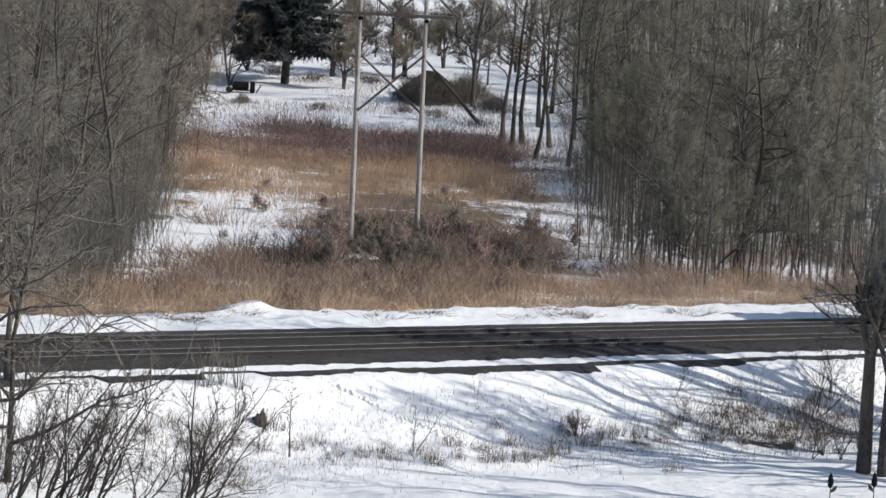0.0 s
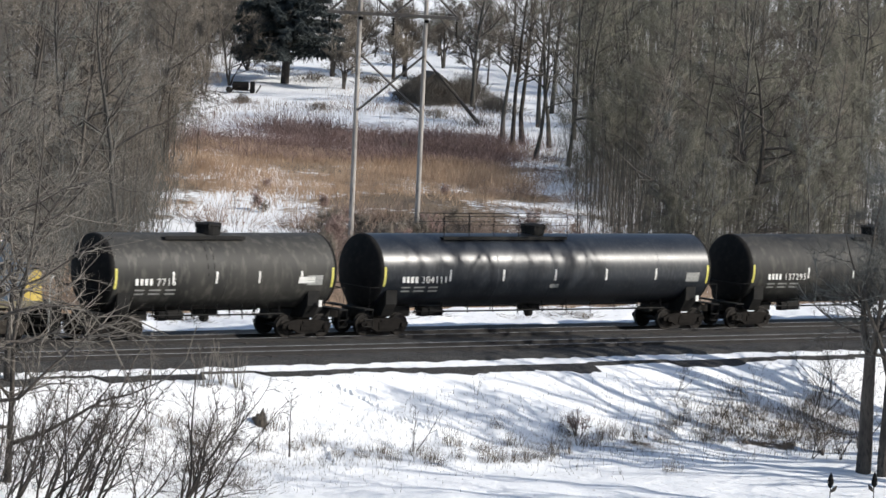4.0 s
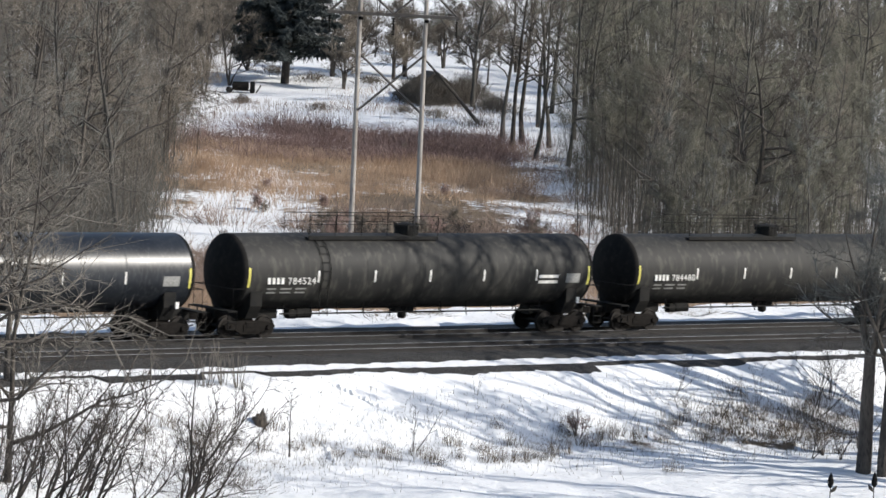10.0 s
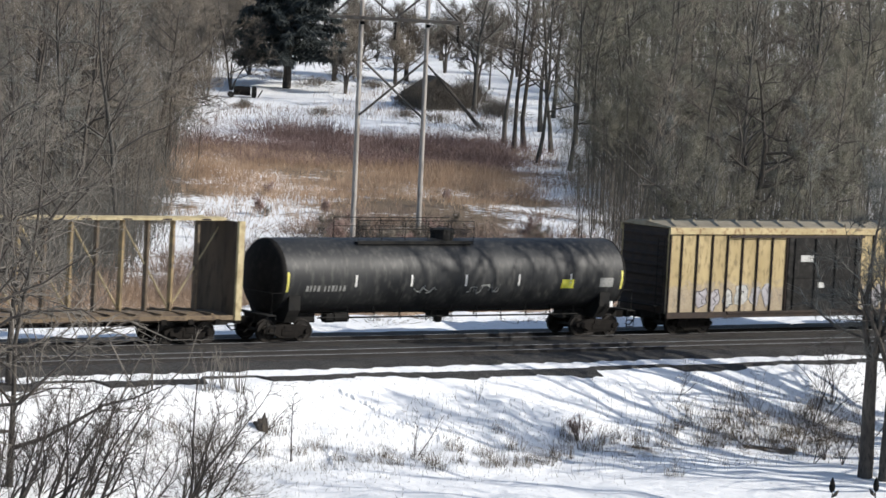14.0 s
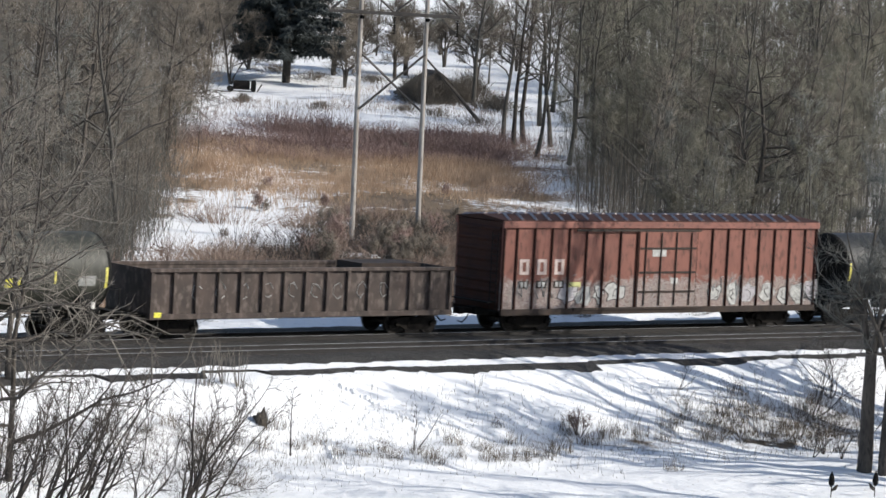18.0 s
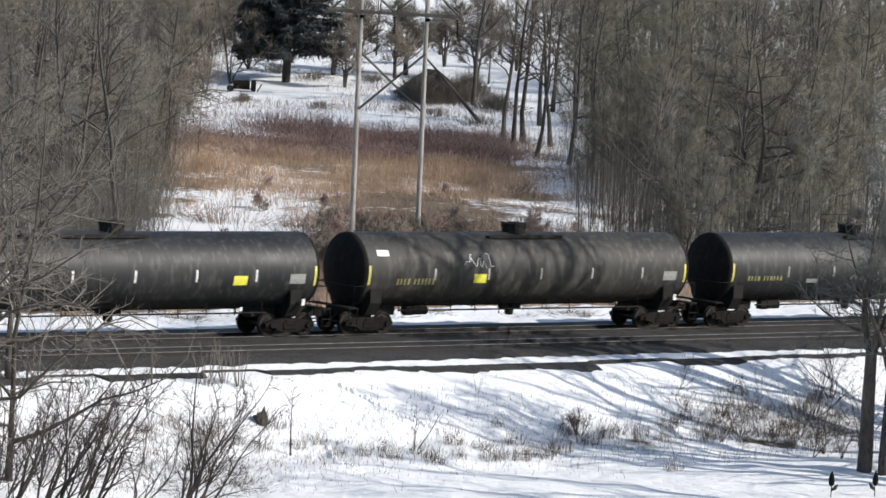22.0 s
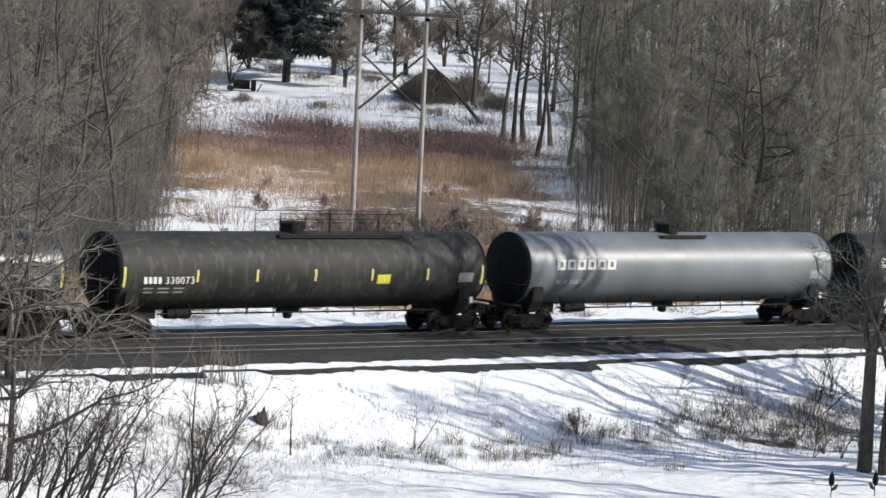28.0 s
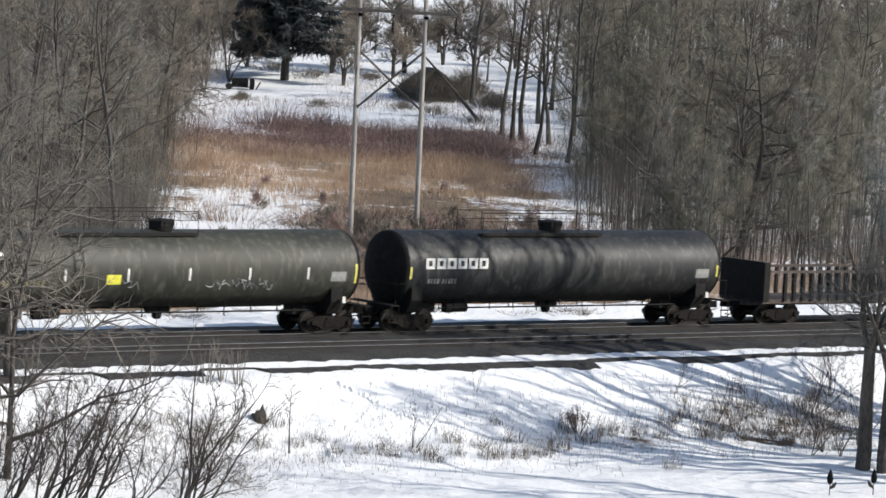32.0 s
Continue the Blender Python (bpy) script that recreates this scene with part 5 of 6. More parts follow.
def grow(seed, H, r0, limbs, subs, twigs, first=.35, reach=.36, angle=50, stems=1, lean=0.0, twig_len=.9, twig_r=.011, lift=.05, wander=.06, droop=0.0, least=.007, fork=0.0, rise=.10):
    """A bare tree or shrub: its wood and its twigs."""
    r = np.random.RandomState(seed)
    wood, fine = Wood(), Wood()
    tb, tt = [], []
    for q in range(stems):
        d0 = np.array([0, 0, 1.0])
        if stems > 1:
            w = 2 * math.pi * (q + r.uniform(-.3, .3)) / stems
            k = math.radians(r.uniform(6, 34))
            d0 = np.array([math.cos(w) * math.sin(k), math.sin(w) * math.sin(k), math.cos(k)])
        d0 = d0 + np.array([lean, 0, 0])
        d0 /= np.linalg.norm(d0)
        h = H * (1 if stems == 1 else r.uniform(.6, 1.0))
        k0 = 9
        if fork:
            h -= fork
            if q == 0:
                wood.tube(bend(r, (0, 0, -.2), (.02, 0, 1), fork + .35, 6, .02, .02), np.linspace(r0 * 2.1, r0 * 1.5, 6), 9)
        trunk = bend(r, (d0[0] * .05, d0[1] * .05, fork - .15), d0, h + .15, k0, wander * (.7 if stems == 1 else 1.1), .03 if stems == 1 else rise)
        rad = r0 * (1 if stems == 1 else r.uniform(.6, 1)) * (1 - np.linspace(0, 1, k0) * .9)
        if stems == 1:
            rad[0] *= 1.35
        wood.tube(trunk, rad, 7 if stems == 1 else 5)
        for i in range(limbs):
            t = first + (1 - first) * (i + r.uniform(0, 1)) / limbs
            t = min(t, .985)
            f = t * (k0 - 1)
            j = int(f)
            p = trunk[j] + (trunk[min(j + 1, k0 - 1)] - trunk[j]) * (f - j)
            dt = trunk[min(j + 1, k0 - 1)] - trunk[j]
            dt /= np.linalg.norm(dt)
            ll = h * reach * (1.15 - .75 * (t - first) / (1 - first)) * r.uniform(.7, 1.15)
            limb = bend(r, p, side_way(r, dt, math.radians(angle * r.uniform(.75, 1.2))), ll, 6, wander * 1.8, lift - droop)
            rl = max(.012, min(rad[j] * .55, ll * .022))
            (wood if rl > .022 else fine).tube(limb, rl * (1 - np.linspace(0, 1, 6) * .8), 4)
            for _ in range(subs):
                u = r.uniform(.25, 1) * 4.99
                j2 = int(u)
                ps = limb[j2] + (limb[j2 + 1] - limb[j2]) * (u - j2)
                dl = limb[j2 + 1] - limb[j2]
                dl /= np.linalg.norm(dl)
                ls = ll * r.uniform(.25, .5)
                sub = bend(r, ps, side_way(r, dl, math.radians(r.uniform(25, 60))), ls, 3, wander * 2.4, lift)
                fine.tube(sub, max(least, rl * .42) * (1 - np.linspace(0, 1, 3) * .7), 3)
                for _ in range(twigs):
                    v = r.uniform(.15, 1) * 1.99
                    j3 = int(v)
                    pt = sub[j3] + (sub[j3 + 1] - sub[j3]) * (v - j3)
                    ds = sub[j3 + 1] - sub[j3]
                    ds /= np.linalg.norm(ds)
                    dw = side_way(r, ds, math.radians(r.uniform(20, 60)))
                    dw[2] += .25
                    tb.append(pt)
                    tt.append(pt + dw * twig_len * r.uniform(.4, 1.1))
    if tb:
        fine.spikes(tb, tt, twig_r)
    return wood, fine


KINDS = {}


def plant_kind(key, bark, twig, **k):
    wood, fine = grow(**k)
    KINDS[key] = (wood.mesh("trunk", M[bark]), fine.mesh("crown", M[twig]))


for i in range(4):
    plant_kind(("tall", i), "bark_grey" if i % 2 else "bark_dark", "twig_grey" if i % 2 else "twig_brown", seed=20 + i, H=16.5, r0=.17, limbs=15, subs=5, twigs=9, first=.25, reach=.27, angle=52, twig_len=.9, twig_r=.0125, wander=.10)
for i in range(3):
    plant_kind(("broad", i), "bark_dark", "twig_brown" if i else "twig_grey", seed=40 + i, H=12.5, r0=.26, limbs=15, subs=8, twigs=10, first=.18, reach=.46, angle=62, twig_len=.9, twig_r=.0115, wander=.10)
for i in range(4):
    plant_kind(("young", i), "bark_grey", "twig_brown" if i % 2 else "twig_grey", seed=60 + i, H=9.0, r0=.065, limbs=14, subs=4, twigs=9, first=.16, reach=.22, angle=42, twig_len=.7, twig_r=.011)
for i in range(4):
    plant_kind(("shrub", i), "twig_dark", "twig_dark", seed=80 + i, H=6.8, r0=.050, limbs=8, subs=3, twigs=3, first=.18, reach=.36, angle=40, stems=5, twig_len=.5, twig_r=.0085, least=.010, wander=.15, lean=.34, lift=.05)
for i in range(2):
    plant_kind(("near", i), "bark_dark", "twig_pale", seed=95 + i, H=16, r0=.14, limbs=30, subs=9, twigs=6, first=.10, reach=.34, angle=72, twig_len=.8, twig_r=.009, wander=.16)
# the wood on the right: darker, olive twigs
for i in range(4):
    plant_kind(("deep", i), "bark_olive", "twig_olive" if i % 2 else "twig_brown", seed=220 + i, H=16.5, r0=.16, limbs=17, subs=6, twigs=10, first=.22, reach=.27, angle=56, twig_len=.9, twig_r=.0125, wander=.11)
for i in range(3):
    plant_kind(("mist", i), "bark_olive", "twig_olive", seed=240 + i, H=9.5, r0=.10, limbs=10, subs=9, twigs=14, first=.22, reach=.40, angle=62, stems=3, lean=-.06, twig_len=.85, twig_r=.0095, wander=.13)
plant_kind(("oak", 0), "bark_dark", "twig_dark", seed=262, H=13.5, r0=.30, limbs=20, subs=13, twigs=13, first=.20, reach=.50, angle=74, twig_len=.8, twig_r=.0105, wander=.14, lift=.09)
for i in range(2):
    plant_kind(("limby", i), "bark_dark", "twig_brown", seed=282 + i, H=18, r0=.36, limbs=15, subs=3, twigs=2, first=.26, reach=.30, angle=50, twig_len=.9, twig_r=.018, wander=.12)
plant_kind(("edge", 0), "bark_dark", "twig_grey", seed=121, H=17, r0=.145, limbs=11, subs=8, twigs=8, first=.10, reach=.36, angle=58, stems=3, lean=.10, twig_len=.8, twig_r=.009, wander=.07, droop=.04, fork=4.4)
for i in range(2):
    plant_kind(("bank", i), "bark_grey" if i % 2 else "bark_dark", "twig_grey" if i % 2 else "twig_brown", seed=20 + i, H=16.5, r0=.23, limbs=12, subs=4, twigs=5, first=.2, reach=.26, angle=44, twig_len=1.15, twig_r=.018)
# low spreading trees whose twigs make a brown haze
for i in range(3):
    plant_kind(("haze", i), "bark_dark", "twig_brown", seed=150 + i, H=8.5, r0=.10, limbs=9, subs=8, twigs=13, first=.12, reach=.42, angle=60, stems=3, lean=-.08, twig_len=.85, twig_r=.0095, wander=.12)
for i in range(3):
    plant_kind(("fan", i), "twig_dark", "twig_dark", seed=400 + i, H=5.6, r0=.062, limbs=10, subs=3, twigs=3, first=.16, reach=.30, angle=34, stems=4, twig_len=.42, twig_r=.0075, least=.009, wander=.10, lean=.50, lift=.05, rise=.025)
plant_kind(("slim", 0), "twig_dark", "twig_dark", seed=130, H=2.5, r0=.035, limbs=8, subs=2, twigs=2, first=.25, reach=.16, angle=30, twig_len=.22, twig_r=.010)
plant_kind(("slim", 1), "twig_dark", "twig_dark", seed=131, H=2.4, r0=.024, limbs=4, subs=1, twigs=2, first=.4, reach=.2, angle=22, stems=3, twig_len=.2, twig_r=.009)
for i in range(3):
    plant_kind(("thorn", i), "twig_dark", "twig_brown" if i else "brush_red", seed=300 + i, H=2.0, r0=.024, limbs=8, subs=5, twigs=7, first=.15, reach=.42, angle=48, stems=6, twig_len=.45, twig_r=.010, wander=.14)
plant_kind(("orchard", 0), "bark_dark", "twig_brown", seed=140, H=5.0, r0=.17, limbs=7, subs=10, twigs=11, first=.3, reach=.6, angle=60, stems=3, twig_len=.75, twig_r=.013)


def plant(key, x, y, turn=0.0, size=1.0, label="", name="bare_tree", category="tree", group="", tilt=0.0):
    z = float(height(x, y))
    ob = thing(name, label, category, group, pose(x, y, z, tilt, 0, turn))
    ob.scale = (size, size, size)
    trunk, crown = KINDS[key]
    part("trunk", trunk, None, ob)
    part("crown", crown, None, ob)
    return ob


def woods():
    r = random.Random(11)
    # the wood beyond the track on the far right, tall trees over a thicket of saplings
    spots = []
    for _ in range(4000):
        y = r.uniform(176, 420)
        x = r.uniform(3, 62)
        v = x / (y * .1337)
        edge = np.interp(y, [176, 205, 245, 270, 300, 420], [.58, .37, .29, .28, .29, .20])
        if v < edge or v > 1.12:
            continue
        if any((x - a) ** 2 + (y - b) ** 2 < 6.5 for a, b in spots):
            continue
        if y > 300 and r.random() < .45:
            continue
        spots.append((x, y))
        if len(spots) >= 140:
            break
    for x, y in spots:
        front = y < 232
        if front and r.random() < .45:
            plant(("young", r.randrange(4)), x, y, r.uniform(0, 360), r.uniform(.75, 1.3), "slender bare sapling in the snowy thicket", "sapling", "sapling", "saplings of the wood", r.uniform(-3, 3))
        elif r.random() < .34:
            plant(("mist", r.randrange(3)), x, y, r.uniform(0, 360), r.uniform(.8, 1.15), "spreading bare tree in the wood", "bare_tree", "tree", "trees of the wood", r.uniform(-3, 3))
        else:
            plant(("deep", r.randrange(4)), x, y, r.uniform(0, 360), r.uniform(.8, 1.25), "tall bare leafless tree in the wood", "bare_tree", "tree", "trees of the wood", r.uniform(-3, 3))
    # the wood beyond the track on the far left
    spots = []
    for _ in range(4000):
        y = r.uniform(158, 400)
        x = r.uniform(-62, -12)
        v = x / (y * .1337)
        edge = np.interp(y, [158, 185, 205, 245, 280, 315, 400], [-.80, -.72, -.70, -.66, -.62, -.60, -.30])
        if v > edge or v < -1.12:
            continue
        if any((x - a) ** 2 + (y - b) ** 2 < 8 for a, b in spots):
            continue
        spots.append((x, y))
        if len(spots) >= 85:
            break
    for x, y in spots:
        k = r.random()
        if k < .35:
            plant(("young", r.randrange(4)), x, y, r.uniform(0, 360), r.uniform(.8, 1.2), "slender bare sapling in the snowy thicket", "sapling", "sapling", "saplings of the wood", r.uniform(-3, 3))
        elif k < .62:
            plant(("broad", r.randrange(3)), x, y, r.uniform(0, 360), r.uniform(.75, 1.1), "spreading bare tree in the wood", "bare_tree", "tree", "trees of the wood", r.uniform(-3, 3))
        else:
            plant(("tall", r.randrange(4)), x, y, r.uniform(0, 360), r.uniform(.8, 1.2), "tall bare leafless tree in the wood", "bare_tree", "tree", "trees of the wood", r.uniform(-3, 3))


woods()
# single trees beyond the track
rh = random.Random(21)
for x, y, k in ((13.2, 250, 1.1), (16.0, 244, 1.1), (18.8, 248, 1.05), (21.5, 240, 1.15), (24.0, 244, 1.1), (15.0, 262, 1.25), (20.0, 258, 1.25), (26.5, 236, 1.1), (25.0, 222, .95),
                (-21.5, 232, 1.0), (-24.0, 226, 1.1), (-21.0, 246, 1.1), (-24.5, 242, 1.2), (-19.3, 214, .9), (-22.3, 212, 1.05), (-22.0, 296, 1.2), (-20.4, 305, 1.25), (-23.0, 310, 1.3), (-19.6, 318, 1.2), (-23.5, 286, 1.2), (-21.8, 276, 1.0)):
    plant(("mist" if x > 0 else "haze", rh.randrange(3)), x, y, rh.uniform(-60, 60), k, "low spreading bare tree with a brown haze of fine twigs", "bare_tree", "tree", "low spreading trees of the wood")
plant(("oak", 0), 17.8, 200, 40, 1.0, "large dark bare tree with crooked limbs at the wood's edge")
plant(("tall", 2), 5.1, 268, 10, 1.15, "tall multi-trunk bare tree beside the clearing", tilt=2)
plant(("tall", 0), 6.0, 272, 130, 1.2, "tall multi-trunk bare tree beside the clearing", tilt=-3)
plant(("tall", 1), 4.4, 275, 220, 1.1, "tall multi-trunk bare tree beside the clearing")
plant(("tall", 3), 1.9, 297, 60, 1.15, "tall bare tree beside the brown shed")
for x, y, q, k in ((6.9, 262, 0, 1.05), (8.2, 270, 2, 1.15), (9.4, 258, 3, 1.0), (7.6, 284, 1, 1.2), (10.4, 276, 0, 1.15), (9.0, 296, 2, 1.2), (11.6, 268, 1, 1.1)):
    plant(("deep", q), x, y, x * 71 % 360, k, "tall dark bare tree at the edge of the clearing", group="trees of the wood")
plant(("orchard", 0), -9.9, 305, 0, 1.0, "low bare fruit tree on the snowy clearing", "fruit_tree")
plant(("orchard", 0), -5.6, 316, 100, 1.15, "low bare fruit tree on the snowy clearing", "fruit_tree")
plant(("orchard", 0), -1.0, 330, 200, 1.2, "low bare fruit tree on the snowy clearing", "fruit_tree")
rr = random.Random(77)
for x, y in ((-13.2, 333), (-8.0, 340), (-4.6, 352), (-11.0, 362), (-1.5, 345), (2.4, 338), (4.8, 350), (-6.5, 372), (0.4, 366), (-2.8, 322), (3.4, 318), (6.2, 330), (-15.0, 350), (7.2, 345), (-9.0, 388), (3.0, 385)):
    if rr.random() < .55:
        plant(("orchard", 0), x, y, rr.uniform(0, 360), rr.uniform(.9, 1.4), "low bare fruit tree on the snowy clearing", "fruit_tree", group="fruit trees")
    else:
        plant(("young", rr.randrange(4)), x, y, rr.uniform(0, 360), rr.uniform(.9, 1.5), "slender bare tree behind the clearing", "bare_tree", "tree", "trees behind the clearing")
plant(("young", 1), -14.3, 224.6, 0, .22, "small dark bush in the snow", "bush", "bush")

rt = random.Random(63)
for i in range(58):
    v = rt.gauss(-.08, .13) if i < 34 else rt.uniform(-.5, .34)
    y = rt.uniform(178, 214) if i < 34 else rt.uniform(190, 262)
    plant(("thorn", rt.randrange(3)), v * y * .1337, y, rt.uniform(0, 360), rt.uniform(.5, 1.05) * (1 if i < 34 else .55), "tangled brown bare bush among dead grass", "thorn_bush", "bush", "bushes of the slope")

# trees in front of the track
for k, x, y, turn, size in ((0, -14.2, 105.0, 0, 1.0), (1, -13.95, 108.5, 80, .8), (0, -16.5, 112.0, 150, 1.0), (0, -15.4, 118.5, 250, .8), (0, -16.2, 101.0, 60, .9), (1, -17.5, 121.0, 10, 1.0)):
    plant(("near", k), x, y, turn, size, "grey bare tree with fine twigs before the track", "bare_tree", "tree", "bare trees before the track")
edge_tree = plant(("edge", 0), 16.25, 123.9, 0, 1.0, "thick dark-barked tree at the foot of the bank")
plant(("edge", 0), 16.95, 123.4, 160, .85, "dark-barked tree beside a thicker one")
r = random.Random(5)
for x, y in ((22.5, 121), (30, 127), (34, 133), (36, 143), (44, 128), (22, 106.5)):
    plant(("bank", r.randrange(2)), x, y, r.uniform(0, 360), r.uniform(.7, 1.05), "tall bare tree on the bank of the railway", group="trees on the bank")

for x, y, k in ((22, 133.5, 1.35), (24, 135.5, 1.45), (26, 137, 1.4)):
    plant(("bank", r.randrange(2)), x, y, r.uniform(0, 360), k, "tall bare tree on the bank of the railway", group="trees on the bank")

for i, (x, y, k) in enumerate(((23.6, 120.4, 1.0), (26.0, 123.6, 1.1), (25.4, 127.6, 1.0), (29.5, 125.0, 1.15), (32.0, 129.6, 1.1), (28.0, 119.0, 1.0), (22.6, 133.6, 1.5), (25.2, 135.0, 1.5), (22.5, 108.8, 1.1), (26.0, 109.5, 1.15))):
    plant(("limby", i % 2), x, y, x * 53 % 360, k, "tall heavy-limbed bare tree on the bank of the railway", group="trees on the bank")

# shrubs before the track
for k, x, y, turn, size in ((0, -12.4, 103.5, 8, 1.1), (1, -11.5, 103.2, -12, 1.2), (2, -11.9, 104.2, 5, 1.0), (0, -10.8, 103.6, 20, 1.0), (2, -7.9, 103.0, 0, 1.15), (0, -7.6, 103.4, -10, 1.0), (1, -8.1, 103.8, 25, .9), (1, -13.4, 103.0, 12, 1.15)):
    plant(("fan", k), x, y, turn, size, "bare many-stemmed shrub leaning over the snow", "bare_shrub", "shrub", "bare shrubs before the track")
for k, x, y, turn, size in ((0, -13.8, 101.4, 0, .9), (2, -14.2, 108.4, 10, .7), (3, -12.9, 108.6, 300, .6), (1, -9.4, 103.0, 20, .75)):
    plant(("shrub", k), x, y, turn % 70 - 35, size, "bare many-stemmed shrub standing in the snow", "bare_shrub", "shrub", "bare shrubs before the track")


def dead_stems(x, y, seed):
    """A bunch of pale upright stems, each forked near its tip."""
    r = np.random.RandomState(seed)
    bunch = thing("dead_stems", "pale upright dead stems beside the track", "weeds", "pale dead stems", pose(x, y, float(height(x, y))))
    for _ in range(13):
        w = Wood()
        a, k = r.uniform(0, 6.28), r.uniform(.05, .32)
        line = bend(r, (.25 * math.cos(a) * r.uniform(0, 1), .25 * math.sin(a) * r.uniform(0, 1), -.05), (k * math.cos(a), k * math.sin(a), 1), r.uniform(.9, 1.7), 6, .05, .0)
        w.tube(line, np.linspace(.014, .006, 6), 4)
        for j in (3, 4):
            w.tube(bend(r, line[j], (r.normal(0, .4), r.normal(0, .4), 1), r.uniform(.25, .5), 3, .06, 0), np.linspace(.008, .004, 3), 3)
        part("stem", w.mesh("stem", M["twig_pale"]), None, bunch)


dead_stems(-8.5, 121.6, 1)
dead_stems(-7.9, 122.2, 2)
dead_stems(-7.3, 122.1, 3)
plant(("slim", 0), -5.11, 118.2, 0, 1.0, "single thin bare sapling on the snowy bank", "sapling", "sapling")
plant(("slim", 1), -.7, 120.6, 0, 1.0, "thin forked bare sapling on the snowy bank", "sapling", "sapling")
plant(("slim", 1), 1.6, 127.9, 60, .5, "thin forked bare sapling on the snowy bank", "sapling", "sapling")
for k, x, y, turn, size in ((2, 14.7, 127.6, 0, .5), (0, 15.3, 128.8, 120, .55), (3, 15.7, 126.6, 60, .45), (0, 15.4, 134.8, 0, .62), (1, 16.4, 137.6, 60, .55), (2, 14.6, 131.5, 100, .45), (3, 16.9, 131.0, 10, .6), (1, 13.0, 134.2, 40, .3), (0, 9.9, 134.2, 0, .28), (3, 11.4, 131.6, 70, .32)):
    plant(("shrub", k), x, y, turn, size, "low bare shrub on the snowy bank", "bare_shrub", "shrub", "bare shrubs on the bank")


def weed_kinds():
    out = []
    for q in range(4):
        r = np.random.RandomState(200 + q)
        w = Wood()
        m = 48
        a, rad = r.uniform(0, 6.28, m), np.sqrt(r.uniform(0, 1, m)) * .55
        base = np.stack([rad * np.cos(a), rad * np.sin(a), np.full(m, -.04)], -1)
        hgt = r.uniform(.25, 1.1, m)
        tip = base + np.stack([r.normal(0, .30, m) * hgt, r.normal(0, .30, m) * hgt, hgt], -1)
        w.spikes(base, tip, .011)
        k = r.choice(m, 60)
        u = r.uniform(.35, .9, 60)[:, None]
        b2 = base[k] + (tip[k] - base[k]) * u
        w.spikes(b2, b2 + np.stack([r.normal(0, .13, 60), r.normal(0, .13, 60), r.uniform(.03, .25, 60)], -1), .008)
        out.append(w.mesh("weed_clump", M["weed"], False))
    return out


WEEDS = weed_kinds()
r = random.Random(8)
for x, y in ((-4.22, 119.9), (-2.5, 118.7), (-1.5, 118.9), (.14, 118.6), (.73, 122.0), (1.8, 122.0), (3.0, 123.8), (3.7, 122.5), (4.2, 122.4), (5.1, 126.6), (7.1, 128.1), (9.2, 129.9), (10.0, 131.3), (11.1, 131.1),
             (12.1, 132.2), (13.0, 133.2), (14.5, 133.4), (15.3, 132.1), (16.4, 134.1), (12.3, 135.0), (8.9, 121.6), (2.4, 125.1), (-5.9, 120.0), (-7.0, 118.0), (-10.3, 116.3), (10.6, 130.3), (11.8, 131.0),
             (12.7, 131.5), (13.8, 132.0), (9.6, 130.6), (-.6, 120.2), (-3.4, 118.9), (1.0, 120.4), (2.6, 121.2), (4.8, 124.0), (6.0, 126.0), (-8.5, 116.5), (-9.4, 117.6), (-11.5, 115.5), (8.0, 128.6), (14.2, 130.9), (15.9, 133.0), (11.5, 132.6), (12.5, 133.6), (13.6, 134.4), (14.9, 135.2), (15.6, 136.6), (16.8, 136.0), (13.3, 130.4), (12.2, 129.6), (10.9, 129.3), (15.0, 130.2), (16.0, 129.8),
             (9.0, 128.4), (7.8, 127.2), (6.6, 127.5), (4.4, 123.2), (3.3, 121.6), (2.1, 120.7), (-.1, 119.4), (-1.9, 119.8), (-4.9, 119.0), (-6.2, 118.2), (14.0, 133.0), (17.0, 132.4), (16.9, 128.6)):
    ob = new("weed_clump", WEEDS[r.randrange(4)])
    ob.matrix_basis = pose(x, y, float(height(x, y)), 0, 0, r.uniform(0, 360))
    k = r.uniform(.5, 1.0)
    ob.scale = (k, k, k)
    tagged(ob, "clump of dry brown weed stalks in snow", "weeds", "weed clumps on the bank")


def round_bush(x, y, size):
    """A low twiggy bush: a few stems, each ending in a spray of fine twigs."""
    r = np.random.RandomState(31)
    stems, w = Wood(), Wood()
    for q in range(9):
        a, k = r.uniform(0, 6.28), r.uniform(.1, .5)
        line = bend(r, (.06 * math.cos(a), .06 * math.sin(a), -.06), (k * math.cos(a), k * math.sin(a), 1), r.uniform(.6, 1.0), 5, .08, 0)
        stems.tube(line, np.linspace(.014, .006, 5), 4)
        m = 55
        u = r.uniform(.45, 1, m) * 3.99
        j = u.astype(int)
        p = line[j] + (line[j + 1] - line[j]) * (u - j)[:, None]
        w.spikes(p, p + np.stack([r.normal(0, .17, m), r.normal(0, .17, m), r.uniform(-.02, .30, m)], -1), .0055)
    bush = thing("round_bush", "small reddish-brown twiggy bush on the snowy bank", "bush", "", pose(x, y, float(height(x, y))))
    bush.scale = (size, size, size)
    part("crown", w.mesh("crown", M["brush_red"], False), None, bush)
    part("stem", stems.mesh("stem", M["twig_dark"]), None, bush)


round_bush(5.6, 126.9, 1.25)


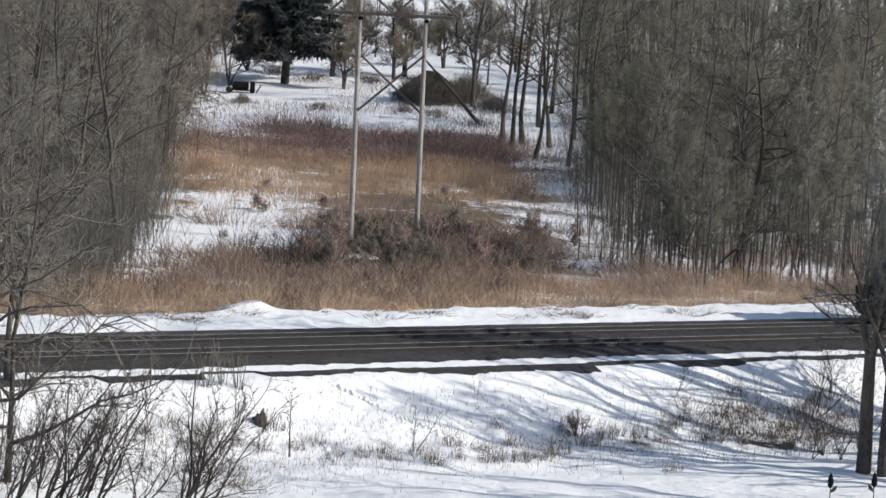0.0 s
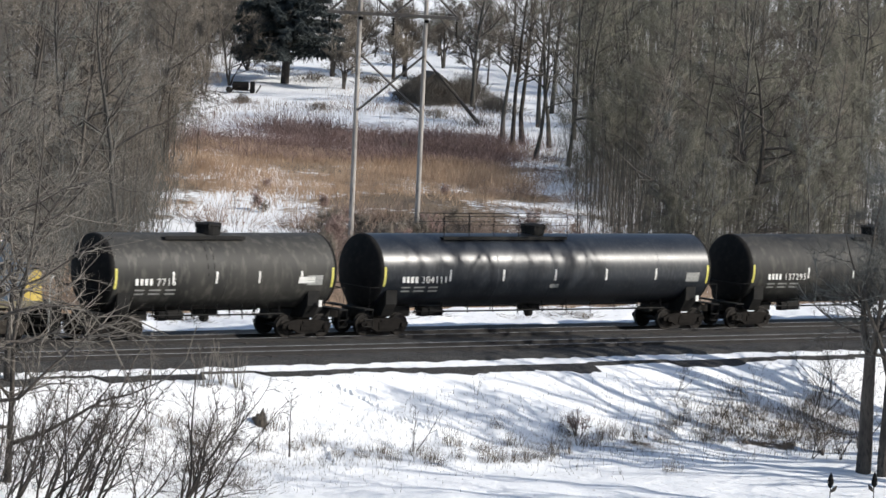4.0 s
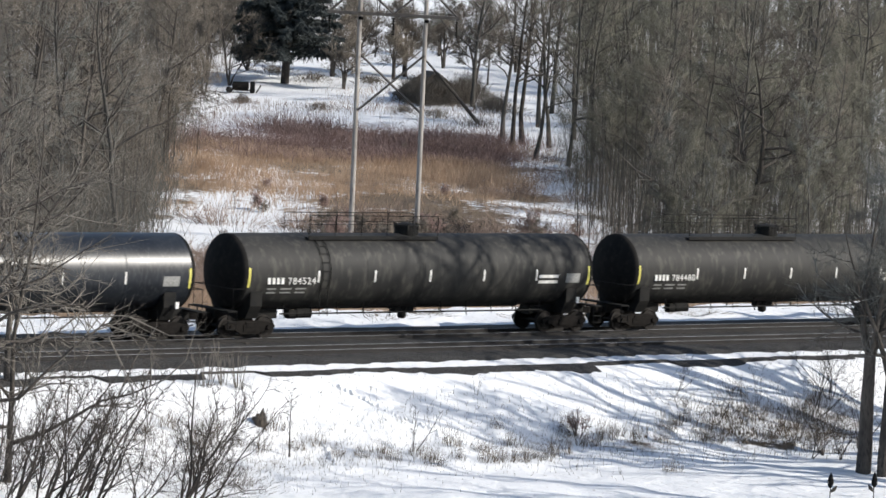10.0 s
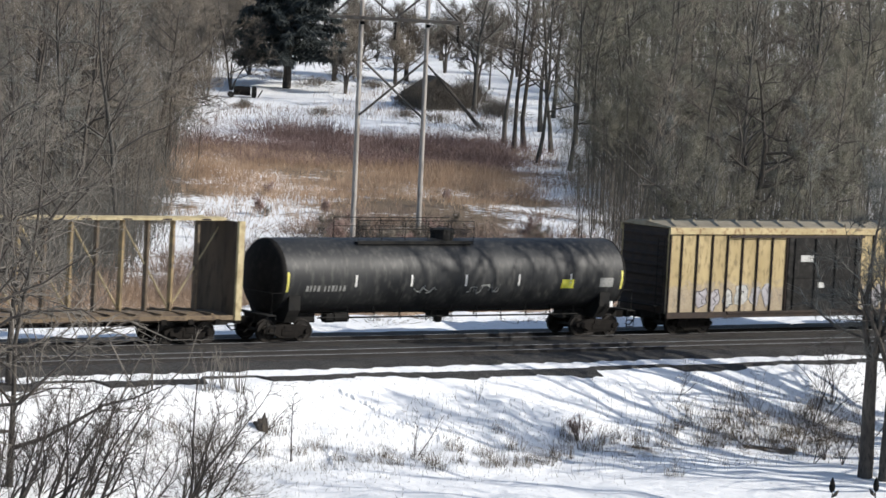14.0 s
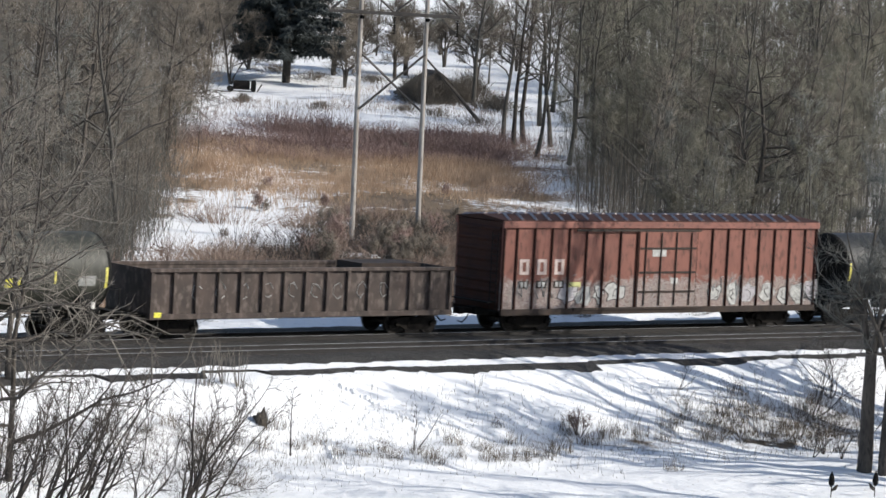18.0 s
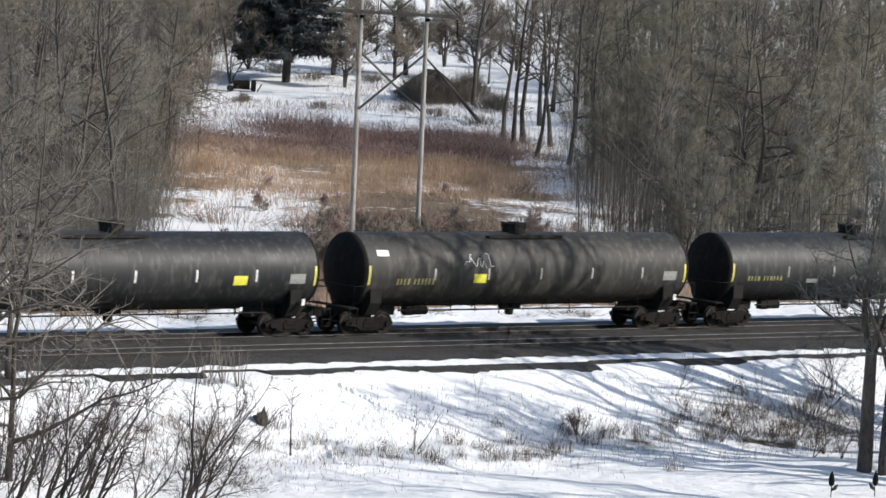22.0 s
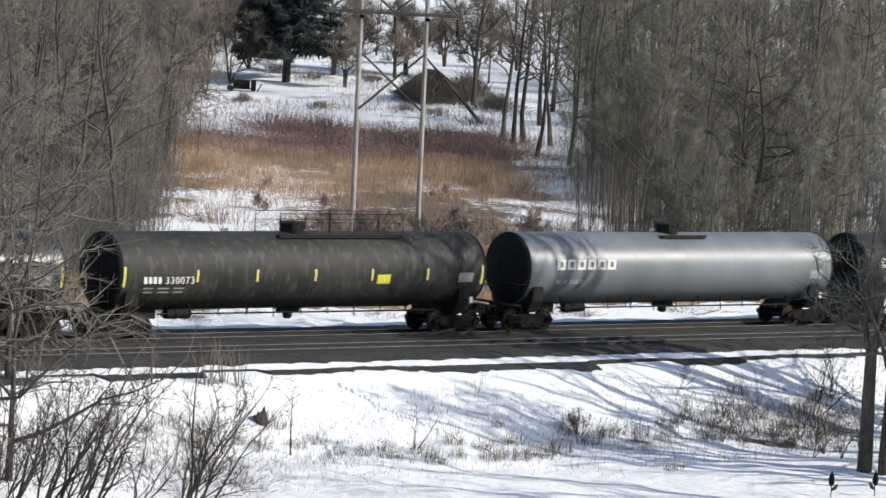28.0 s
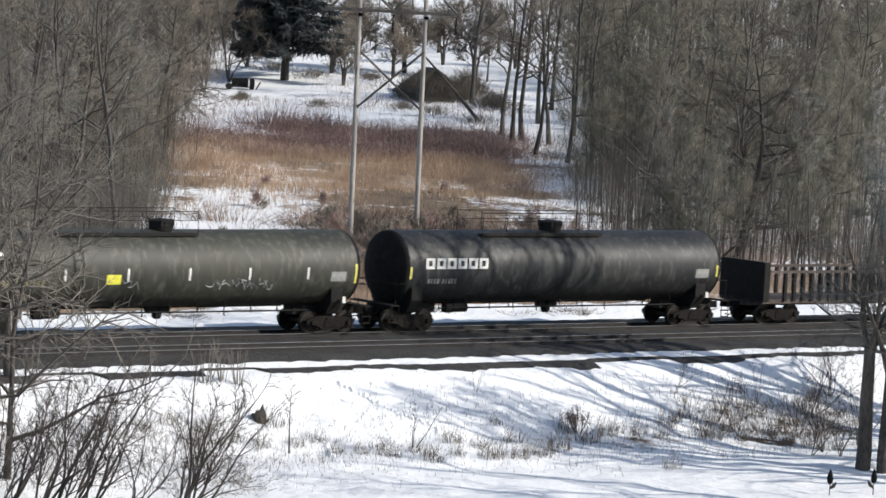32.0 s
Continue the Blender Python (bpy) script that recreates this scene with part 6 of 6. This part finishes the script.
def stump(x, y):
    st = thing("stump", "dark broken stump standing in the snow", "stump", "", pose(x, y, float(height(x, y))))
    part("wood", Geo().tube([(0, 0, -.15), (.03, 0, .15), (.0, .02, .36)], [.26, .22, .17], 9), M["bark_dark"], st)
    part("broken_limb", Geo().tube([(.0, 0, .06), (-.20, .02, .16), (-.30, .0, .20)], [.12, .10, .05], 7), M["bark_dark"], st)
    part("splinter", Geo().tube([(.04, 0, .3), (.10, .0, .58)], [.10, .02], 6), M["bark_dark"], st)


stump(-6.33, 120.2)


def spike_weed(x, y, turn):
    """A dark seed head on a stalk, close to the foot of the picture."""
    w = thing("seed_head_stalk", "dark dry seed head on a stiff stalk", "weeds", "dark seed heads", pose(x, y, float(height(x, y)), 0, 0, turn))
    w.scale = (1.35, 1.35, 1.35)
    part("stalk", Geo().tube([(0, 0, -.05), (.01, 0, .3), (-.02, 0, .62)], .014, 6), M["twig_dark"], w)
    part("seed_head", Geo().lathe([(.30, .02), (.36, .07), (.46, .085), (.58, .06), (.70, .015)], 10, axis="z"), M["loco_dark"], w)
    part("side_head", Geo().tube([(0, 0, .18), (.10, 0, .26), (.17, 0, .36)], [.02, .055, .02], 7), M["bark_dark"], w)


spike_weed(14.2, 116.9, 0)
spike_weed(15.85, 117.6, 150)


# brush and grass that nobody could count
def brush(name, label, material, count, place, low, high, radius, lean, seed, forks=0):
    r = np.random.RandomState(seed)
    xs, ys, *dome = place(r, count)
    zs = height(xs, ys)
    h = r.uniform(low, high, len(xs)) * (.8 + .35 * wave(xs, ys, .5, seed)) * (dome[0] if dome else 1)
    base = np.stack([xs, ys, zs - .03], -1)
    ox, oy = dome[1:] if len(dome) > 2 else (0, 0)
    tip = base + np.stack([r.normal(0, lean, len(xs)) * h + ox, r.normal(0, lean, len(xs)) * h + oy, np.maximum(h, .15)], -1)
    w = Wood()
    w.spikes(base, tip, radius * r.uniform(.7, 1.3, len(xs)))
    for q in range(forks):
        u = r.uniform(.3, .8, len(xs))[:, None]
        b2 = base + (tip - base) * u
        l2 = np.minimum(h * r.uniform(.2, .5, len(xs)), r.uniform(.6, 1.5, len(xs)))[:, None]
        dv = np.stack([r.normal(0, .6, len(xs)), r.normal(0, .6, len(xs)), np.full(len(xs), .8)], -1)
        w.spikes(b2, b2 + dv * l2, radius * .7)
    ob = new(name, w.mesh(name, material, False))
    tagged(ob, label, "undergrowth", kind="stuff")
    return ob


def patch(x0, x1, y0, y1, keep=lambda x, y, r: np.ones(len(x), bool), clump=0.0):
    def place(r, n):
        ys = r.uniform(y0, y1, n * 3)
        xs = r.uniform(x0, x1, n * 3) * ys / ((y0 + y1) / 2)
        if clump:
            m = max(8, n // 110)
            cx, cy = r.uniform(x0, x1, m), r.uniform(y0, y1, m)
            k = r.randint(0, m, n * 3)
            size = r.uniform(.6, 1.3, m)[k]
            dx, dy = r.normal(0, clump, n * 3) * size, r.normal(0, clump, n * 3) * size
            xs, ys = cx[k] + dx, cy[k] + dy
            f = size * (.4 + .9 * np.exp(-(dx ** 2 + dy ** 2) / (clump * 1.2) ** 2))
        ok = keep(xs, ys, r)
        return (xs[ok][:n], ys[ok][:n], f[ok][:n], dx[ok][:n] * .5, dy[ok][:n] * .5) if clump else (xs[ok][:n], ys[ok][:n])
    return place


def thin(lo, seed, k=.3):
    return lambda x, y, r: (np.abs(x / (y * .1337) + .24) < .39 + .12 * wave(x, y, .25, seed + 40) + r.normal(0, .05, len(x))) & (wave(x, y, k, seed) + r.normal(0, .35, len(x)) > lo) & (((x + 13.4) / 4.4) ** 2 + ((y - 205) / 25) ** 2 > r.uniform(.05, 1.4, len(x)))


def by_track(a, b, clump=0.0):
    """Strip beyond the track between two distances from it, gathered in domed clumps where asked."""
    def place(r, n):
        s, d = r.uniform(-36, 48, n), -(a + (b - a) * r.uniform(0, 1, n) ** .8)
        f, ds, de = np.ones(n), np.zeros(n), np.zeros(n)
        if clump:
            m = n // 100
            k = r.randint(0, m, n)
            size = r.uniform(.6, 1.25, m)[k]
            ds, de = r.normal(0, clump, n) * size, r.normal(0, clump, n) * size
            s, d = s[k] + ds, np.minimum(d[k] + de, -a)
            f = size * (.35 + .95 * np.exp(-(ds ** 2 + de ** 2) / (clump * 1.1) ** 2))
        return s * UX + d * UY, TRACK_Y + s * UY - d * UX, f, .5 * (ds * UX + de * UY), .5 * (ds * UY - de * UX)
    return place


def ragged(y0, y1, soft, seed):
    """Keeps what lies between two distances, with an uneven edge."""
    return lambda x, y, r: (y > y0 + soft * wave(x, y, .3, seed) + r.normal(0, soft * .6, len(x))) & (y < y1 + soft * wave(x, y, .33, seed + 1) + r.normal(0, soft * .6, len(x)))


def both(*tests):
    def keep(x, y, r):
        ok = np.ones(len(x), bool)
        for q in tests:
            ok &= q(x, y, r)
        return ok
    return keep


def wood_right(x, y, r):
    return x / (y * .1337) > np.interp(y, [176, 205, 245, 270, 300, 420], [.56, .36, .29, .29, .29, .18]) + r.normal(0, .03, len(x))


def wood_left(x, y, r):
    return x / (y * .1337) < np.interp(y, [150, 185, 205, 245, 280, 315, 400], [-.80, -.70, -.66, -.63, -.60, -.57, -.30]) + r.normal(0, .03, len(x))


brush("red_brush", "dense dark red-brown brush at the foot of the clearing", M["brush_red"], 17000, patch(-26, 8, 250, 276, both(thin(-1.0, 51), ragged(254, 270, 3.5, 71)), 1.6), .8, 1.9, .017, .2, 301, 1)
brush("orange_grass", "tall orange-tan dead grass on the slope", M["grass_orange"], 24000, patch(-24, 10, 212, 268, both(thin(-.55, 52), ragged(229, 260, 4.5, 73))), .45, 1.05, .018, .28, 302)
brush("brown_brush", "tangled brown bare brush round the pole bases", M["brush_brown"], 15000, patch(-15, 13, 164, 226, both(thin(-.45, 53), ragged(168, 222, 3, 75)), 1.2), .8, 1.9, .018, .3, 303, 2)
brush("tan_grass", "tan dead grass and stalks beside the railway", M["grass_tan"], 36000, by_track(10.8, 30, .8), .6, 1.6, .014, .3, 304)
brush("low_brush", "thin brown brush between the grass and the thicket", M["brush_brown"], 10000, by_track(12, 34, .9), .7, 1.8, .015, .28, 305, 2)
brush("wood_edge_brush", "brown tangled brush at the foot of the wood", M["brush_brown"], 4200, patch(2, 30, 176, 215, lambda x, y, r: (x / (y * .1337) > .16 + r.normal(0, .04, len(x))) & (x / (y * .1337) < 1.08), 1.3), .8, 2.3, .017, .3, 321, 2)
brush("edge_stalks", "sparse brown stalks on the snow before the wood", M["brush_brown"], 2600, patch(2, 11, 184, 262, lambda x, y, r: (x / (y * .1337) > .08) & (x / (y * .1337) < .36), .9), .4, 1.5, .014, .3, 322, 2)
brush("dark_brush", "darker tangled brush before the pole bases", M["twig_dark"], 5000, patch(-12, 10, 176, 216, thin(-.2, 57), 1.4), .8, 1.9, .017, .3, 315, 2)
brush("thicket", "grey-brown undergrowth of the wood", M["twig_brown"], 6500, patch(3, 36, 208, 290, wood_right), 1.2, 4.5, .015, .3, 306, 4)
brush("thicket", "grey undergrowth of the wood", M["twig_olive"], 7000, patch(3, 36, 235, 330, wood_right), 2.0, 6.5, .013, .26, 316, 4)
brush("thicket", "grey-brown undergrowth of the wood", M["twig_grey"], 8000, patch(-36, -13, 152, 300, wood_left), 1.5, 6.0, .013, .24, 307, 4)
brush("thicket", "brown undergrowth of the wood", M["twig_brown"], 9000, patch(-40, -14, 165, 340, wood_left), 2.0, 8.0, .014, .2, 317, 4)
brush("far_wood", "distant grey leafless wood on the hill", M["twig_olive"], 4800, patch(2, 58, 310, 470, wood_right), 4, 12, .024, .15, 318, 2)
brush("far_wood", "distant grey leafless wood on the hill", M["twig_brown"], 8000, patch(-58, -14, 310, 470, wood_left), 4, 12, .024, .15, 319, 2)
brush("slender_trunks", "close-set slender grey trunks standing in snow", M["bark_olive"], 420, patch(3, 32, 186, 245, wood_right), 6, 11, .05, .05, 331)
brush("slender_trunks", "close-set slender grey trunks standing in snow", M["bark_grey"], 260, patch(-34, -14, 170, 260, wood_left), 7, 13, .055, .035, 332)
def spots(*at):
    """Round patches about given places."""
    def place(r, n):
        k = r.randint(0, len(at), n)
        a = np.array(at)[k]
        u, w = np.sqrt(r.uniform(0, 1, n)) * a[:, 2], r.uniform(0, 6.28, n)
        u = u * r.uniform(.3, 1.5, n)
        dx, dy = 1.5 * u * np.cos(w), 3.2 * u * np.sin(w)
        return a[:, 0] + dx, a[:, 1] + dy, np.clip(1.3 - u / a[:, 2], .2, 1.2), dx * .2, dy * .1
    return place


brush("clearing_brush", "low brown brush patches on the snowy clearing", M["twig_brown"], 2000, spots((-11.6, 290, 1.1), (-18.4, 292, .7), (-1.4, 288, 1.3), (-4.0, 291, .9), (2.4, 283, 1.5), (-13.2, 312, 1.2), (-16.8, 318, 1.4), (-7.5, 312, 1.0)), .3, .95, .022, .35, 311, 2)
brush("shed_brush", "brown brush about the shed", M["twig_brown"], 3600, spots((-3.6, 299, .9), (-2.4, 297, 1.0), (.8, 300, 1.0), (1.6, 306, 1.5), (-.6, 298, .8), (4.0, 296, 1.6)), .8, 2.6, .022, .25, 312, 3)
brush("snow_stalks", "sparse dead stalks poking through the snow", M["weed"], 4200, by_track(7.0, 11.2, .5), .12, .5, .010, .3, 308)
brush("clearing_stalks", "sparse dead stalks on the snowy clearing", M["brush_brown"], 2600, patch(-24, 8, 276, 312, thin(.2, 55)), .25, .8, .016, .3, 309)
brush("shrub_stalks", "fine brown dead stalks among the bare shrubs", M["weed"], 3600, spots((-11.0, 112.5, 1.3), (-9.0, 113.0, 1.4), (-7.6, 114.0, 1.2), (-12.6, 111, 1.5), (-13.6, 112, 1.3), (-8.2, 118.0, .9), (-6.6, 112.0, .9), (-10.0, 115.5, 1.3)), .1, .42, .006, .7, 313, 2)
def snow_trail(*path):
    """A line of small snow clods thrown up along an animal's trail."""
    r = np.random.RandomState(44)
    vs, fs = [], []
    for (xa, ya), (xb, yb) in zip(path, path[1:]):
        k = max(2, int(math.hypot(xb - xa, yb - ya) / .16))
        for i in range(k):
            u = (i + r.uniform(-.3, .3)) / k
            x, y = xa + (xb - xa) * u + r.normal(0, .06), ya + (yb - ya) * u + r.normal(0, .06)
            w, h, z = r.uniform(.10, .2), r.uniform(.05, .13), float(height(x, y))
            b = len(vs)
            vs += [(x + w * math.cos(q), y + 1.4 * w * math.sin(q), z - .05) for q in (0, 1.26, 2.51, 3.77, 5.03)] + [(x + r.normal(0, .03), y, z + h)]
            fs += [(b + j, b + (j + 1) % 5, b + 5) for j in range(5)]
    ob = part("snow_trail", Geo().add(vs, fs), M["snow"], smooth=True)
    tagged(ob, "thin trail of disturbed snow across the bank", "snow", kind="stuff")


snow_trail(*((-3.92, 125.11), (-2.73, 124.69), (-1.21, 123.95), (0.61, 122.90), (2.23, 122.06)))
snow_trail(*((-3.96, 120.07), (-3.67, 119.33), (-3.36, 117.13), (-2.58, 116.60)))
brush("bank_brush", "dark tangled brush and dead stems on the bank", M["weed"], 900, spots((10.09, 131.72, .75), (11.11, 131.62, .75), (12.12, 133.09, .75), (13.02, 132.67, .75), (14.16, 133.93, .75), (15.22, 133.93, .75), (11.94, 130.46, .75), (14.30, 131.51, .75), (15.86, 135.82, .75), (16.42, 134.24, .75)), .25, 1.0, .009, .5, 314, 3)
brush("bank_stalks", "fine dead grass on the snowy bank", M["weed"], 7000, lambda r, n: (lambda s, d: (s * UX + d * UY, TRACK_Y + s * UY - d * UX))(r.uniform(-32, 26, n), 13.8 + r.normal(0, 2.3, n)), .1, .5, .008, .3, 310)


# ---------- the clearing's things ----------
def conifer(x, y, H, seed, label):
    r = np.random.RandomState(seed)
    tree = thing("conifer", label, "tree", "dark conifers", pose(x, y, float(height(x, y))))
    part("trunk", Geo().tube([(0, 0, -.2), (.05, 0, H * .5), (0, 0, H)], [.42, .26, .04], 10), M["bark_dark"], tree)
    w, fine = Wood(), Wood()
    nb, nt = [], []
    z = H * .13
    while z < H * .98:
        k = (1 - (z / H)) ** .75
        for _ in range(9):
            a = r.uniform(0, 6.28)
            ll = max(.4, H * .30 * k * r.uniform(.7, 1.15))
            pts = bend(r, (0, 0, z), (math.cos(a), math.sin(a), .12), ll, 5, .05, -.05)
            w.tube(pts, np.linspace(.05 * k + .012, .008, 5), 4)
            m = int(60 * ll) + 16
            u = r.uniform(.12, 1, m) * 3.99
            j = u.astype(int)
            p = pts[j] + (pts[j + 1] - pts[j]) * (u - j)[:, None]
            d = np.stack([r.normal(0, .34, m), r.normal(0, .34, m), r.normal(-.25, .3, m)], -1) * (1.0 - .3 * (u / 4))[:, None]
            nb.append(p)
            nt.append(p + d * 1.3)
        z += H * .032
    fine.spikes(np.concatenate(nb), np.concatenate(nt), .10)
    part("boughs", w.mesh("boughs", M["bark_dark"]), None, tree)
    part("needles", fine.mesh("needles", M["needle"], False), None, tree)


conifer(-15.5, 308, 21, 1, "dark spreading conifer on the snowy clearing")
plant(("orchard", 0), -11.4, 316, 40, 1.45, "domed dense bare tree beside the conifer", "fruit_tree")
plant(("orchard", 0), -4.6, 320, 80, 1.5, "domed dense bare tree on the clearing", "fruit_tree")
plant(("orchard", 0), 2.2, 318, 10, 1.5, "domed dense bare tree behind the shed", "fruit_tree")
plant(("orchard", 0), -9.3, 322, 150, 1.5, "domed dense bare tree beside the conifer", "fruit_tree")


def h_frame():
    y, zb = 205.0, -1.5
    hf = thing("power_pole_frame", "weathered two-pole wooden transmission frame with crossarm and cross bracing", "utility pole", "", pose(0, y, 0))
    for x in (-5.75, -1.68):
        part("pole", Geo().tube([(x, 0, zb - .8), (x - .08, 0, 6), (x - .18, 0, 17.5)], [.175, .155, .125], 14), M["pole_wood"], hf, smooth=True)
    part("crossarm", Geo().box(-7.9, .25, -.26, -.15, 13.0, 13.21, .02), M["arm_wood"], hf)
    part("crossarm", Geo().box(-7.9, .25, .15, .26, 13.0, 13.21, .02), M["arm_wood"], hf)
    part("cross_brace", Geo().bar((-5.75, -.19, 7.1), (-1.8, -.19, 10.7), .10), M["arm_wood"], hf)
    part("cross_brace", Geo().bar((-5.9, .19, 10.7), (-1.7, .19, 7.0), .10), M["arm_wood"], hf)
    for a, b in (((-5.9, 14.9), (-3.85, 13.2)), ((-1.85, 14.9), (-3.75, 13.2)), ((-5.95, 14.9), (-7.7, 13.2)), ((-1.75, 14.9), (.1, 13.2))):
        part("arm_brace", Geo().bar((a[0], 0, a[1]), (b[0], 0, b[1]), .10), M["arm_wood"], hf)
    for x in (-7.75, -3.8, .1):
        g = Geo()
        prof = []
        for i in range(7):
            z = 12.9 - i * .16
            prof += [(z, .03), (z - .02, .11), (z - .06, .12), (z - .08, .03)]
        g.lathe(prof[::-1], 10, cy=x, cz=0, axis="z")
        part("insulator", g, M["loco_dark"], hf, "dark insulator string", smooth=True)
    for x in (-5.85, -1.78):
        part("pole_band", Geo().lathe([(12.7, .165), (12.9, .165)], 14, cy=x, cz=0, axis="z"), M["loco_dark"], hf)


h_frame()


def shed(x, y):
    z = float(height(x, y))
    sh = thing("shed", "low brown shed with a steep worn roof", "shed", "", pose(x, y, z, 0, 0, 14))
    sh.scale = (1, 1, .74)
    part("wall", Geo().prism([(-2.3, -.2), (2.3, -.2), (2.3, .7), (0, 2.9), (-2.3, .7)], -1.9, 1.9, "y"), M["roof_brown"], sh)
    for k in (-1, 1):
        pr = [(k * 3.1, .02), (0, 3.12), (0, 3.26), (k * 3.2, .14)] if k < 0 else [(k * 3.2, .14), (0, 3.26), (0, 3.12), (k * 3.1, .02)]
        part("roof", Geo().prism(pr, -2.2, 2.2, "y"), M["roof_brown"], sh)
        for i in range(6):
            u = .15 + i * .15
            part("roof_batten", Geo().box(k * 3.1 * u - .04, k * 3.1 * u + .04, -2.22, 2.22, 3.26 - 3.12 * u - .02, 3.26 - 3.12 * u + .06), M["roof_brown"], sh)
    # no opening here: the doorway's inner shade is the panel's dark colour
    part("door", Geo().prism([(-1.9, 0), (-.3, 0), (-.3, 1.35), (-1.1, 1.6), (-1.9, .8)], -1.95, -1.88, "y"), M["bark_dark"], sh, "dark panel standing for the shaded doorway")


shed(-1.9, 302)
lt = thing("leaning_trunk", "dead tree trunk leaning across the clearing's edge", "tree trunk", "", pose(2.3, 285, float(height(2.3, 285))))
part("wood", Geo().tube([(.3, 0, -.2), (-2.2, .3, 2.6), (-4.9, .4, 5.4)], [.17, .13, .07], 8), M["bark_dark"], lt)
part("broken_limb", Geo().tube([(-2.2, .3, 2.6), (-2.5, .2, 3.6)], [.06, .02], 6), M["bark_dark"], lt)


def roller(x, y):
    """A dark drum on a small wheeled frame, left out on the clearing."""
    ro = thing("trailer_drum", "dark drum on a small wheeled trailer in the snow", "trailer", "", pose(x, y, float(height(x, y)), 0, 0, 8))
    part("drum", Geo().lathe([(-.75, .2), (-.7, .40), (.7, .43), (.75, .22)], 18, 0, .62), M["loco_dark"], ro, smooth=True)
    part("end_disc", Geo().lathe([(.9, .50), (.98, .54), (1.25, .54), (1.3, .4)], 18, 0, .56), M["frame_black"], ro, smooth=True)
    for yy in (-.5, .5):
        part("wheel", Geo().lathe([(yy - .08, .1), (yy - .08, .27), (yy + .08, .27), (yy + .08, .1)], 16, cy=-1.0, cz=.27, axis="y"), M["frame_black"], ro)
    part("frame", Geo().box(-1.2, 1.0, -.35, .35, .22, .32), M["frame_black"], ro)
    part("drawbar", Geo().tube([(1.45, 0, .05), (1.85, 0, .75)], .07, 6), M["bark_dark"], ro)


roller(-19.1, 300)


# ---------- a lane on the brow of the hill ----------
def lane():
    vs, fs = [], []
    for i, x in enumerate(np.arange(-90, 91, 3.0)):
        for y in (428.0, 431.0, 434.5):
            vs.append((x, y, float(height(x, y)) + .08))
        if i:
            a = (i - 1) * 3
            fs += [(a + j, a + 3 + j, a + 4 + j, a + 1 + j) for j in range(2)]
    ob = part("lane", Geo().add(vs, fs), M["grey_mark"])
    tagged(ob, "grey ploughed lane on the brow of the hill", "road", kind="structure")


lane()


# ---------- the dark stony strip below the near rail ----------
def stone_strip():
    r = np.random.RandomState(17)
    vs, fs = [], []
    ss = np.arange(-30, 60, .3)
    for i, s in enumerate(ss):
        wd = .95 + .35 * math.sin(s * .23 + 1) + .2 * math.sin(s * .9) + r.uniform(-.14, .14)
        if s < -12:
            wd = (.75 * (math.sin(s * .9) > -.35) + .1) * (1 + .2 * r.uniform(-1, 1))
        if s > 6:
            wd *= .85
        if 2.0 < s < 6.5:
            wd *= .35
        wd = max(wd, .0)
        row = []
        for u in (0, .33, .66, 1):
            d = 7.25 + u * wd + r.uniform(-.05, .05)
            x, y = s * UX + d * UY, TRACK_Y + s * UY - d * UX
            row.append((x, y, float(height(x, y)) + .05 + (.03 if 0 < u < 1 else -.06)))
        vs += row
        if i:
            a = (i - 1) * 4
            fs += [(a + j, a + 4 + j, a + 5 + j, a + 1 + j) for j in range(3)]
    ob = part("stone_strip", Geo().add(vs, [q[::-1] for q in fs]), M["ballast"])
    tagged(ob, "dark strip of bare stones between bands of snow", "gravel", kind="structure")


stone_strip()


# ---------- what moves ----------
LATE = [(0, 0), (8.3, 0), (8.8, .7), (12.3, .7), (13, 1.4), (13.6, .6), (24.3, .6), (25, -.1), (25.4, .6), (32, .6)]


def gone(t):
    """How far the train has come after t seconds, along its way to the left."""
    return SPEED * t - float(np.interp(t, [a for a, b in LATE], [b for a, b in LATE]))


def motions():
    times = [i * .5 for i in range(65)]
    for car, s in TRAIN:
        turn = pose(0, 0, 0, 0, 0, 180) if "backwards" in car["label"] else Matrix.Identity(4)
        walk(car, [(t, on_track(s - gone(t)) @ turn) for t in times])
    # all wheels of one size turn alike, so they share their keys
    first = {}
    for ob, r in WHEELS:
        key = (r, "backwards" in ob.parent.parent["label"])
        if key not in first:
            way = 1 if key[1] else -1
            walk(ob, [(i / 30, pose(0, 0, r, 0, way * math.degrees(SPEED * i / 30 / r), 0)) for i in range(961)])
            first[key] = ob
        else:
            ob.rotation_mode = "QUATERNION"
            keys = ob.animation_data_create()
            keys.action = first[key].animation_data.action
            keys.action_slot = first[key].animation_data.action_slot


motions()
